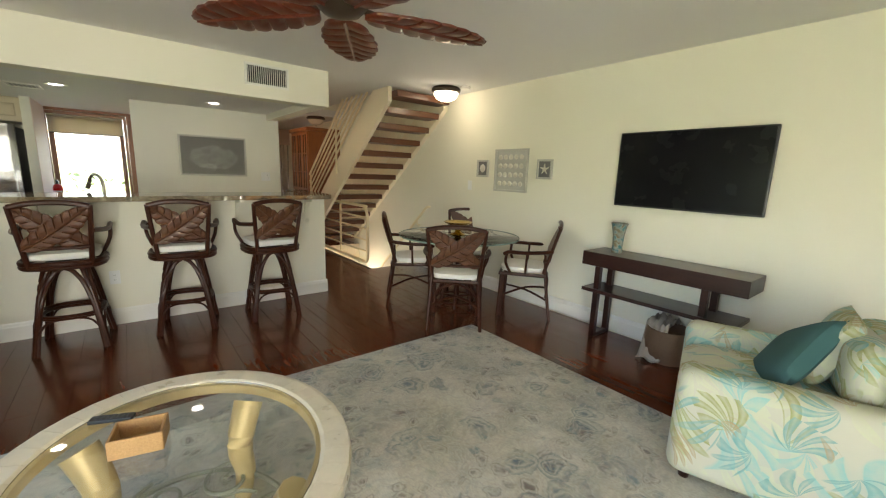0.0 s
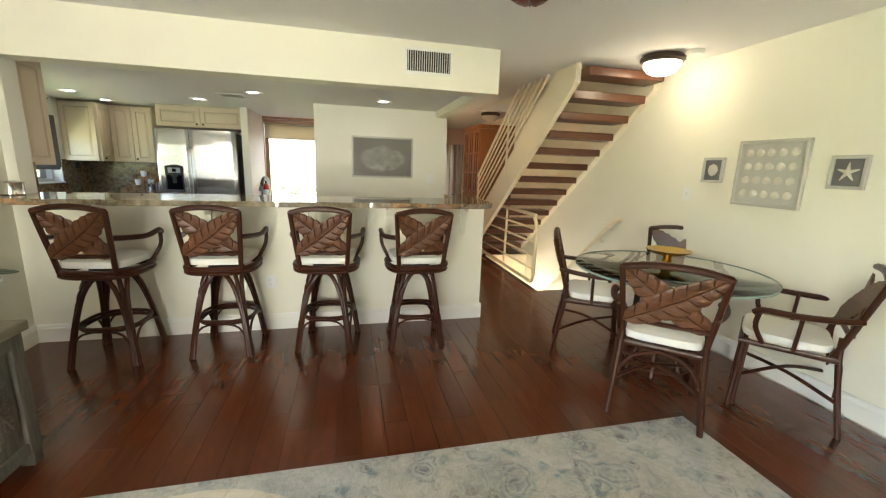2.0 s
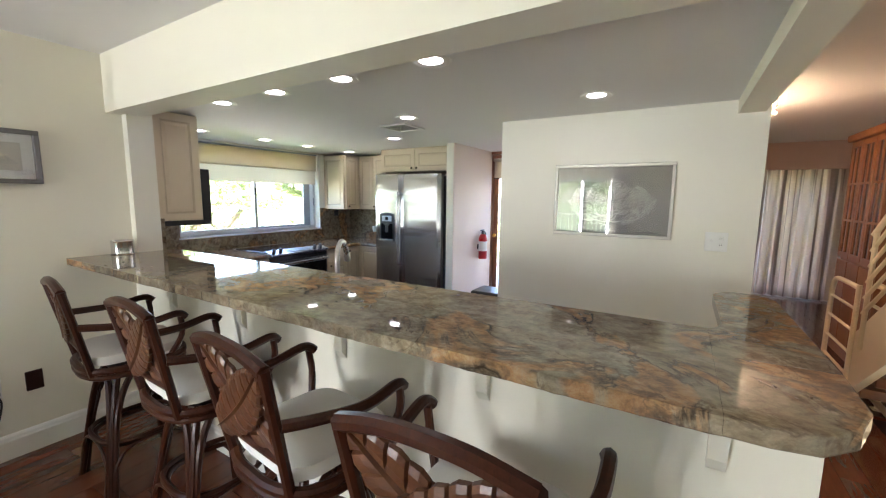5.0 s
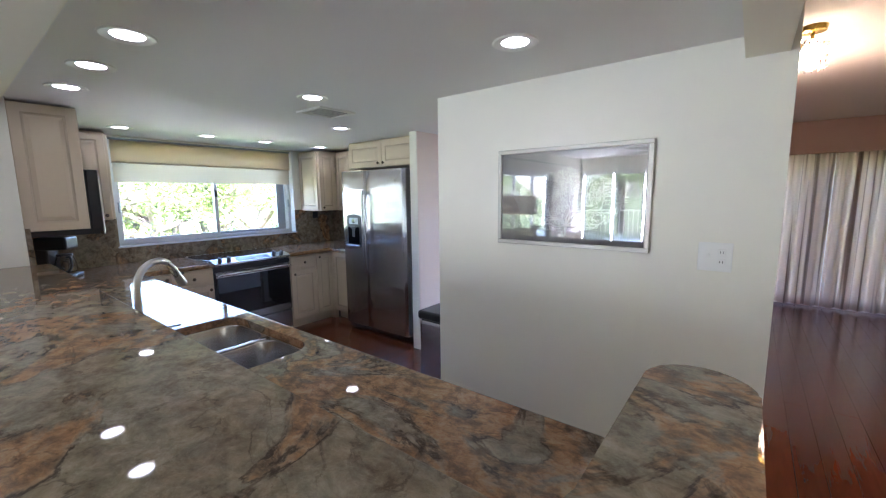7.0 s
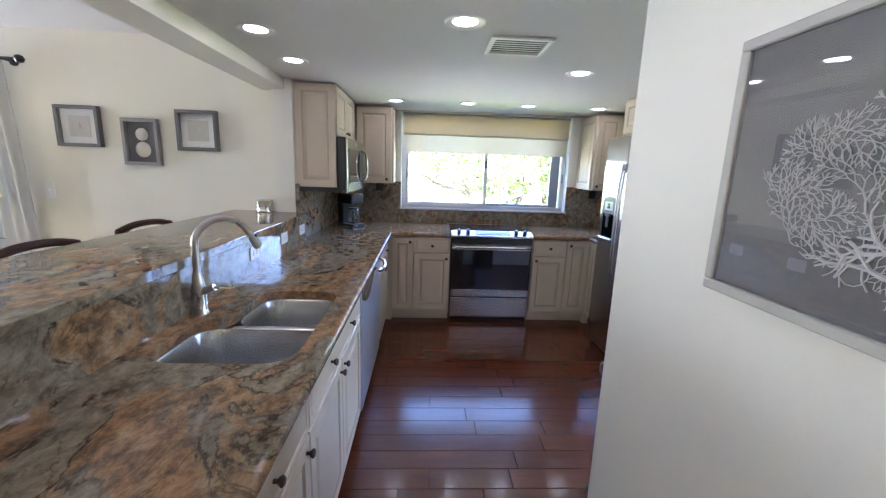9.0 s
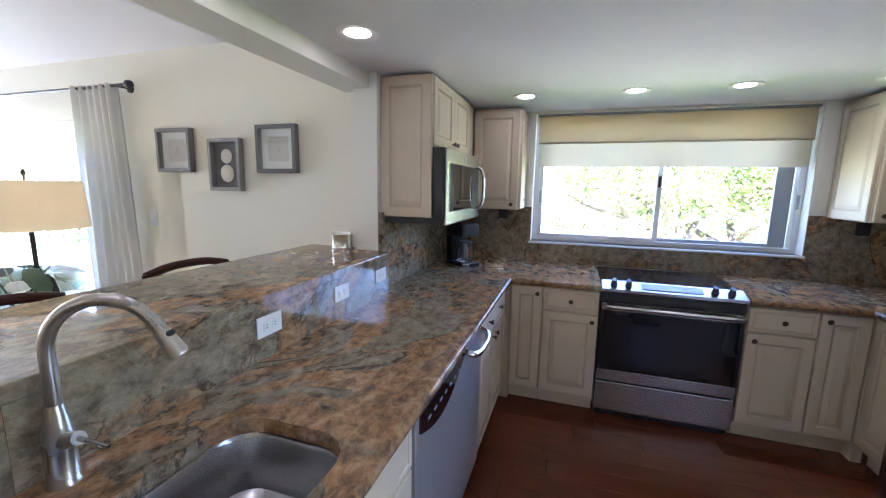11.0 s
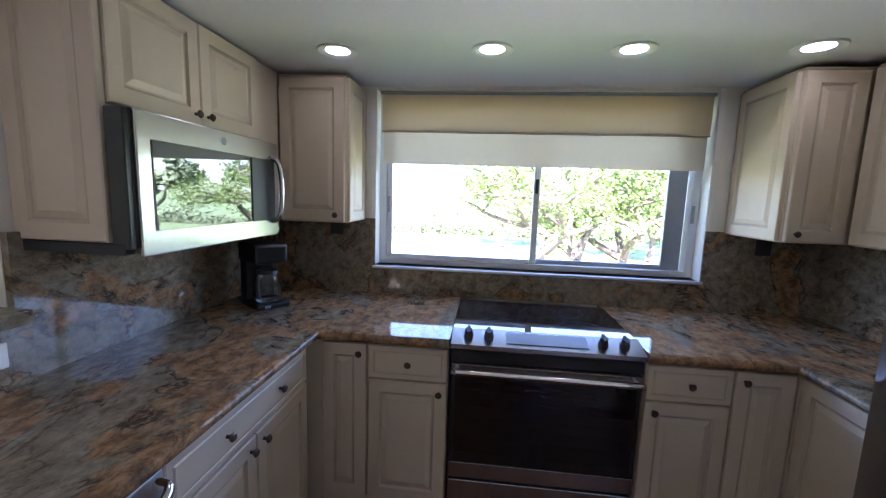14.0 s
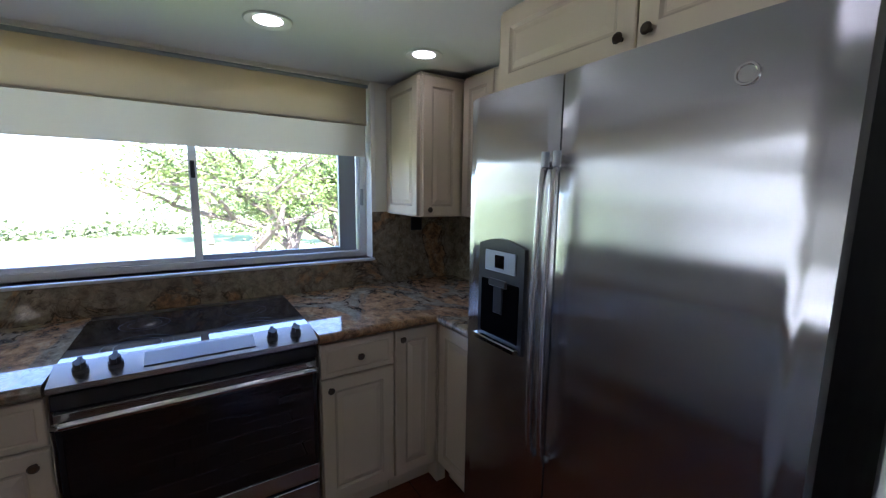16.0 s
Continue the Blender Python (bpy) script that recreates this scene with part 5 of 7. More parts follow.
canister(-3.87, 3.02, 0.125)
canister(-3.775, 3.06, 0.145)
canister(-3.680, 3.10, 0.165)
mt = thing("mug_rack", "chrome wire rack with hanging white cups", "mug rack", pose(-4.02, 3.19, CT))
part("base", lathe(B(), [(0.0, 0.0), (0.075, 0.0), (0.075, 0.008), (0.0, 0.012)], 24), CHROME, mt, "", True)
part("post", tube(B(), [(0, 0, 0.01), (0, 0, 0.18), (0, 0, 0.35)], 0.006, 8), CHROME, mt, "", True)
for k in range(4):
    a = k * 1.57 + 0.4
    zz = 0.20 + 0.12 * (k % 2)
    part("hook", tube(B(), [(0, 0, zz), (0.06 * math.cos(a), 0.06 * math.sin(a), zz - 0.005), (0.085 * math.cos(a), 0.085 * math.sin(a), zz + 0.02)], 0.004, 6), CHROME, mt, "", True)
    part("cup", lathe(B(), [(0.0, 0.0), (0.026, 0.0), (0.036, 0.03), (0.038, 0.075), (0.035, 0.075), (0.033, 0.03), (0.0, 0.006)], 20, (0.075 * math.cos(a), 0.075 * math.sin(a), zz - 0.085)), PLATE, mt, "white cup", True)

bm = B()
lathe(bm, [(0.0, 0.0), (0.060, 0.0), (0.062, 0.004), (0.061, 0.010), (0.061, 0.080), (0.063, 0.086), (0.060, 0.090), (0.057, 0.086), (0.056, 0.070), (0.0, 0.068)], 32, (-3.40, -0.085, BT))
solid("metal_tin", bm, CHROME, "shiny round metal tin on the bar top", "tin", smooth=True)

# recessed lights and air vent
def can_light(x, y):
    t = thing("recessed_light", "lit white recessed ceiling light", "ceiling light", group="kitchen recessed lights")
    bm = B()
    lathe(bm, [(0.053, -0.0008), (0.060, -0.0012), (0.068, -0.0045), (0.084, -0.0060), (0.088, -0.003), (0.088, 0.0)], 32, (x, y, KH))
    part("trim_ring", bm, TRIM, t, "white trim ring", True)
    bm = B()
    lathe(bm, [(0.0535, 0.001), (0.050, -0.0015), (0.0, -0.0025)], 28, (x, y, KH))
    part("lens", bm, CANLIGHT, t, "glowing lens", True)
    return t


for x, y in ((-0.794, 1.275), (-1.302, 0.329), (-1.841, 0.329), (-2.365, 0.329), (-2.898, 0.329), (-2.132, 1.285), (-4.178, 0.850), (-4.172, 1.515), (-4.178, 2.082), (-4.164, 2.750), (-2.885, 2.074)):
    can_light(x, y)

def vent(name, label, m, w, h, slats, along):
    t = thing(name, label, "air vent", m)
    # solid plate; the duct's shade is put into its black
    part("backing", bx(-w / 2 + 0.01, 0.001, -h / 2 + 0.01, w / 2 - 0.01, 0.004, h / 2 - 0.01), BLACK, t, "black plate standing for the shaded duct")
    bm = B()
    for a in ((-w / 2, -h / 2, w / 2, -h / 2 + 0.022), (-w / 2, h / 2 - 0.022, w / 2, h / 2), (-w / 2, -h / 2 + 0.022, -w / 2 + 0.022, h / 2 - 0.022), (w / 2 - 0.022, -h / 2 + 0.022, w / 2, h / 2 - 0.022)):
        box(bm, a[0], -0.008, a[1], a[2], 0.004, a[3], 0.002, 1)
    part("frame", bm, TRIM, t)
    for k in range(slats):
        f = (k + 0.5) / slats
        if along == 'v':
            x = -w / 2 + 0.022 + (w - 0.044) * f
            part("slat", bx(x - 0.002, -0.006, -h / 2 + 0.022, x + 0.002, 0.003, h / 2 - 0.022), TRIM, t)
        else:
            z = -h / 2 + 0.022 + (h - 0.044) * f
            part("slat", bx(-w / 2 + 0.022, -0.0025, z - 0.005, w / 2 - 0.022, -0.0005, z + 0.003), TRIM, t)
    return t


vent("supply_vent", "white wall register with upright slats", pose(-0.558, -0.090, 2.197, 0, 0, 0), 0.39, 0.195, 19, 'v')
vent("ceiling_vent", "white ceiling register with angled slats", pose(-2.395, 1.571, KH - 0.007, 90, 0, 90), 0.295, 0.265, 7, 'h')

# ---- stairs and rails ----
stairs = thing("open_stairs", "open-riser stairs with dark wood treads and cream stringers", "stairs")
SX_L, SX_R = 0.86, 1.640
SLOPE, SY0, SZ0 = 0.77, 0.03, 2.237     # the stringers' lower edge runs z = SZ0 - SLOPE * (y - SY0)


def stringer(x0, x1, dz_low, dz_high):
    bm = B()
    y_top, y_bot = SY0, 2.84
    pts = []
    def line(y, d):
        return SZ0 - SLOPE * (y - SY0) + d
    y_lid = SY0 + (SZ0 + dz_high - 2.343) / SLOPE
    poly = [(y_top, line(y_top, dz_low)), (y_bot, line(y_bot, dz_low)), (y_bot, line(y_bot, dz_high)), (y_lid, 2.343), (y_top, 2.343)]
    a = [bm.verts.new((x0, y, max(z, 0.0))) for y, z in poly]
    b = [bm.verts.new((x1, y, max(z, 0.0))) for y, z in poly]
    for i in range(5):
        j = (i + 1) % 5
        bm.faces.new((a[i], a[j], b[j], b[i]))
    bm.faces.new(a)
    bm.faces.new(b)
    return part("stringer", bm, STRINGER, stairs, "cream painted stringer")


stringer(SX_L - 0.05, SX_L, -0.06, 0.395)
stringer(SX_R, RX - 0.002, -0.06, 0.395)
RISE = 0.1635
for k in range(14):
    z = 2.298 - RISE * k
    y = SY0 + (SZ0 - 0.06 - z) / SLOPE + 0.05
    ob = part("tread", bx(SX_L + 0.001, y - 0.02, z - 0.075, SX_R - 0.001, y + 0.235, z, 0.006, 1), TREAD, stairs)

def rail_run(t, name, pts, r, seg=8, n=4):
    bm = B()
    tube(bm, pts, r, seg, n)
    return part(name, bm, RAIL, t, "", True)


sr = thing("stair_railing", "cream metal railing with sloping bars beside the stairs", "railing")
for k, d in enumerate((0.48, 0.59, 0.70, 0.81, 0.92, 1.03)):
    ya, yb = 0.55 + 0.12 * k, 2.62
    def zz(y):
        return SZ0 - SLOPE * (y - SY0) + d
    y_hi = SY0 + (SZ0 + d - 2.335) / SLOPE
    rail_run(sr, "bar" if k < 5 else "handrail", [(SX_L - 0.06, max(0.1, y_hi), zz(max(0.1, y_hi))), (SX_L - 0.06, yb, zz(yb))], 0.013 if k < 5 else 0.019, 8)
for y in (1.50, 2.58):
    z = SZ0 - SLOPE * (y - SY0)
    rail_run(sr, "post", [(SX_L - 0.06, y, max(0.0, z + 0.2)), (SX_L - 0.06, y, z + 1.03)], 0.015)

gr = thing("guard_railing", "cream metal guard rail with rounded corners round the stairwell", "railing")
GX, GY0, GY1, GZ0, GZ1 = 0.985, 0.875, 3.05, 0.045, 0.865
rail_run(gr, "frame", [(GX, GY1, GZ1), (GX, 1.10, GZ1), (GX, 0.965, GZ1 - 0.02), (GX, GY0 + 0.02, GZ1 - 0.10), (GX, GY0, 0.66), (GX, GY0, 0.25), (GX, GY0 + 0.01, GZ0 + 0.06), (GX, GY0 + 0.08, GZ0), (GX, 1.25, GZ0), (GX, GY1, GZ0)], 0.022, 10, 5)
for z in (0.70, 0.535, 0.37, 0.205):
    rail_run(gr, "bar", [(GX, GY0, z), (GX, GY1, z)], 0.014)
for y in (1.80, 2.75):
    rail_run(gr, "post", [(GX, y, 0.0), (GX, y, GZ1)], 0.016)
    part("foot_plate", bx(GX - 0.03, y - 0.03, 0.0, GX + 0.03, y + 0.03, 0.008, 0.002, 1), RAIL, gr)

fg = thing("guard_railing", "cream metal guard rail with rounded end beside the stairs", "railing")
rail_run(fg, "frame", [(0.80, 2.74, 0.88), (0.80, 3.12, 0.88), (0.80, 3.24, 0.86), (0.80, 3.29, 0.78), (0.80, 3.30, 0.66), (0.80, 3.30, 0.25), (0.80, 3.29, 0.13), (0.80, 3.22, 0.065), (0.80, 2.74, 0.065)], 0.018, 10, 5)
for z in (0.72, 0.56, 0.39, 0.225):
    rail_run(fg, "bar", [(0.80, 2.74, z), (0.80, 3.30, z)], 0.011)
rail_run(fg, "post", [(0.80, 2.74, 0.0), (0.80, 2.74, 0.90)], 0.016)

hr = thing("wall_handrail", "cream handrail going down the stairwell wall", "handrail")
rail_run(hr, "bar", [(RX - 0.02, 0.33, 0.885), (RX - 0.055, 0.38, 0.87), (RX - 0.06, 0.62, 0.66), (RX - 0.06, 2.3, -0.82)], 0.018)
for y, z in ((0.60, 0.66), (1.7, -0.30)):
    rail_run(hr, "bracket", [(RX - 0.001, y, z - 0.06), (RX - 0.05, y, z - 0.055), (RX - 0.06, y, z)], 0.008)
ds = thing("cellar_stairs", "dark wood stairs going down the stairwell", "stairs")
for k in range(1, 9):
    part("tread", bx(1.005, 0.70 + 0.21 * (k - 1), -0.182 * k - 0.04, RX - 0.005, 0.70 + 0.21 * k + 0.02, -0.182 * k, 0.005, 1), TREAD, ds)
    part("riser", bx(1.005, 0.702 + 0.21 * (k - 1), -0.182 * k, RX - 0.005, 0.715 + 0.21 * (k - 1), -0.182 * (k - 1) - 0.042), STRINGER, ds)
solid("landing_fascia", bx(1.0, 2.60, -0.30, RX - 0.003, 2.618, 0.0), STRINGER, "cream fascia at the edge of the landing", "fascia")

# ---- ceiling lamps ----
def dome(name, label, x, y, lit):
    t = thing(name, label, "ceiling light")
    bm = B()
    lathe(bm, [(0.0, 0.0), (0.150, 0.0), (0.168, -0.018), (0.170, -0.040), (0.150, -0.058), (0.142, -0.058), (0.142, -0.03), (0.0, -0.03)], 36, (x, y, H))
    part("rim", bm, BRONZE, t, "dark bronze rim", True)
    bm = B()
    lathe(bm, [(0.142, -0.045), (0.138, -0.085), (0.110, -0.125), (0.06, -0.148), (0.0, -0.155)], 36, (x, y, H))
    part("glass_bowl", bm, lit, t, "frosted glass bowl", True)
    bm = B()
    lathe(bm, [(0.0, -0.17), (0.010, -0.165), (0.008, -0.155), (0.0, -0.15)], 12, (x, y, H))
    part("finial", bm, BRONZE, t, "", True)
    return t


dome("dome_ceiling_light", "lit frosted dome ceiling light with bronze rim", 1.34, -0.39, DOMELIGHT)
OFFGLASS = plain("unlit_frosted_glass", (0.55, 0.48, 0.40), 0.35)
dome("dome_ceiling_light", "unlit frosted dome ceiling light with bronze rim", 1.25, 3.46, OFFGLASS)
bm = B()
lathe(bm, [(0.0, 0.0), (0.062, 0.0), (0.062, -0.018), (0.052, -0.032), (0.0, -0.034)], 28, (1.45, -0.60, H))
solid("smoke_detector", bm, TRIM, "white round smoke detector on the ceiling", "smoke detector", smooth=True)

fan = thing("ceiling_fan", "ceiling fan with carved red-brown leaf blades", "ceiling fan", pose(-0.834, -2.356, 0))
bm = B()
lathe(bm, [(0.0, H), (0.07, H), (0.065, H - 0.05), (0.018, H - 0.06), (0.018, H - 0.13), (0.09, H - 0.15), (0.115, H - 0.20), (0.115, H - 0.255), (0.085, H - 0.285), (0.040, H - 0.300), (0.0, H - 0.304)], 32)
part("motor", bm, BRONZE, fan, "dark bronze motor housing", True)
for k in range(5):
    a = radians(-12.4 + 72 * k)
    d = Vector((math.cos(a), math.sin(a), 0))
    s = Vector((-math.sin(a), math.cos(a), 0))
    nrm = (Vector((0, 0, -1)) + s * 0.08).normalized()
    bm = B()
    leaf_blade(bm, d * 0.13 + Vector((0, 0, H - 0.28)), d * 0.775 + Vector((0, 0, H - 0.29)), 0.31, nrm, 7, 0.012, 0, 0.6)
    bl = part("blade", bm, FANWOOD, fan, "carved leaf blade", True)
    bm = B()
    tube(bm, [d * 0.09 + Vector((0, 0, H - 0.25)), d * 0.16 + Vector((0, 0, H - 0.262)), d * 0.28 + Vector((0, 0, H - 0.268))], 0.014, 8)
    part("blade_arm", bm, BRONZE, bl, "", True)

# ---- rattan seats ----
def rattan_back(parent, w, z0, z1, y0, lean, leaf_w=0.165):
    """Chair back: bent pole frame with two crossed carved leaves."""
    def P(x, z):
        return (x, y0 - lean * (z - z0) / (z1 - z0), z)
    for s in (-1, 1):
        bm = B()
        tube(bm, [P(s * w * 0.44, z0 - 0.09), P(s * w * 0.46, z0), P(s * w * 0.50, (z0 + z1) / 2), P(s * w * 0.535, z1)], 0.0165, 8)
        part("back_post", bm, RATTAN, parent, "", True)
    for z, r, lift in ((z1 - 0.006, 0.0195, 0.030),):
        bm = B()
        q = w * 0.5 + 0.035 * w * (z - z0) / (z1 - z0)
        tube(bm, [P(-q, z), P(-q * 0.5, z + lift * 0.8), P(0, z + lift), P(q * 0.5, z + lift * 0.8), P(q, z)], r, 8)
        part("top_rail", bm, RATTAN, parent, "", True)
    bm = B()
    tube(bm, [P(-w * 0.47, z0 + 0.045), P(0, z0 + 0.040), P(w * 0.47, z0 + 0.045)], 0.014, 8)
    part("lower_rail", bm, RATTAN, parent, "", True)
    hh = z1 - z0
    nrm = (0, -1, -0.1)
    bm = B()
    leaf_blade(bm, Vector(P(w * 0.43, z0 + 0.045)) + Vector((0, 0.004, 0)), Vector(P(-w * 0.53, z1 - 0.006)) + Vector((0, 0.004, 0)), leaf_w, nrm, 8, 0.010, 0.012)
    part("carved_leaf", bm, LEAFWOOD, parent, "carved wooden palm leaf")
    bm = B()
    leaf_blade(bm, Vector(P(-w * 0.43, z0 + 0.045)) + Vector((0, -0.014, 0)), Vector(P(w * 0.53, z1 - 0.006)) + Vector((0, -0.014, 0)), leaf_w, nrm, 8, 0.010, -0.012)
    part("carved_leaf", bm, LEAFWOOD, parent, "carved wooden palm leaf")


def rattan_arm(parent, s, w, y_back, y_front, z_back, z_front, zs):
    bm = B()
    tube(bm, [(s * w * 0.49, y_back, z_back), (s * (w * 0.52 + 0.02), y_back + 0.10, z_back - 0.012), (s * (w * 0.52 + 0.055), (y_back + y_front) / 2 + 0.04, z_back - 0.02), (s * (w * 0.52 + 0.06), y_front - 0.03, z_front), (s * (w * 0.52 + 0.05), y_front + 0.015, z_front - 0.025)], 0.018, 8)
    ob = part("armrest", bm, RATTAN, parent, "", True)
    bm = B()
    tube(bm, [(s * (w * 0.52 + 0.055), y_front - 0.01, z_front - 0.02), (s * (w * 0.52 + 0.045), y_front - 0.005, (z_front + zs) / 2), (s * (w * 0.50), y_front - 0.05, zs)], 0.014, 8)
    part("arm_support", bm, RATTAN, ob, "", True)


def bar_stool(x, y, base_turn, seat_turn):
    t = thing("bar_stool", "dark rattan swivel bar stool with carved leaf back and white cushion", "bar stool", pose(x, y, 0, 0, 0, base_turn), "bar stools")
    q = Matrix.Rotation(radians(seat_turn - base_turn), 4, 'Z')
    before = set(t.children)
    W = 0.41
    bm = B()
    for z, r in ((0.655, 0.018), (0.625, 0.015)):
        pts = []
        for k in range(16):
            a = 2 * math.pi * k / 16
            c, s_ = math.cos(a), math.sin(a)
            f = (abs(c) ** 3.2 + abs(s_) ** 3.2) ** (-1 / 3.2)
            pts.append((c * f * 0.225, s_ * f * 0.215, z))
        tube(bm, pts, r, 8, 3, True)
    part("seat_frame", bm, RATTAN, t, "", True)
    part("swivel", lathe(B(), [(0.0, 0.60), (0.10, 0.60), (0.11, 0.62), (0.11, 0.65), (0.0, 0.65)], 20), BLACK, t, "black swivel plate", True)
    part("cushion", cushion(B(), -0.205, -0.195, 0.668, 0.205, 0.205, 0.735, 0.016), CUSHION, t, "white fabric seat cushion", True)
    rattan_back(t, 0.37, 0.725, 1.060, -0.205, 0.065)
    for s in (-1, 1):
        rattan_arm(t, s, 0.385, -0.225, 0.17, 0.885, 0.885, 0.65)
    for ob in t.children:
        if ob not in before:
            ob.matrix_basis = q
    for sx in (-1, 1):
        for sy in (-1, 1):
            leg = None
            for k in range(3):
                bm = B()
                if k == 0:
                    pts = [(0.085, 0.085, 0.615), (0.118, 0.118, 0.50), (0.150, 0.150, 0.34), (0.176, 0.176, 0.18), (0.200, 0.200, 0.0)]
                else:
                    pts = [(0.012, 0.112, 0.600), (0.050, 0.122, 0.575), (0.098, 0.136, 0.490), (0.138, 0.156, 0.34), (0.162, 0.178, 0.18), (0.182, 0.206, 0.0)]
                    if k == 2:
                        pts = [(v, u, z) for u, v, z in pts]
                tube(bm, [(sx * u, sy * v, z) for u, v, z in pts], 0.0150, 8, 4)
                ob = part("leg" if k == 0 else "pole", bm, RATTAN, t if k == 0 else leg, "", True)
                leg = ob if k == 0 else leg
    for z, r in ((0.265, 0.185), (0.245, 0.170)):
        bm = B()
        pts = []
        for k in range(20):
            a = 2 * math.pi * k / 20
            c, s_ = math.cos(a), math.sin(a)
            f = (abs(c) ** 2.8 + abs(s_) ** 2.8) ** (-1 / 2.8)
            pts.append((c * f * r, s_ * f * r, z))
        tube(bm, pts, 0.012, 8, 3, True)
        part("foot_ring", bm, RATTAN, t, "", True)
    for k in range(4):
        a = k * math.pi / 2
        c, s_ = math.cos(a), math.sin(a)
        bm = B()
        tube(bm, [(c * 0.19 - s_ * 0.19, s_ * 0.19 + c * 0.19, 0.10), (c * 0.19 - s_ * 0.13, s_ * 0.19 + c * 0.13, 0.215), (c * 0.185 - s_ * 0.05, s_ * 0.185 + c * 0.05, 0.245), (c * 0.185 + s_ * 0.05, s_ * 0.185 - c * 0.05, 0.245), (c * 0.19 + s_ * 0.13, s_ * 0.19 - c * 0.13, 0.215), (c * 0.19 + s_ * 0.19, s_ * 0.19 - c * 0.19, 0.10)], 0.008, 6, 3)
        part("brace", bm, RATTAN, t, "", True)
    return t


bar_stool(-2.785, -0.310, -2, -7)
bar_stool(-2.075, -0.285, -4, -3)
bar_stool(-1.352, -0.320, -10, -6)
bar_stool(-0.68, -0.385, -4, 2)


def dining_chair(x, y, turn):
    t = thing("dining_chair", "dark rattan dining armchair with carved leaf back and white cushion", "chair", pose(x, y, 0, 0, 0, turn), "chairs round the dining table")
    W = 0.46
    bm = B()
    tube(bm, [(-0.22, -0.20, 0.43), (0.22, -0.20, 0.43), (0.235, 0.22, 0.43), (-0.235, 0.22, 0.43)], 0.017, 8, 1, True, False)
    part("seat_frame", bm, RATTAN, t, "", True)
    part("cushion", cushion(B(), -0.215, -0.195, 0.440, 0.215, 0.225, 0.505, 0.014), CUSHION, t, "white fabric seat cushion", True)
    rattan_back(t, W, 0.54, 0.905, -0.215, 0.10)
    for s in (-1, 1):
        rattan_arm(t, s, W, -0.265, 0.17, 0.675, 0.655, 0.44)
        bm = B()
        tube(bm, [(s * 0.205, -0.205, 0.56), (s * 0.21, -0.21, 0.43), (s * 0.225, -0.25, 0.15), (s * 0.235, -0.275, 0.0)], 0.0155, 8)
        part("leg", bm, RATTAN, t, "", True)
        bm = B()
        tube(bm, [(s * 0.225, 0.205, 0.44), (s * 0.23, 0.215, 0.2), (s * 0.235, 0.225, 0.0)], 0.0155, 8)
        fl = part("leg", bm, RATTAN, t, "", True)
        bm = B()
        tube(bm, [(s * 0.205, 0.185, 0.44), (s * 0.212, 0.195, 0.2), (s * 0.215, 0.205, 0.0)], 0.0125, 8)
        part("pole", bm, RATTAN, fl, "", True)
        bm = B()
        tube(bm, [(s * 0.232, -0.235, 0.20), (s * 0.05, -0.03, 0.235), (-s * 0.228, 0.21, 0.20)], 0.011, 8)
        part("stretcher", bm, RATTAN, t, "", True)
        bm = B()
        tube(bm, [(s * 0.225, -0.225, 0.22), (s * 0.15, -0.235, 0.36), (s * 0.04, -0.225, 0.412), (0, -0.22, 0.418)], 0.010, 8)
        part("brace", bm, RATTAN, t, "", True)
        bm = B()
        tube(bm, [(s * (W * 0.52 + 0.03), -0.03, 0.655), (s * 0.235, -0.02, 0.43)], 0.011, 8)
        part("arm_spindle", bm, RATTAN, t, "", True)
    return t


def facing(x, y, tx, ty):
    return math.degrees(math.atan2(-(tx - x), ty - y))


TC = (1.0, -1.12)
dining_chair(0.64, -1.52, facing(0.64, -1.52, *TC))
dining_chair(1.42, -1.67, facing(1.42, -1.67, *TC))
dining_chair(0.69, -0.74, -121)
dining_chair(1.48, -0.68, facing(1.48, -0.68, *TC))

dt = thing("dining_table", "round glass dining table on a dark rattan pedestal", "table", pose(TC[0], TC[1], 0))
bm = B()
lathe(bm, [(0.0, 0.728), (0.615, 0.728), (0.622, 0.731), (0.622, 0.737), (0.615, 0.740), (0.0, 0.740)], 72)
tg = part("glass_top", bm, TABLEGLASS, dt, "clear round glass top", True)
tg.visible_shadow = False
bm = B()
lathe(bm, [(0.600, 0.7275), (0.6235, 0.7275), (0.6235, 0.7405), (0.619, 0.7405)], 72)
part("glass_edge", bm, plain("green_glass_edge", (0.25, 0.34, 0.30), 0.1, vary=0.05, bumps=0), dt, "green polished glass edge", True)
for k in range(8):
    a = 2 * math.pi * k / 8
    c, s = math.cos(a), math.sin(a)
    bm = B()
    tube(bm, [(c * 0.24, s * 0.24, 0.0), (c * 0.17, s * 0.17, 0.18), (c * 0.10, s * 0.10, 0.38), (c * 0.15, s * 0.15, 0.56), (c * 0.25, s * 0.25, 0.722)], 0.016, 8)
    part("leg", bm, RATTAN, dt, "", True)
for z, r in ((0.05, 0.225), (0.38, 0.115), (0.70, 0.235)):
    bm = B()
    tube(bm, [(r * math.cos(2 * math.pi * k / 16), r * math.sin(2 * math.pi * k / 16), z) for k in range(16)], 0.012, 8, 3, True)
    part("ring", bm, RATTAN, dt, "", True)

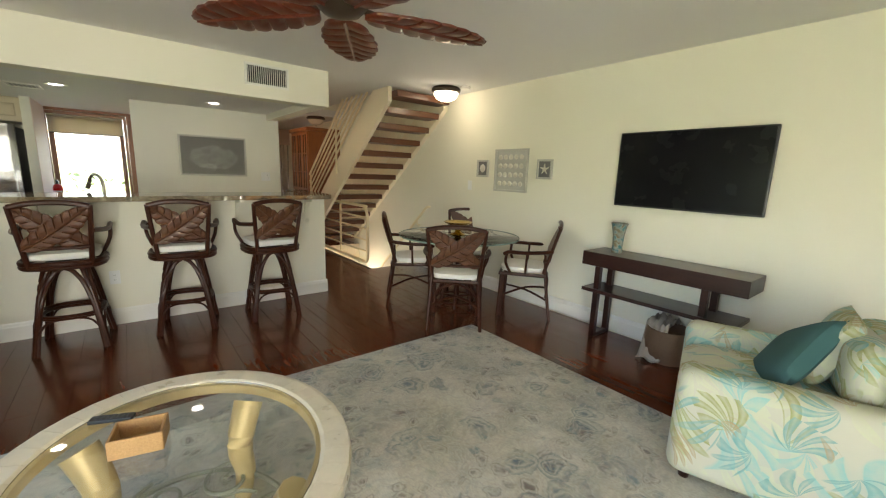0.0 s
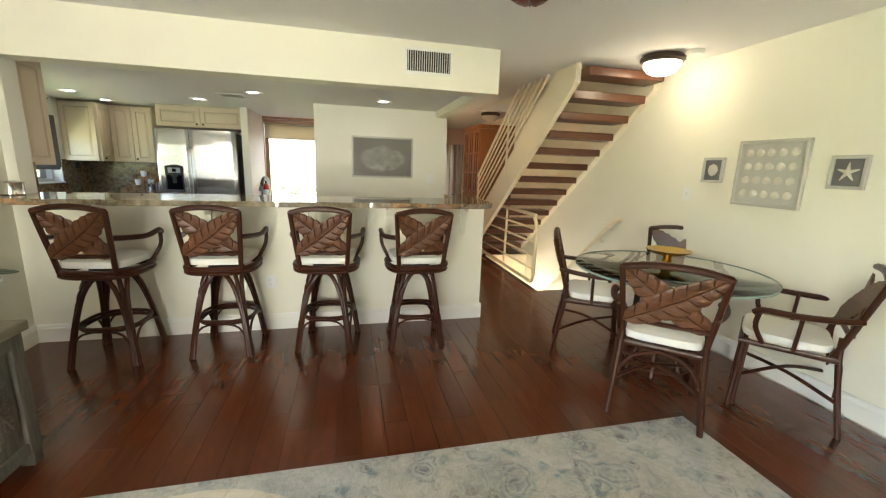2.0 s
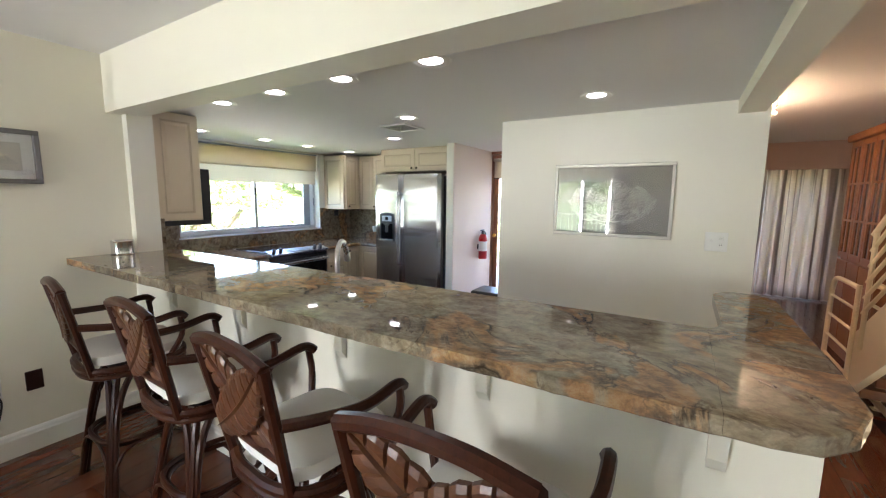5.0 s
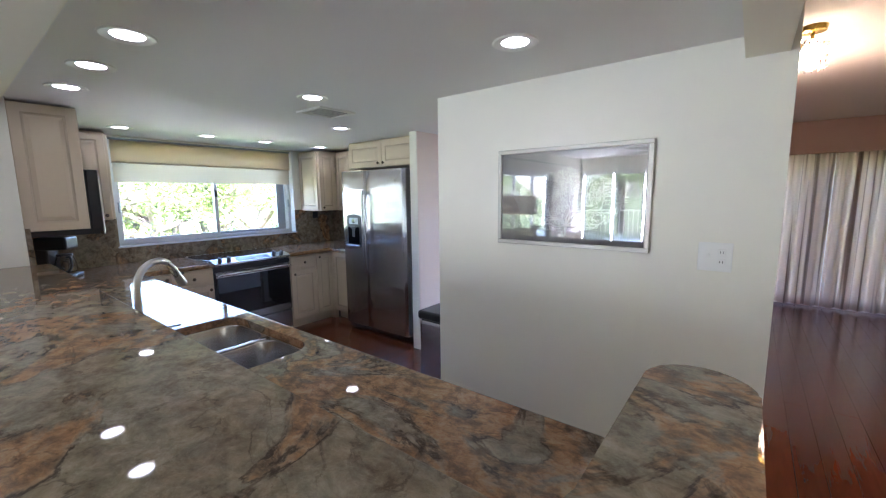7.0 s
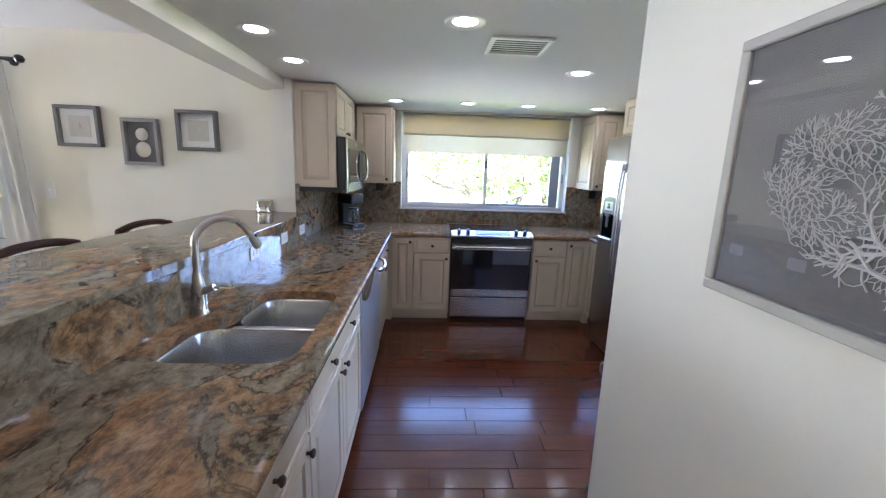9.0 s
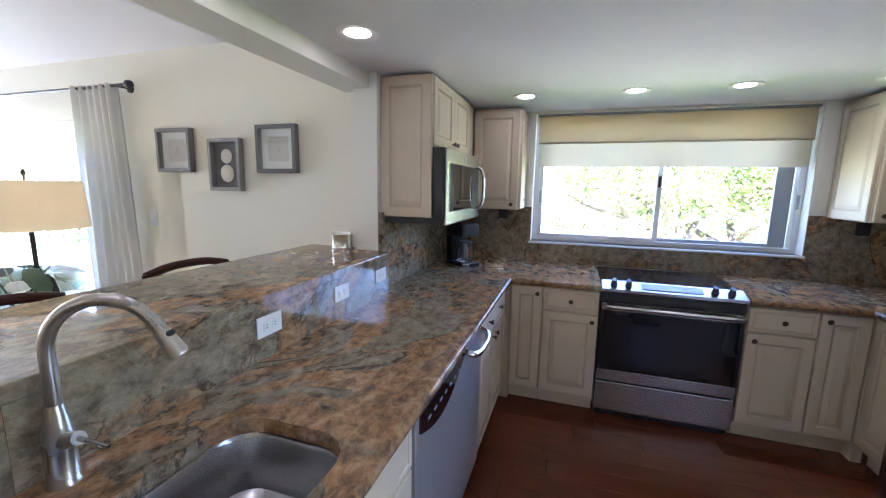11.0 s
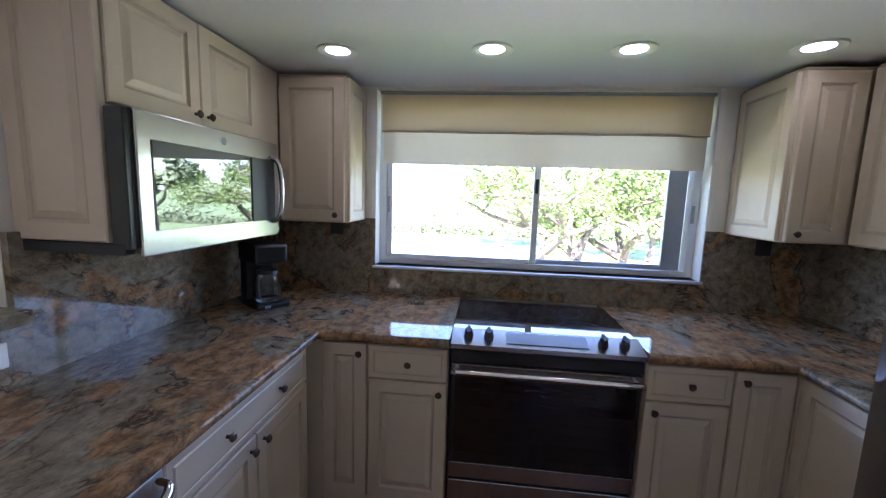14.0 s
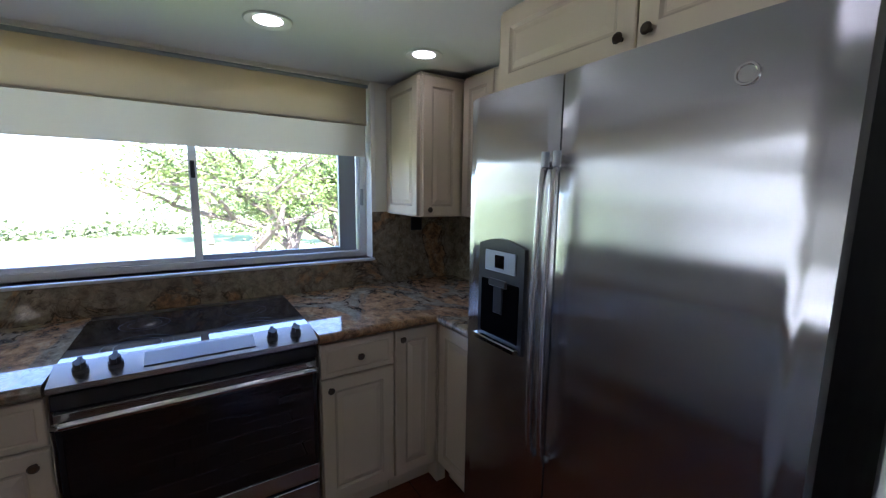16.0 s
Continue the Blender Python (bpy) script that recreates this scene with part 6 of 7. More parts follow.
bm = B()
lathe(bm, [(0.0, 0.0), (0.075, 0.0), (0.078, 0.006), (0.045, 0.016), (0.026, 0.035), (0.036, 0.058), (0.024, 0.075), (0.040, 0.090), (0.10, 0.104), (0.145, 0.128), (0.148, 0.134), (0.142, 0.134), (0.10, 0.115), (0.0, 0.108)], 36, (TC[0] + 0.0, TC[1] + 0.02, 0.741))
solid("gold_bowl", bm, BRASS, "footed gold metal bowl on the glass table", "bowl", smooth=True)

# ---- TV wall ----
tv = thing("television", "large black flat-screen television mounted on the wall", "television")
part("body", bx(RX - 0.055, -3.474, 1.141, RX - 0.025, -2.412, 1.749, 0.006), BLACK, tv)
part("screen", bx(RX - 0.058, -3.462, 1.155, RX - 0.0545, -2.424, 1.738, 0.001, 1), SCREEN, tv, "dark screen")
part("wall_mount", bx(RX - 0.025, -3.15, 1.30, RX - 0.002, -2.75, 1.60), BLACK, tv)

con = thing("console_table", "dark espresso console table with lower shelf", "console table")
C0, C1, CYA, CYB, CZ = 1.353, 1.695, -3.540, -2.354, 0.754
part("top", bx(C0, CYA, CZ - 0.115, C1, CYB, CZ, 0.004), ESPRESSO, con)
part("shelf", bx(C0 + 0.02, CYA + 0.04, 0.405, C1 - 0.02, CYB - 0.005, 0.435, 0.003, 1), ESPRESSO, con)
for y in (CYB - 0.10, CYA + 0.28):
    for x in (C0 + 0.045, C1 - 0.085):
        part("leg", bx(x, y - 0.045, 0.0, x + 0.05, y, CZ - 0.114, 0.003, 1), ESPRESSO, con)
    part("foot_rail", bx(C0 + 0.045, y - 0.045, 0.0, C1 - 0.035, y, 0.035, 0.003, 1), ESPRESSO, con)

vase = thing("glass_vase", "tall flared glass vase with teal and sand pattern", "vase", pose(1.535, -2.555, CZ))
bm = B()
lathe(bm, [(0.0, 0.0), (0.044, 0.0), (0.046, 0.01), (0.040, 0.05), (0.046, 0.15), (0.062, 0.235), (0.066, 0.25), (0.063, 0.25), (0.058, 0.235), (0.041, 0.15), (0.034, 0.05), (0.036, 0.012), (0.0, 0.010)], 28)
m_, n_, l_, b_ = nodes_of("painted_glass")
v_ = coords(n_, l_)
l_.new(ramp(n_, l_, noise_tex(n_, l_, v_, 22, 2, 0.5, 0.6), [(0.36, (0.10, 0.30, 0.32)), (0.5, (0.45, 0.50, 0.44)), (0.64, (0.30, 0.26, 0.16))]), b_.inputs["Base Color"])
b_.inputs["Roughness"].default_value = 0.08
b_.inputs["Transmission Weight"].default_value = 0.35
part("body", bm, m_, vase, "", True)
bm = B()
lathe(bm, [(0.064, 0.236), (0.069, 0.243), (0.068, 0.252), (0.062, 0.252)], 28)
part("rim", bm, GLASS, vase, "clear thick rim", True)


def framed(name, label, m, w, h, fw, frame_mat, mount_mat, depth=0.03, glass=True):
    """A framed picture that hangs on a wall: local x right, z up, -y out of the wall."""
    t = thing(name, label, "picture", m)
    bm = B()
    for a in ((-w / 2, -h / 2, w / 2, -h / 2 + fw), (-w / 2, h / 2 - fw, w / 2, h / 2), (-w / 2, -h / 2 + fw, -w / 2 + fw, h / 2 - fw), (w / 2 - fw, -h / 2 + fw, w / 2, h / 2 - fw)):
        box(bm, a[0], -depth, a[1], a[2], -0.001, a[3], 0.003, 1)
    part("frame", bm, frame_mat, t)
    part("mount", bx(-w / 2 + fw, -0.012, -h / 2 + fw, w / 2 - fw, -0.004, h / 2 - fw), mount_mat, t)
    if glass:
        g = part("glass", bx(-w / 2 + fw, -depth + 0.006, -h / 2 + fw, w / 2 - fw, -depth + 0.0075, h / 2 - fw), PICGLASS, t)
        g.visible_shadow = False
    return t


# coral picture on the picture wall
cp = framed("coral_picture", "white coral relief on grey in a silver frame", pose(-0.758, PY - 0.001, 1.482), 0.765, 0.500, 0.022, SILVERFRAME, MAT_GREY, 0.022)
random.seed(7)
bm = B()


crowd = {}


def coral(bm, p, ang, length, r, depth):
    q = (p[0] + math.sin(ang) * length, p[1] + math.cos(ang) * length)
    inside = (q[0] / (0.285 + random.uniform(-0.03, 0.01))) ** 2 + (q[1] / (0.185 + random.uniform(-0.02, 0.006))) ** 2 < 1.0
    cell = (round(q[0] / 0.0085), round(q[1] / 0.0085))
    if not inside or depth > 22 or crowd.get(cell, 0) > 1:
        return
    crowd[cell] = crowd.get(cell, 0) + 1
    y = -0.0135 - 0.0015 * random.random()
    tube(bm, [(p[0], y, p[1]), (q[0], y, q[1])], r, 4, 1, False, False)
    for da in ((-0.48, 0.48) if depth > 0 else (-1.45, -1.0, -0.6, -0.2, 0.2, 0.6, 1.0, 1.45)):
        coral(bm, q, ang + da + random.uniform(-0.32, 0.32), max(0.0105, length * random.uniform(0.76, 0.98)), max(0.0009, r * 0.82), depth + 1)


coral(bm, (0.0, -0.186), 0.0, 0.045, 0.0055, 0)
tagged(part("coral_relief", bm, CORAL, cp, "white branching coral relief"), kind="stuff")

E_ROT = -90
sp = framed("shell_picture", "pale frame with rows of mounted shells", pose(RX - 0.001, -1.150, 1.421, 0, 0, E_ROT), 0.478, 0.468, 0.022, SILVERFRAME, plain("pale_grey_mount", (0.50, 0.49, 0.45), 0.8), 0.035, False)
for r in range(4):
    for c in range(5):
        bm = B()
        lathe(bm, [(0.0, -0.027), (0.020, -0.020), (0.029, -0.004), (0.024, 0.014), (0.010, 0.026), (0.0, 0.029)], 12, (0, 0, 0), 0, 1.0, 0.55)
        bmesh.ops.transform(bm, matrix=pose(-0.155 + c * 0.0775, -0.024, -0.145 + r * 0.097, 0, random.uniform(-25, 25), 0), verts=bm.verts)
        part("shell", bm, SHELL, sp, "", True)
for y, lab in ((-0.700, "small framed shell picture"), (-1.610, "small framed starfish picture")):
    f = framed("small_shell_picture", lab, pose(RX - 0.001, y, 1.440, 0, 0, E_ROT), 0.190, 0.200, 0.020, SILVERFRAME, MAT_GREY, 0.028, False)
    bm = B()
    if y > -1:
        lathe(bm, [(0.0, -0.05), (0.03, -0.035), (0.046, 0.0), (0.034, 0.034), (0.0, 0.05)], 14, (0, -0.018, 0), 0, 1, 0.3)
        part("shell", bm, SHELL, f, "", True)
    else:
        for k in range(5):
            a = radians(90 + 72 * k)
            cyl(bm, (0, -0.018, 0), (math.cos(a) * 0.058, -0.016, math.sin(a) * 0.058), 0.014, 0.003, 8)
        part("starfish", bm, SHELL, f, "", True)

# pictures on the west wall
for y, z, w, h, lab in ((-0.560, 1.688, 0.295, 0.29, "square shadow box with white mount in weathered grey frame"), (-1.405, 1.688, 0.305, 0.29, "square shadow box with white mount in weathered grey frame"), (-0.970, 1.592, 0.258, 0.335, "tall shadow box with two sand dollars")):
    tall = h > w + 0.01
    f = framed("shadow_box_picture", lab, pose(LX + 0.001, y, z, 0, 0, 90), w, h, 0.024, TAUPEFRAME if tall else GREYFRAME, MAT_GREY if tall else MAT_WHITE, 0.045, not tall)
    if tall:
        for dz, r in ((0.055, 0.046), (-0.055, 0.056)):
            bm = B()
            lathe(bm, [(0.0, 0.012), (r * 0.6, 0.010), (r, 0.0), (0.0, -0.004)], 24)
            bmesh.ops.transform(bm, matrix=pose(0, -0.016, dz, 90, 0, 0), verts=bm.verts)
            part("sand_dollar", bm, SHELL, f, "", True)
    else:
        part("inner_mount", bx(-0.075, -0.014, -0.075, 0.075, -0.0115, 0.075, 0.001, 1), plain("pale_print", (0.55, 0.53, 0.50), 0.8, vary=0.1, scale=20), f)
        bm = B()
        for k in range(5):
            a = radians(90 + 72 * k)
            cyl(bm, (0, -0.016, 0), (math.cos(a) * 0.028, -0.015, math.sin(a) * 0.028), 0.006, 0.0015, 6)
        part("starfish", bm, SHELL, f, "", True)

# ---- living room floor things ----
rug = thing("area_rug", "faded cream and grey-blue floral area rug", "rug")
part("woven_top", bx(-2.46, -4.75, 0.002, 0.695, -1.705, 0.012, 0.004), RUG, rug)

ct = thing("coffee_table", "oval stone-rimmed glass coffee table with scrolled iron base", "coffee table", pose(-1.62, -2.86, 0))
TA, TB, TZ = 0.51, 0.58, 0.46
N = 40
bm_list = []
for k in range(N):
    a0, a1 = 2 * math.pi * k / N, 2 * math.pi * (k + 1) / N
    bm = B()
    g = 0.0013
    def pt(a, f, z):
        return bm.verts.new((math.cos(a) * (TA - f), math.sin(a) * (TB - f), z))
    prof = [(0.006, TZ - 0.055), (0.0, TZ - 0.04), (0.0, TZ - 0.012), (0.006, TZ - 0.002), (0.02, TZ), (0.085, TZ), (0.098, TZ - 0.006), (0.098, TZ - 0.055)]
    ra = [pt(a0 + g, f, z) for f, z in prof]
    rb = [pt(a1 - g, f, z) for f, z in prof]
    for i in range(len(prof)):
        j = (i + 1) % len(prof)
        bm.faces.new((ra[i], ra[j], rb[j], rb[i]))
    bm.faces.new(ra)
    bm.faces.new(rb)
    part("stone_tile", bm, STONE, ct)
bm = B()
lathe(bm, [(1.0, TZ - 0.050), (1.0, TZ - 0.014), (0.80, TZ - 0.014), (0.80, TZ - 0.050)], 64, (0, 0, 0), 0, TA - 0.012, TB - 0.012)
part("rim_core", bm, GOLDPAINT, ct, "gold painted inner rim", True)
bm = B()
lathe(bm, [(0.0, 0.0), (1.0, 0.0), (1.0, 0.008), (0.0, 0.008)], 64, (0, 0, TZ - 0.012), 0, TA - 0.100, TB - 0.100)
gl = part("glass_inset", bm, TABLEGLASS, ct, "clear oval glass inset", True)
gl.visible_shadow = False
for k in range(4):
    a = radians(45 + 90 * k)
    d = Vector((math.cos(a) * 0.40, math.sin(a) * 0.46, 0))
    bm = B()
    tube(bm, [d * 0.72 + Vector((0, 0, 0.0)), d * 0.80 + Vector((0, 0, 0.12)), d * 0.74 + Vector((0, 0, 0.26)), d * 0.92 + Vector((0, 0, 0.40))], 0.030, 10, 5, False, True, 1.9)
    part("leg", bm, GOLDPAINT, ct, "gold curved leg", True)
random.seed(5)
for k in range(14):
    a = 2 * math.pi * k / 14
    cx_, cy_ = math.cos(a) * (0.15 if k % 2 else 0.26), math.sin(a) * (0.17 if k % 2 else 0.30)
    turns = [(cx_ + math.cos(a + u * 0.55) * (0.11 - 0.0065 * u), cy_ + math.sin(a + u * 0.55) * (0.11 - 0.0065 * u), 0.10 + 0.012 * (k % 3)) for u in range(15)]
    bm = B()
    tube(bm, turns, 0.0075, 6, 2)
    part("scroll", bm, SCROLL, ct, "verdigris iron scroll", True)
for z in (0.10,):
    bm = B()
    tube(bm, [(0.33 * math.cos(2 * math.pi * k / 20), 0.385 * math.sin(2 * math.pi * k / 20), z) for k in range(20)], 0.010, 6, 2, True)
    part("scroll_ring", bm, SCROLL, ct, "verdigris iron ring", True)

basket = thing("wicker_tray", "small woven wicker tray on the glass coffee table", "tray", pose(-1.715, -2.72, TZ - 0.003, 0, 0, -12) @ Matrix.Scale(0.72, 4))
WB = 0.098
part("bottom", bx(-0.098, -0.080, 0.0, 0.098, 0.080, 0.008, 0.002, 1), WICKER, basket)
for a in ((-0.100, -0.082, 0.100, -0.070), (-0.100, 0.070, 0.100, 0.082), (-0.100, -0.070, -0.088, 0.070), (0.088, -0.070, 0.100, 0.070)):
    part("side", bx(a[0], a[1], 0.0, a[2], a[3], 0.088, 0.003, 1), WICKER, basket)
rem = thing("remote_control", "black remote control beside the wicker tray", "remote control", pose(-1.79, -2.51, TZ - 0.003, 0, 0, 68) @ Matrix.Scale(0.78, 4))
part("case", bx(-0.024, -0.085, 0.0, 0.024, 0.085, 0.018, 0.005), BLACK, rem)
for i in range(3):
    for j in range(7):
        part("button", bx(-0.016 + i * 0.012, -0.07 + j * 0.02, 0.018, -0.008 + i * 0.012, -0.060 + j * 0.02, 0.0205, 0.001, 1), DARKGREY, rem)


def soft_box(bm, x0, y0, z0, x1, y1, z1, r=0.05):
    return box(bm, x0, y0, z0, x1, y1, z1, r, 4)


def armchair(m, label):
    t = thing("armchair", label, "armchair", m, "tropical armchairs")
    part("base", soft_box(B(), -0.40, -0.80, 0.06, 0.40, -0.06, 0.36, 0.03), TROPICAL, t, "", True)
    part("seat_cushion", cushion(B(), -0.265, -0.66, 0.35, 0.265, -0.02, 0.475, 0.03, 10, 0.05), TROPICAL, t, "", True)
    for s in (-1, 1):
        bm = soft_box(B(), s * 0.345 - 0.085, -0.82, 0.05, s * 0.345 + 0.085, -0.02, 0.555, 0.06)
        part("arm", bm, TROPICAL, t, "", True)
    bm = soft_box(B(), -0.41, -0.94, 0.05, 0.41, -0.70, 0.74, 0.08)
    part("backrest", bm, TROPICAL, t, "", True)
    bm = soft_box(B(), -0.255, -0.74, 0.46, 0.255, -0.58, 0.76, 0.08)
    part("back_cushion", bm, TROPICAL, t, "", True)
    for sx in (-1, 1):
        for y in (-0.86, -0.10):
            bm = B()
            cyl(bm, (sx * 0.35, y, 0.0), (sx * 0.35, y, 0.07), 0.02, 0.03, 10)
            part("foot", bm, ESPRESSO, t, "dark wooden foot", True)
    return t


def pillow(name, label, m, w, mat):
    bm = B()
    n = 22
    for s in (-1, 1):
        g = [[bm.verts.new(((i / n - 0.5) * w * (1 - 0.10 * (1 - (2 * j / n - 1) ** 2) * (1 if abs(2 * i / n - 1) > 0.99 else 0)), s * 0.062 * ((1 - (2 * i / n - 1) ** 4) * (1 - (2 * j / n - 1) ** 4)) ** 0.6, (j / n - 0.5) * w)) for j in range(n + 1)] for i in range(n + 1)]
        for i in range(n):
            for j in range(n):
                bm.faces.new((g[i][j], g[i + 1][j], g[i + 1][j + 1], g[i][j + 1]))
    bmesh.ops.remove_doubles(bm, verts=bm.verts, dist=0.0004)
    bmesh.ops.transform(bm, matrix=m, verts=bm.verts)
    return solid(name, bm, mat, label, "pillow", smooth=True)


AC = pose(0.55, -3.46, 0, 0, 0, 18)
armchair(AC, "armchair in white fabric with teal and green palm leaves")
pillow("throw_pillow", "teal square throw pillow on the armchair", AC @ pose(0.0, -0.44, 0.575, 42, 30, 20), 0.40, TEAL)
pillow("throw_pillow", "palm-print pillow against the armchair back", AC @ pose(0.08, -0.58, 0.64, 22, 0, -6), 0.36, TROPICAL)
AC2 = pose(-2.72, -2.75, 0, 0, 0, -60)
armchair(AC2, "palm-print armchair in front of the side window")

bk = thing("storage_basket", "brown wicker basket under the console table", "basket", pose(1.50, -3.06, 0))
bm = B()
lathe(bm, [(0.0, 0.0), (0.14, 0.0), (0.165, 0.06), (0.17, 0.18), (0.155, 0.255), (0.145, 0.255), (0.155, 0.18), (0.15, 0.06), (0.0, 0.015)], 28)
part("body", bm, plain("dark_wicker", (0.16, 0.09, 0.05), 0.7, vary=0.3, scale=60, fine=200, bumps=0.5), bk, "", True)
bm = B()
random.seed(3)
nn = 16
g = []
for i in range(nn + 1):
    row = []
    for j in range(nn + 1):
        u, v = i / nn - 0.5, j / nn - 0.5
        z = 0.285 - 0.9 * max(0, -u - 0.12) + 0.02 * math.sin(14 * u + 5 * v) + 0.015 * math.sin(23 * v + 3 * u)
        row.append((1.50 + u * 0.34 - 0.02, -3.00 + v * 0.17, max(0.02 + 0.01 * math.sin(9 * v), z)))
    g.append(row)
vv = [[[bm.verts.new((x, y, z + s * 0.006)) for x, y, z in row] for row in g] for s in (0, 1)]
for s in (0, 1):
    for i in range(nn):
        for j in range(nn):
            bm.faces.new((vv[s][i][j], vv[s][i + 1][j], vv[s][i + 1][j + 1], vv[s][i][j + 1]))
for i in range(nn):
    for j in (0, nn):
        bm.faces.new((vv[0][i][j], vv[0][i + 1][j], vv[1][i + 1][j], vv[1][i][j]))
        bm.faces.new((vv[0][j][i], vv[0][j][i + 1], vv[1][j][i + 1], vv[1][j][i]))
solid("throw_blanket", bm, THROW, "crumpled beige throw over the basket", "blanket", smooth=True)

# side table with lamp and plant by the west window
LXT, LYT = -2.80, -1.75
CARVED = grained("weathered_carved_wood", (0.035, 0.026, 0.018), (0.21, 0.19, 0.155), 'z', 0.7, 14, 0, 0, 0.5)
PLANK = grained("worn_plank_wood", (0.14, 0.125, 0.085), (0.33, 0.30, 0.22), 'y', 0.6, 12, 0, 0, 0.4)
et = thing("carved_chest", "weathered grey-green carved wooden chest with plank top", "chest")
KX0, KX1, KY0, KY1 = -3.10, -2.60, -2.12, -1.40
part("body", bx(KX0, KY0, 0.07, KX1, KY1, 0.628, 0.004, 1), CARVED, et)
part("top", bx(KX0 - 0.02, KY0 - 0.03, 0.628, KX1 + 0.03, KY1 + 0.03, 0.675, 0.008), PLANK, et, "worn plank top")
for xx in (KX0 + 0.02, KX1 - 0.045):
    for yy in (KY0 + 0.02, KY1 - 0.05):
        part("foot", bx(xx, yy, 0.0, xx + 0.055, yy + 0.055, 0.08, 0.004, 1), CARVED, et)
for a in ((KY0, 0.07, KY0 + 0.07, 0.628), (KY1 - 0.07, 0.07, KY1, 0.628), (KY0 + 0.07, 0.07, KY1 - 0.07, 0.13), (KY0 + 0.07, 0.57, KY1 - 0.07, 0.628), ((KY0 + KY1) / 2 - 0.03, 0.13, (KY0 + KY1) / 2 + 0.03, 0.57)):
    part("frame_rail", bx(KX1, a[0], a[1], KX1 + 0.018, a[2], a[3], 0.005), CARVED, et)
for cc in (KY0 + 0.205, KY1 - 0.205):
    for k in range(8):
        an = 2 * math.pi * k / 8
        bm = B()
        leaf_blade(bm, (KX1 + 0.006, cc + 0.02 * math.cos(an), 0.350 + 0.02 * math.sin(an)), (KX1 + 0.006, cc + 0.12 * math.cos(an), 0.350 + 0.17 * math.sin(an)), 0.065, (1, 0, 0), 4, 0.010, 0.01)
        part("carved_petal", bm, CARVED, et, "", True)
tl = thing("table_lamp", "lit table lamp with cream drum shade and black base", "lamp", pose(LXT, LYT, 0.6755))
part("base", lathe(B(), [(0.0, 0.0), (0.075, 0.0), (0.08, 0.015), (0.05, 0.04), (0.085, 0.14), (0.07, 0.22), (0.02, 0.28), (0.012, 0.31), (0.012, 0.57), (0.0, 0.57)], 28), BLACK, tl, "black turned base", True)
bm = B()
lathe(bm, [(0.265, 0.525), (0.245, 0.795), (0.243, 0.795), (0.263, 0.525)], 48)
part("shade", bm, LAMPSHADE, tl, "cream fabric drum shade", True)
bm = B()
lathe(bm, [(0.0, 0.795), (0.006, 0.795), (0.006, 0.82), (0.014, 0.83), (0.008, 0.855), (0.0, 0.86)], 12)
part("finial", bm, BRONZE, tl, "small dark finial", True)
bm = B()
for k in range(3):
    a = 2 * math.pi * k / 3
    cyl(bm, (0, 0, 0.792), (math.cos(a) * 0.243, math.sin(a) * 0.243, 0.792), 0.003, 0.003, 6)
part("spider", bm, BRONZE, tl)
pl = thing("potted_plant", "broad-leaved plant in a dark pot on the carved chest", "plant", pose(LXT + 0.13, LYT + 0.07, 0.6755))
part("pot", lathe(B(), [(0.0, 0.0), (0.05, 0.0), (0.065, 0.09), (0.068, 0.10), (0.058, 0.10), (0.0, 0.09)], 20), BLACK, pl, "dark pot", True)
random.seed(11)
for k in range(11):
    a = 2 * math.pi * k / 11 + random.uniform(-0.2, 0.2)
    d = Vector((math.cos(a), math.sin(a), 0))
    ln = random.uniform(0.20, 0.30)
    bm = B()
    p0 = d * 0.03 + Vector((0, 0, 0.10))
    p1 = d * ln * 0.5 + Vector((0, 0, 0.16 + random.uniform(0.10, 0.2)))
    p2 = d * ln + Vector((0, 0, 0.18 + random.uniform(0.02, 0.13)))
    tube(bm, [p0, (p0 + p1) / 2 + Vector((0, 0, 0.03)), p1], 0.004, 5)
    leaf_blade(bm, p1, p2, 0.105, (d * -0.3 + Vector((0, 0, 1))), 4, 0.002, 0, 0.3)
    part("leaf", bm, LEAFGREEN if k % 2 else PALELEAF, pl, "", True)


def curtain(name, label, x, y, w, z0, z1, mat, axis='y', folds=9, amp=0.035, n=90, flare=1.0, slant=0.0):
    """A pleated curtain with real folds, thicker than paper."""
    bm = B()
    rows = 10
    def P(u, r, s):
        t = r / rows
        z = z1 + (z0 - z1) * t
        k = 1 + (flare - 1) * t
        a = (u - 0.5) * w * k + w * slant * t
        d = amp * (0.55 + 0.45 * t) * math.sin(2 * math.pi * folds * u + 0.6 * math.sin(5 * u)) + 0.012 * math.sin(31 * u + 3 * t) + s * 0.004
        return (x + d, y + a, z) if axis == 'y' else (x + a, y + d, z)
    g = [[[bm.verts.new(P(i / n, r, s)) for r in range(rows + 1)] for i in range(n + 1)] for s in (0, 1)]
    for s in (0, 1):
        for i in range(n):
            for r in range(rows):
                bm.faces.new((g[s][i][r], g[s][i + 1][r], g[s][i + 1][r + 1], g[s][i][r + 1]))
    for i in range(n):
        for r in (0, rows):
            bm.faces.new((g[0][i][r], g[0][i + 1][r], g[1][i + 1][r], g[1][i][r]))
    for i in (0, n):
        for r in range(rows):
            bm.faces.new((g[0][i][r], g[0][i][r + 1], g[1][i][r + 1], g[1][i][r]))
    return solid(name, bm, mat, label, "curtain", smooth=True)


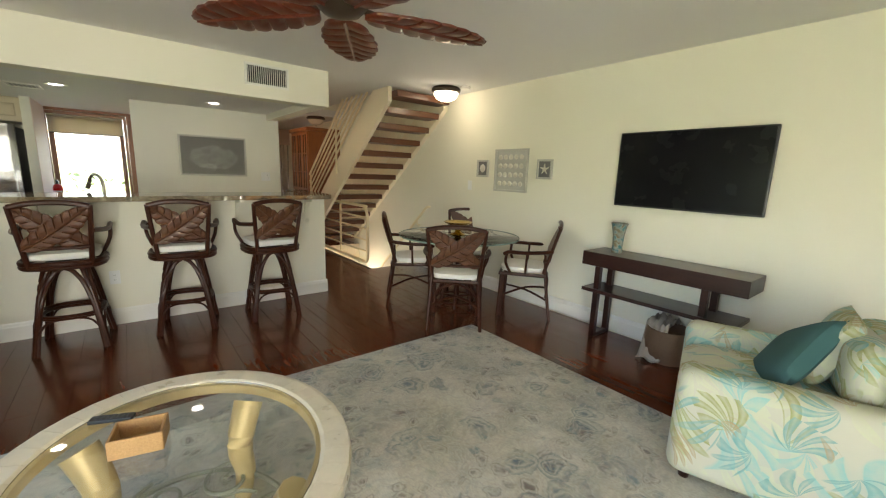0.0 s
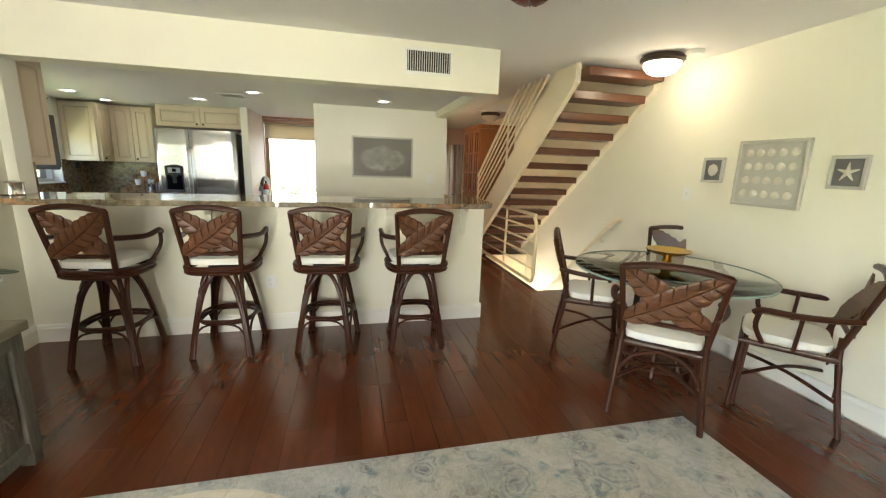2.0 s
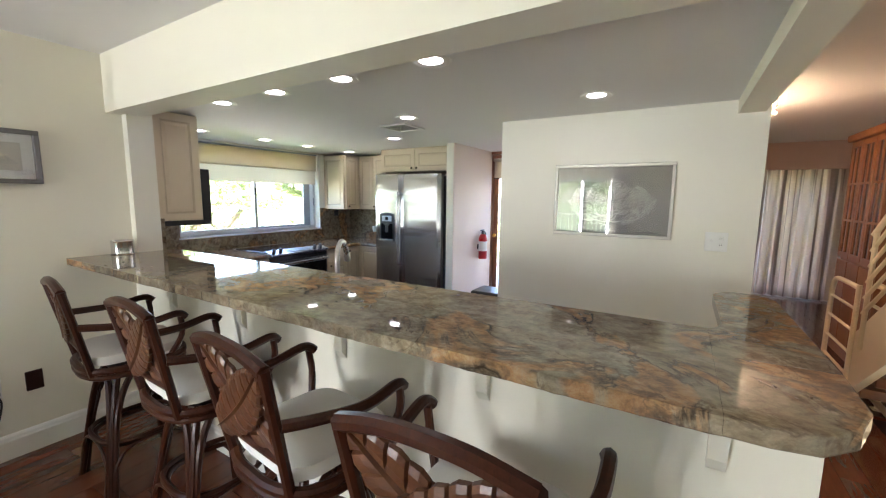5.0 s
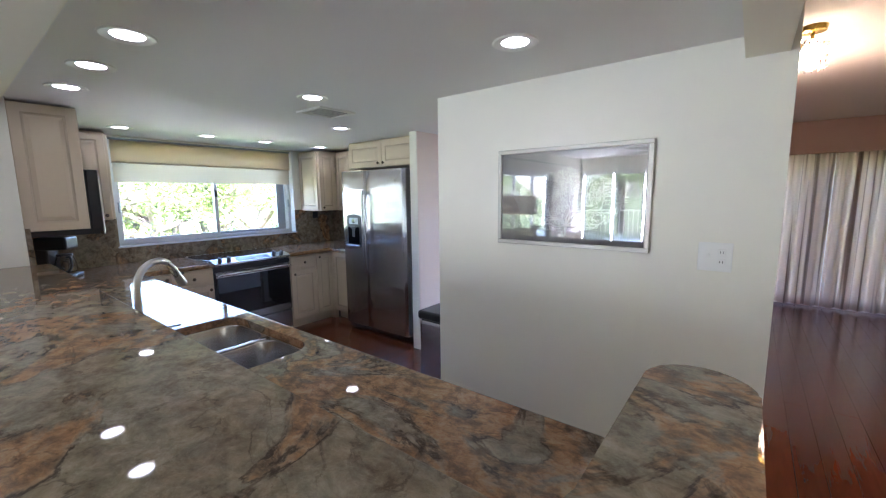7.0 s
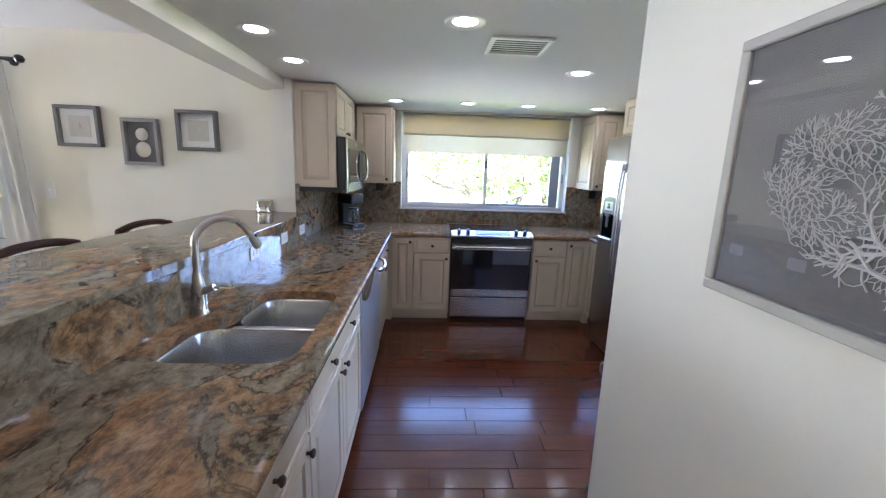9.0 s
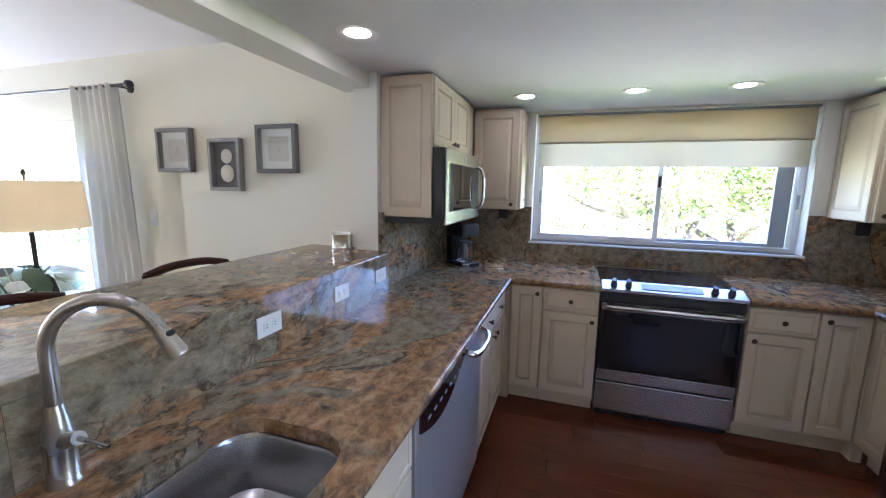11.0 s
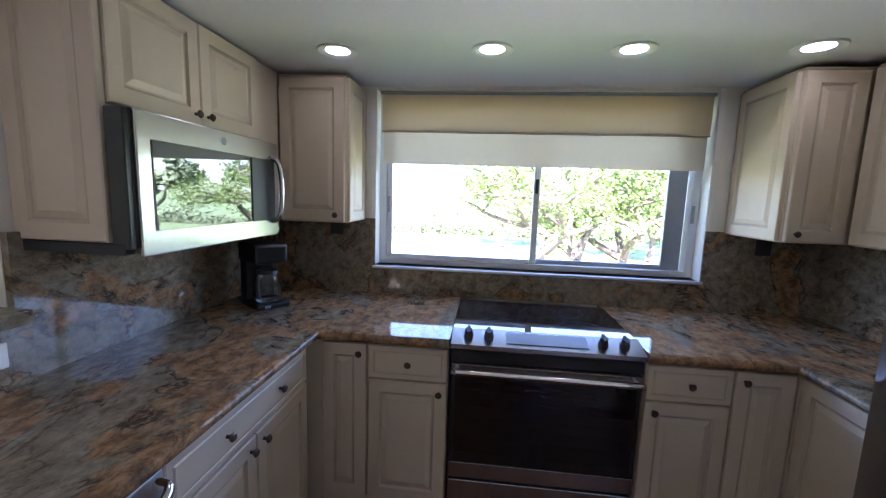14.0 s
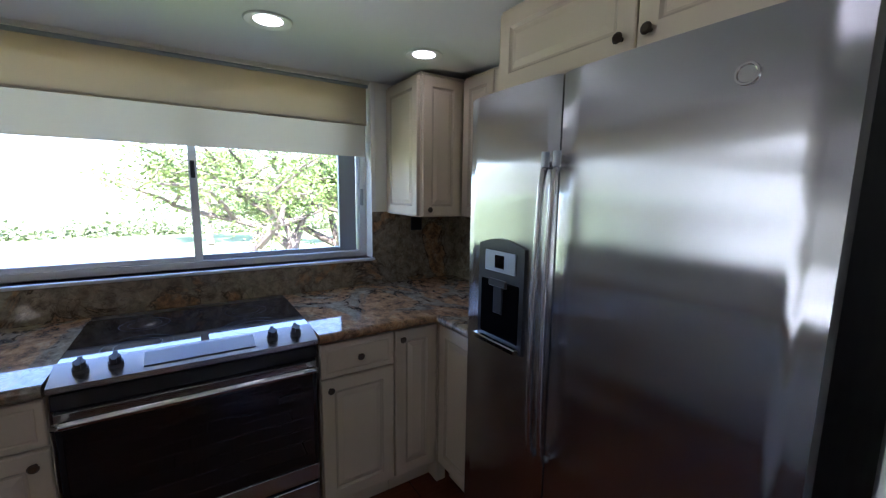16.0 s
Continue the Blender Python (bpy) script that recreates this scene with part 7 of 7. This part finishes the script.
rod = thing("curtain_rod", "black curtain rod with round finial", "curtain rod")
bm = B()
cyl(bm, (LX + 0.10, -5.3, 2.115), (LX + 0.10, -1.70, 2.115), 0.011, 0.011, 12)
part("pole", bm, BLACK, rod, "", True)
bm = B()
lathe(bm, [(0.0, -0.030), (0.022, -0.020), (0.030, 0.0), (0.022, 0.020), (0.0, 0.030)], 16, (LX + 0.10, -1.675, 2.115))
part("finial", bm, BLACK, rod, "", True)
bm = B()
cyl(bm, (LX + 0.001, -1.80, 2.115), (LX + 0.10, -1.80, 2.115), 0.010, 0.010, 10)
cyl(bm, (LX + 0.001, -1.80, 2.115), (LX + 0.012, -1.80, 2.115), 0.03, 0.03, 16)
part("bracket", bm, BLACK, rod, "", True)
curtain("curtain", "white curtain panel gathered beside the side window", LX + 0.10, -2.02, 0.42, 0.02, 2.13, SHEER, 'y', 6, 0.035, 70, 1.25, 0.16)

# side and balcony glass doors
def glass_door(name, label, axis, fixed, a0, a1, z0, z1, panels, mat=ALU):
    t = tagged(thing(name, "", ""), label, "glass door", kind="structure")
    def bb(bm, u0, u1, za, zb, d0=-0.03, d1=0.03):
        if axis == 'x':
            box(bm, fixed + d0, u0, za, fixed + d1, u1, zb)
        else:
            box(bm, u0, fixed + d0, za, u1, fixed + d1, zb)
    bm = B()
    bb(bm, a0, a0 + 0.04, z0, z1)
    bb(bm, a1 - 0.04, a1, z0, z1)
    bb(bm, a0 + 0.04, a1 - 0.04, z1 - 0.04, z1)
    bb(bm, a0 + 0.04, a1 - 0.04, z0, z0 + 0.03)
    part("window_frame", bm, mat, t)
    wdt = (a1 - a0 - 0.08) / panels
    for k in range(panels):
        u0, u1 = a0 + 0.04 + wdt * k, a0 + 0.04 + wdt * (k + 1)
        bm = B()
        bb(bm, u0, u0 + 0.045, z0 + 0.03, z1 - 0.04, -0.015, 0.015)
        bb(bm, u1 - 0.045, u1, z0 + 0.03, z1 - 0.04, -0.015, 0.015)
        bb(bm, u0 + 0.045, u1 - 0.045, z0 + 0.03, z0 + 0.08, -0.015, 0.015)
        bb(bm, u0 + 0.045, u1 - 0.045, z1 - 0.085, z1 - 0.04, -0.015, 0.015)
        part("sash", bm, mat, t)
        bm = B()
        bb(bm, u0 + 0.045, u1 - 0.045, z0 + 0.08, z1 - 0.085, -0.003, 0.003)
        p = part("pane", bm, PANE, t)
        p.visible_shadow = False
    return t


glass_door("window_2", "white sliding glass door in the side wall", 'x', LX - 0.08, -4.6, -2.15, 0.04, 1.93, 3)
glass_door("window_3", "white sliding glass door to the balcony", 'y', -6.42, -3.40, -1.95, 0.04, 2.03, 2)
curtain("curtain", "white curtain beside the balcony door", -1.72, -6.24, 0.45, 0.02, 2.10, SHEER, 'x', 7, 0.035, 80)
bal = thing("balcony", "balcony with white railing", "balcony")
part("deck", bx(LX - 0.2, -8.0, -0.20, RX, -6.5, -0.03), plain("concrete", (0.40, 0.39, 0.37), 0.8), bal)
bm = B()
box(bm, LX - 0.2, -7.95, 1.0, RX, -7.90, 1.05, 0.004, 1)
part("top_rail", bm, TRIM, bal)
for k in range(44):
    x = LX - 0.15 + k * 0.12
    part("baluster", bx(x, -7.935, -0.03, x + 0.02, -7.915, 1.0), TRIM, bal)

# ---- hall, door and den ----
door = tagged(thing("door_1", "", ""), "glazed door with stained wood casing, bright daylight outside", "door", kind="structure")
bm = B()
for a in ((-2.60, 0.0, -2.515, 2.125), (-1.605, 0.0, -1.521, 2.125), (-2.515, 2.04, -1.605, 2.125)):
    box(bm, a[0], 3.575, a[1], a[2], 3.599, a[3], 0.004, 1)
part("casing", bm, DOORWOOD, door)
bm = B()
for a in ((-2.513, 0.0, -2.475, 2.037), (-1.645, 0.0, -1.607, 2.037), (-2.475, 1.995, -1.645, 2.037)):
    box(bm, a[0], 3.605, a[1], a[2], 3.735, a[3])
part("jamb", bm, DOORWOOD, door)
bm = B()
for a in ((-2.470, 0.01, -2.415, 1.99), (-1.705, 0.01, -1.650, 1.99), (-2.415, 0.01, -1.705, 0.16), (-2.415, 1.93, -1.705, 1.99)):
    box(bm, a[0], 3.665, a[1], a[2], 3.705, a[3], 0.004, 1)
leaf = part("door_leaf", bm, DOORWOOD, door, "stained wooden door leaf")
pp = part("pane", bx(-2.415, 3.683, 0.16, -1.705, 3.687, 1.93), PANE, leaf)
pp.visible_shadow = False
rs = thing("door_shade", "beige roller shade half drawn over the glazed door", "roller shade")
bm = B()
cyl(bm, (-2.47, 3.632, 1.975), (-1.65, 3.632, 1.975), 0.018, 0.018, 14)
part("roller", bm, SHADE_HI, rs, "", True)
part("cloth", bx(-2.465, 3.648, 1.750, -1.655, 3.650, 1.975), SHADE_HI, rs)
part("hem_bar", bx(-2.466, 3.644, 1.738, -1.654, 3.652, 1.752, 0.002, 1), BRONZE, rs, "dark hem bar")
bm = B()
lathe(bm, [(0.0, 0.0), (0.025, 0.004), (0.028, 0.02), (0.012, 0.035), (0.012, 0.05), (0.0, 0.05)], 16)
bmesh.ops.transform(bm, matrix=pose(-2.44, 3.615, 1.0, -90, 0, 0), verts=bm.verts)
part("door_knob", bm, BRASS, leaf, "brass door knob", True)

fe = thing("fire_extinguisher", "red fire extinguisher hung on the hall wall", "fire extinguisher", pose(-2.415, 3.24, 0.74))
part("cylinder", lathe(B(), [(0.0, 0.0), (0.048, 0.0), (0.052, 0.01), (0.052, 0.26), (0.040, 0.295), (0.018, 0.31), (0.0, 0.31)], 24), REDPAINT, fe, "", True)
part("valve", bx(-0.016, -0.02, 0.305, 0.016, 0.02, 0.35, 0.004, 1), BLACK, fe)
part("lever", bx(-0.010, -0.075, 0.352, 0.010, 0.02, 0.364, 0.003, 1), BLACK, fe)
part("hose", tube(B(), [(0.0, 0.03, 0.33), (0.0, 0.075, 0.30), (0.0, 0.068, 0.15), (0.0, 0.058, 0.08)], 0.009, 8), BLACK, fe, "", True)
part("bracket", bx(-0.064, -0.03, 0.12, -0.050, 0.03, 0.18), BLACK, fe)
lb = B()
lathe(lb, [(0.0525, 0.10), (0.0530, 0.10), (0.0530, 0.22), (0.0525, 0.22)], 24)
part("label_band", lb, PLATE, fe, "pale label band", True)

tc = thing("trash_can", "stainless step trash can with black lid", "trash can", pose(-1.73, 2.06, 0))
part("body", bx(-0.17, -0.13, 0.01, 0.17, 0.13, 0.60, 0.03, 4), STEEL, tc)
part("lid", bx(-0.178, -0.138, 0.60, 0.178, 0.138, 0.665, 0.02, 3), BLACK, tc, "black lid")
part("pedal", bx(-0.05, -0.17, 0.02, 0.05, -0.13, 0.035, 0.004, 1), BLACK, tc)
part("foot_band", bx(-0.172, -0.132, 0.0, 0.172, 0.132, 0.03, 0.004, 1), BLACK, tc)

glass_door("window_4", "white glass door behind the den drapes", 'y', 6.84, -0.10, 1.56, 0.04, 1.94, 2)
for dx in (0.255, 1.235):
    curtain("den_drape", "striped blush and grey floor-length drape", dx, 6.66, 0.975, 0.03, 1.97, DRAPE, 'x', 7.5, 0.05, 100)
val = thing("valance", "rose-beige upholstered window valance", "valance")
part("board", bx(-0.35, 6.52, 1.955, RX - 0.003, 6.775, H - 0.002, 0.01), VALANCE, val)

pd = thing("crystal_pendant", "lit crystal pendant lamp in the den", "pendant lamp", pose(0.155, 2.75, 0))
bm = B()
lathe(bm, [(0.0, H), (0.06, H), (0.055, H - 0.025), (0.008, H - 0.03), (0.008, H - 0.06), (0.0, H - 0.06)], 20)
part("canopy", bm, BRASS, pd, "", True)
random.seed(9)
for k in range(3):
    bm = B()
    r, z = 0.065, H - 0.06 - 0.055 * k
    for j in range(14):
        a = 2 * math.pi * j / 14
        lathe(bm, [(0.0, -0.05), (0.010, -0.025), (0.0, 0.0)], 5, (math.cos(a) * r, math.sin(a) * r, z))
    tagged(part("crystal_tier", bm, GLASS, pd, "ring of clear crystal drops"), kind="stuff")
part("bulb", lathe(B(), [(0.0, H - 0.22), (0.035, H - 0.20), (0.040, H - 0.12), (0.02, H - 0.07), (0.0, H - 0.06)], 16), PENDLIGHT, pd, "glowing bulb", True)

hu = thing("hutch", "orange-brown wooden hutch with glazed doors", "hutch")
HX0, HX1, HY0, HY1, HZ = 1.06, RX - 0.004, 3.42, 4.32, 2.12
part("body", bx(HX0 + 0.02, HY0, 0.0, HX1, HY1, HZ - 0.05), HUTCHWOOD, hu)
part("crown", bx(HX0 - 0.035, HY0 - 0.05, HZ - 0.05, HX1, HY1 + 0.05, HZ + 0.02, 0.015), HUTCHWOOD, hu)
for k in range(3):
    y0_, y1_ = HY0 + (HY1 - HY0) * k / 3 + 0.005, HY0 + (HY1 - HY0) * (k + 1) / 3 - 0.005
    bm = B()
    for a in ((y0_, 0.95, y0_ + 0.045, HZ - 0.06), (y1_ - 0.045, 0.95, y1_, HZ - 0.06), (y0_ + 0.045, 0.95, y1_ - 0.045, 1.0), (y0_ + 0.045, HZ - 0.11, y1_ - 0.045, HZ - 0.06), (y0_ + 0.045, 1.30, y1_ - 0.045, 1.32), (y0_ + 0.045, 1.65, y1_ - 0.045, 1.67), ((y0_ + y1_) / 2 - 0.01, 1.0, (y0_ + y1_) / 2 + 0.01, HZ - 0.11)):
        box(bm, HX0 - 0.005, a[0], a[1], HX0 + 0.018, a[2], a[3])
    d = part("door", bm, HUTCHWOOD, hu)
    part("pane", bx(HX0 + 0.006, y0_ + 0.045, 1.0, HX0 + 0.010, y1_ - 0.045, HZ - 0.11), BLACKGLASS, d, "dark glass")
    part("lower_door", bx(HX0 - 0.005, y0_, 0.10, HX0 + 0.018, y1_, 0.92, 0.004, 1), HUTCHWOOD, hu)

for x in (-2.95, -2.24, -1.53, -0.86, -0.20):
    bm = B()
    prof = [(-0.004, 1.064), (-0.235, 1.064), (-0.235, 1.035), (-0.06, 1.02), (-0.035, 0.97), (-0.03, 0.84), (-0.004, 0.80)]
    a = [bm.verts.new((x - 0.022, y, z)) for y, z in prof]
    b = [bm.verts.new((x + 0.022, y, z)) for y, z in prof]
    for i in range(len(prof)):
        j = (i + 1) % len(prof)
        bm.faces.new((a[i], a[j], b[j], b[i]))
    bm.faces.new(a)
    bm.faces.new(b)
    solid("bar_bracket", bm, WALL, "cream painted bracket under the bar top", "bracket", "bar brackets")

# ---- outdoors ----
def ground_mat():
    m, n, l, b = nodes_of("lawn")
    v = coords(n, l)
    big = noise_tex(n, l, v, 0.25, 4)
    fine = noise_tex(n, l, v, 9, 5, 0.7)
    col = mix(n, l, big, (0.12, 0.17, 0.05), (0.22, 0.24, 0.11))
    col = mix(n, l, fine, col, (0.15, 0.20, 0.07))
    l.new(col, b.inputs["Base Color"])
    b.inputs["Roughness"].default_value = 0.9
    return m


bm = B()
box(bm, -400, -400, -2.75, 400, 400, -2.60)
tagged(part("ground", bm, ground_mat()), kind="structure")
bm = B()
prism(bm, [(-13.0, -30), (-10.7, -30), (-11.1, 0), (-11.9, 6), (-13.0, 30), (-15.3, 30), (-14.4, 6), (-13.5, 0)], -2.60, -2.585)
tagged(part("pavement", bm, plain("pale_path", (0.52, 0.48, 0.42), 0.85)), kind="structure")

LEAF_A = plain("tree_leaf_light", (0.13, 0.18, 0.04), 0.55, vary=0.35, scale=1.2)
# far foliage: distance haze is put into this paler green
LEAF_HAZY = plain("tree_leaf_hazy", (0.16, 0.19, 0.09), 0.55, vary=0.35, scale=1.2)
BARK = plain("tree_bark", (0.11, 0.085, 0.065), 0.9, vary=0.25, scale=8)


def tree(x, y, z, h, seed, mat, spread=1.0, leaves=2600, lw=0.17, low=2):
    """Tapered, forking trunk and limbs; a crown of many small leaves round the limb ends."""
    rnd = random.Random(seed)
    t = thing("tree", "leafy tree with forking pale trunk", "tree", pose(x, y, z), "garden trees")
    bm = B()
    ends = []
    def limb(p, d, ln, r, depth):
        q = p + d * ln * 0.5 + Vector((rnd.uniform(-1, 1), rnd.uniform(-1, 1), rnd.uniform(-0.3, 0.6))) * ln * 0.2
        e = p + d * ln
        tube(bm, [p, q, e], r, 7, 3, False, True, 0.62)
        if depth >= low:
            ends.append(e)
            ends.append(q)
        if depth < 4:
            for k in range(3 if depth < 2 else 2):
                a = rnd.uniform(0, 6.28)
                nd = (d * 0.75 + Vector((math.cos(a), math.sin(a), rnd.uniform(-0.15, 0.5))) * 0.75 * spread).normalized()
                limb(e, nd, ln * rnd.uniform(0.62, 0.85), r * 0.6, depth + 1)
    limb(Vector((0, 0, 0)), Vector((rnd.uniform(-0.2, 0.2), rnd.uniform(-0.2, 0.2), 1)).normalized(), h * 0.30, h * 0.03, 0)
    part("trunk", bm, BARK, t, "pale forking trunk", True)
    bm = B()
    for k in range(leaves):
        c = rnd.choice(ends) + Vector((rnd.gauss(0, 1), rnd.gauss(0, 1), rnd.gauss(0, 0.7))) * h * 0.034
        u = Vector((rnd.uniform(-1, 1), rnd.uniform(-1, 1), rnd.uniform(-0.6, 0.6))).normalized()
        w = u.cross(Vector((rnd.uniform(-1, 1), rnd.uniform(-1, 1), rnd.uniform(-1, 1)))).normalized()
        s = lw * rnd.uniform(0.6, 1.3)
        bm.faces.new([bm.verts.new(c - u * s), bm.verts.new(c + w * s * 0.5), bm.verts.new(c + u * s), bm.verts.new(c - w * s * 0.5)])
    tagged(part("crown", bm, mat, t, "light green small-leaved crown"), kind="stuff")
    return t


G = -2.60
for k, (x, y, h) in enumerate(((-15.0, 2.7, 7.4), (-14.8, 4.0, 7.8), (-15.4, 5.6, 7.6), (-19.0, 9.5, 8.0))):
    tree(x, y, G, h, 23 + k, LEAF_A, 1.7, 6500, 0.062, 1)
for k, (x, y, h) in enumerate(((-36, 3, 9.0), (-31, 13, 8.5), (-38, 20, 9.5), (-29, 24, 8.5), (-40, -14, 9.0))):
    tree(x, y, G, h, 40 + k, LEAF_HAZY, 1.2, 3600, 0.30)
for k, (x, y, h) in enumerate(((-14, -9, 7.0), (-11, -14, 7.5), (-8.5, 22.0, 6.5), (1.5, 26.0, 7.0))):
    tree(x, y, G, h, 60 + k, LEAF_HAZY, 1.1, 900, 0.13)


def hedge(x0, y0, x1, y1, h, n, seed, mat):
    rnd = random.Random(seed)
    bm = B()
    for k in range(n):
        t = rnd.random()
        c = Vector((x0 + (x1 - x0) * t + rnd.gauss(0, 0.7), y0 + (y1 - y0) * t + rnd.gauss(0, 0.7), G + h * abs(rnd.gauss(0.0, 0.55)) * (0.8 + 0.4 * math.sin(t * 37))))
        u = Vector((rnd.uniform(-1, 1), rnd.uniform(-1, 1), rnd.uniform(-0.6, 0.9))).normalized()
        w = u.cross(Vector((rnd.uniform(-1, 1), rnd.uniform(-1, 1), rnd.uniform(-1, 1)))).normalized()
        s = 0.20 * rnd.uniform(0.6, 1.4)
        bm.faces.new([bm.verts.new(c - u * s), bm.verts.new(c + w * s * 0.6), bm.verts.new(c + u * s), bm.verts.new(c - w * s * 0.6)])
    return solid("hedge", bm, mat, "dense green hedge at the lawn's far edge", "hedge", kind="stuff")


hedge(-46, -30, -46, 44, 1.5, 9000, 1, LEAF_HAZY)
hedge(-24, -30, 2, -32, 2.4, 2600, 2, LEAF_HAZY)
hedge(-16, 34, 14, 34, 2.6, 2600, 3, LEAF_HAZY)


def palm(x, y, z, h, seed):
    rnd = random.Random(seed)
    t = thing("palm_tree", "palm tree with arching fronds", "tree", pose(x, y, z), "palms by the balcony")
    bm = B()
    tube(bm, [(0, 0, 0), (0.15, 0.05, h * 0.5), (0.1, 0.1, h)], 0.16, 10, 5, False, True, 0.7)
    part("trunk", bm, BARK, t, "ringed palm trunk", True)
    for k in range(14):
        a = 2 * math.pi * k / 14 + rnd.uniform(-0.2, 0.2)
        d = Vector((math.cos(a), math.sin(a), 0))
        s = Vector((-math.sin(a), math.cos(a), 0))
        up = rnd.uniform(0.2, 0.9)
        base = Vector((0.1, 0.1, h))
        path = [base + d * (2.2 * u) + Vector((0, 0, up * 2.0 * u - 2.3 * u * u)) for u in [i / 8 for i in range(9)]]
        bm = B()
        tube(bm, path, 0.022, 5, 1, False, False, 0.3)
        for i in range(1, 40):
            u = i / 40 * 8
            j = min(7, int(u))
            c = path[j] + (path[j + 1] - path[j]) * (u - j)
            ln = 0.55 * math.sin(math.pi * min(0.98, 0.12 + i / 46)) + 0.06
            for sg in (-1, 1):
                e = c + s * sg * ln * 0.75 + d * ln * 0.35 - Vector((0, 0, ln * 0.55))
                bm.faces.new([bm.verts.new(c - d * 0.018), bm.verts.new(c + d * 0.018), bm.verts.new(e)])
        tagged(part("frond", bm, LEAF_A, t, "feathery green frond"), kind="stuff")
    return t


palm(-3.6, -10.5, G, 4.6, 4)
palm(-1.8, -12.0, G, 5.2, 5)
palm(-6.8, -6.8, G, 4.4, 6)

# ---- floor boards ----
random.seed(21)
PW, GAPW = 0.128, 0.0016
meshes = {}


def board_mesh(ln):
    key = round(ln, 2)
    if key not in meshes:
        bm = B()
        box(bm, -PW / 2 + GAPW / 2, -key / 2 + GAPW / 2, -0.020, PW / 2 - GAPW / 2, key / 2 - GAPW / 2, 0.0, 0.0015, 1)
        me = bpy.data.meshes.new("board")
        bm.to_mesh(me)
        bm.free()
        me.materials.append(FLOOR)
        meshes[key] = me
    return meshes[key]


floor_ob = bpy.data.objects["floor"]
rest = B()
count = 0
x = KX + PW / 2
while x < RX:
    y = -6.45 - random.random() * 0.9
    while y < 6.85:
        ln = random.choice((0.40, 0.55, 0.70, 0.90, 1.10, 1.20))
        y1 = y + ln
        yc = (y + y1) / 2
        hole = x + PW / 2 > 1.0 and y1 > 0.70 and y < 2.62
        if hole:
            if y < 0.70 and 0.70 - y > 0.05:
                box(rest, x - PW / 2 + GAPW / 2, y, -0.020, x + PW / 2 - GAPW / 2, 0.70, 0.0)
            elif y1 > 2.62 and y < 2.62:
                box(rest, x - PW / 2 + GAPW / 2, 2.62, -0.020, x + PW / 2 - GAPW / 2, y1, 0.0)
            y = y1
            continue
        near = (-4.1 < x < -1.2 and 0.8 < yc < 2.6) or (-1.2 < x < 1.0 and -1.7 < yc < 0.0) or (0.0 < x < 1.1 and 0.0 < yc < 3.2)
        inside = x > LX - 0.1 or yc > 0.0
        if near and count < 298:
            ob = new("board", board_mesh(ln))
            ob.location = (x, yc, random.uniform(-0.0006, 0.0004))
            ob.parent = floor_ob
            count += 1
        elif inside:
            vs = [(x - PW / 2 + GAPW / 2, y + GAPW / 2), (x + PW / 2 - GAPW / 2, y + GAPW / 2), (x + PW / 2 - GAPW / 2, y1 - GAPW / 2), (x - PW / 2 + GAPW / 2, y1 - GAPW / 2)]
            lo = [rest.verts.new((*p, -0.020)) for p in vs]
            hi = [rest.verts.new((*p, random.uniform(-0.0005, 0.0003))) for p in vs]
            rest.faces.new(hi)
            for i in range(4):
                rest.faces.new((lo[i], lo[(i + 1) % 4], hi[(i + 1) % 4], hi[i]))
        y = y1
    x += PW
tagged(part("boards", rest, FLOOR_REST, floor_ob), kind="stuff")
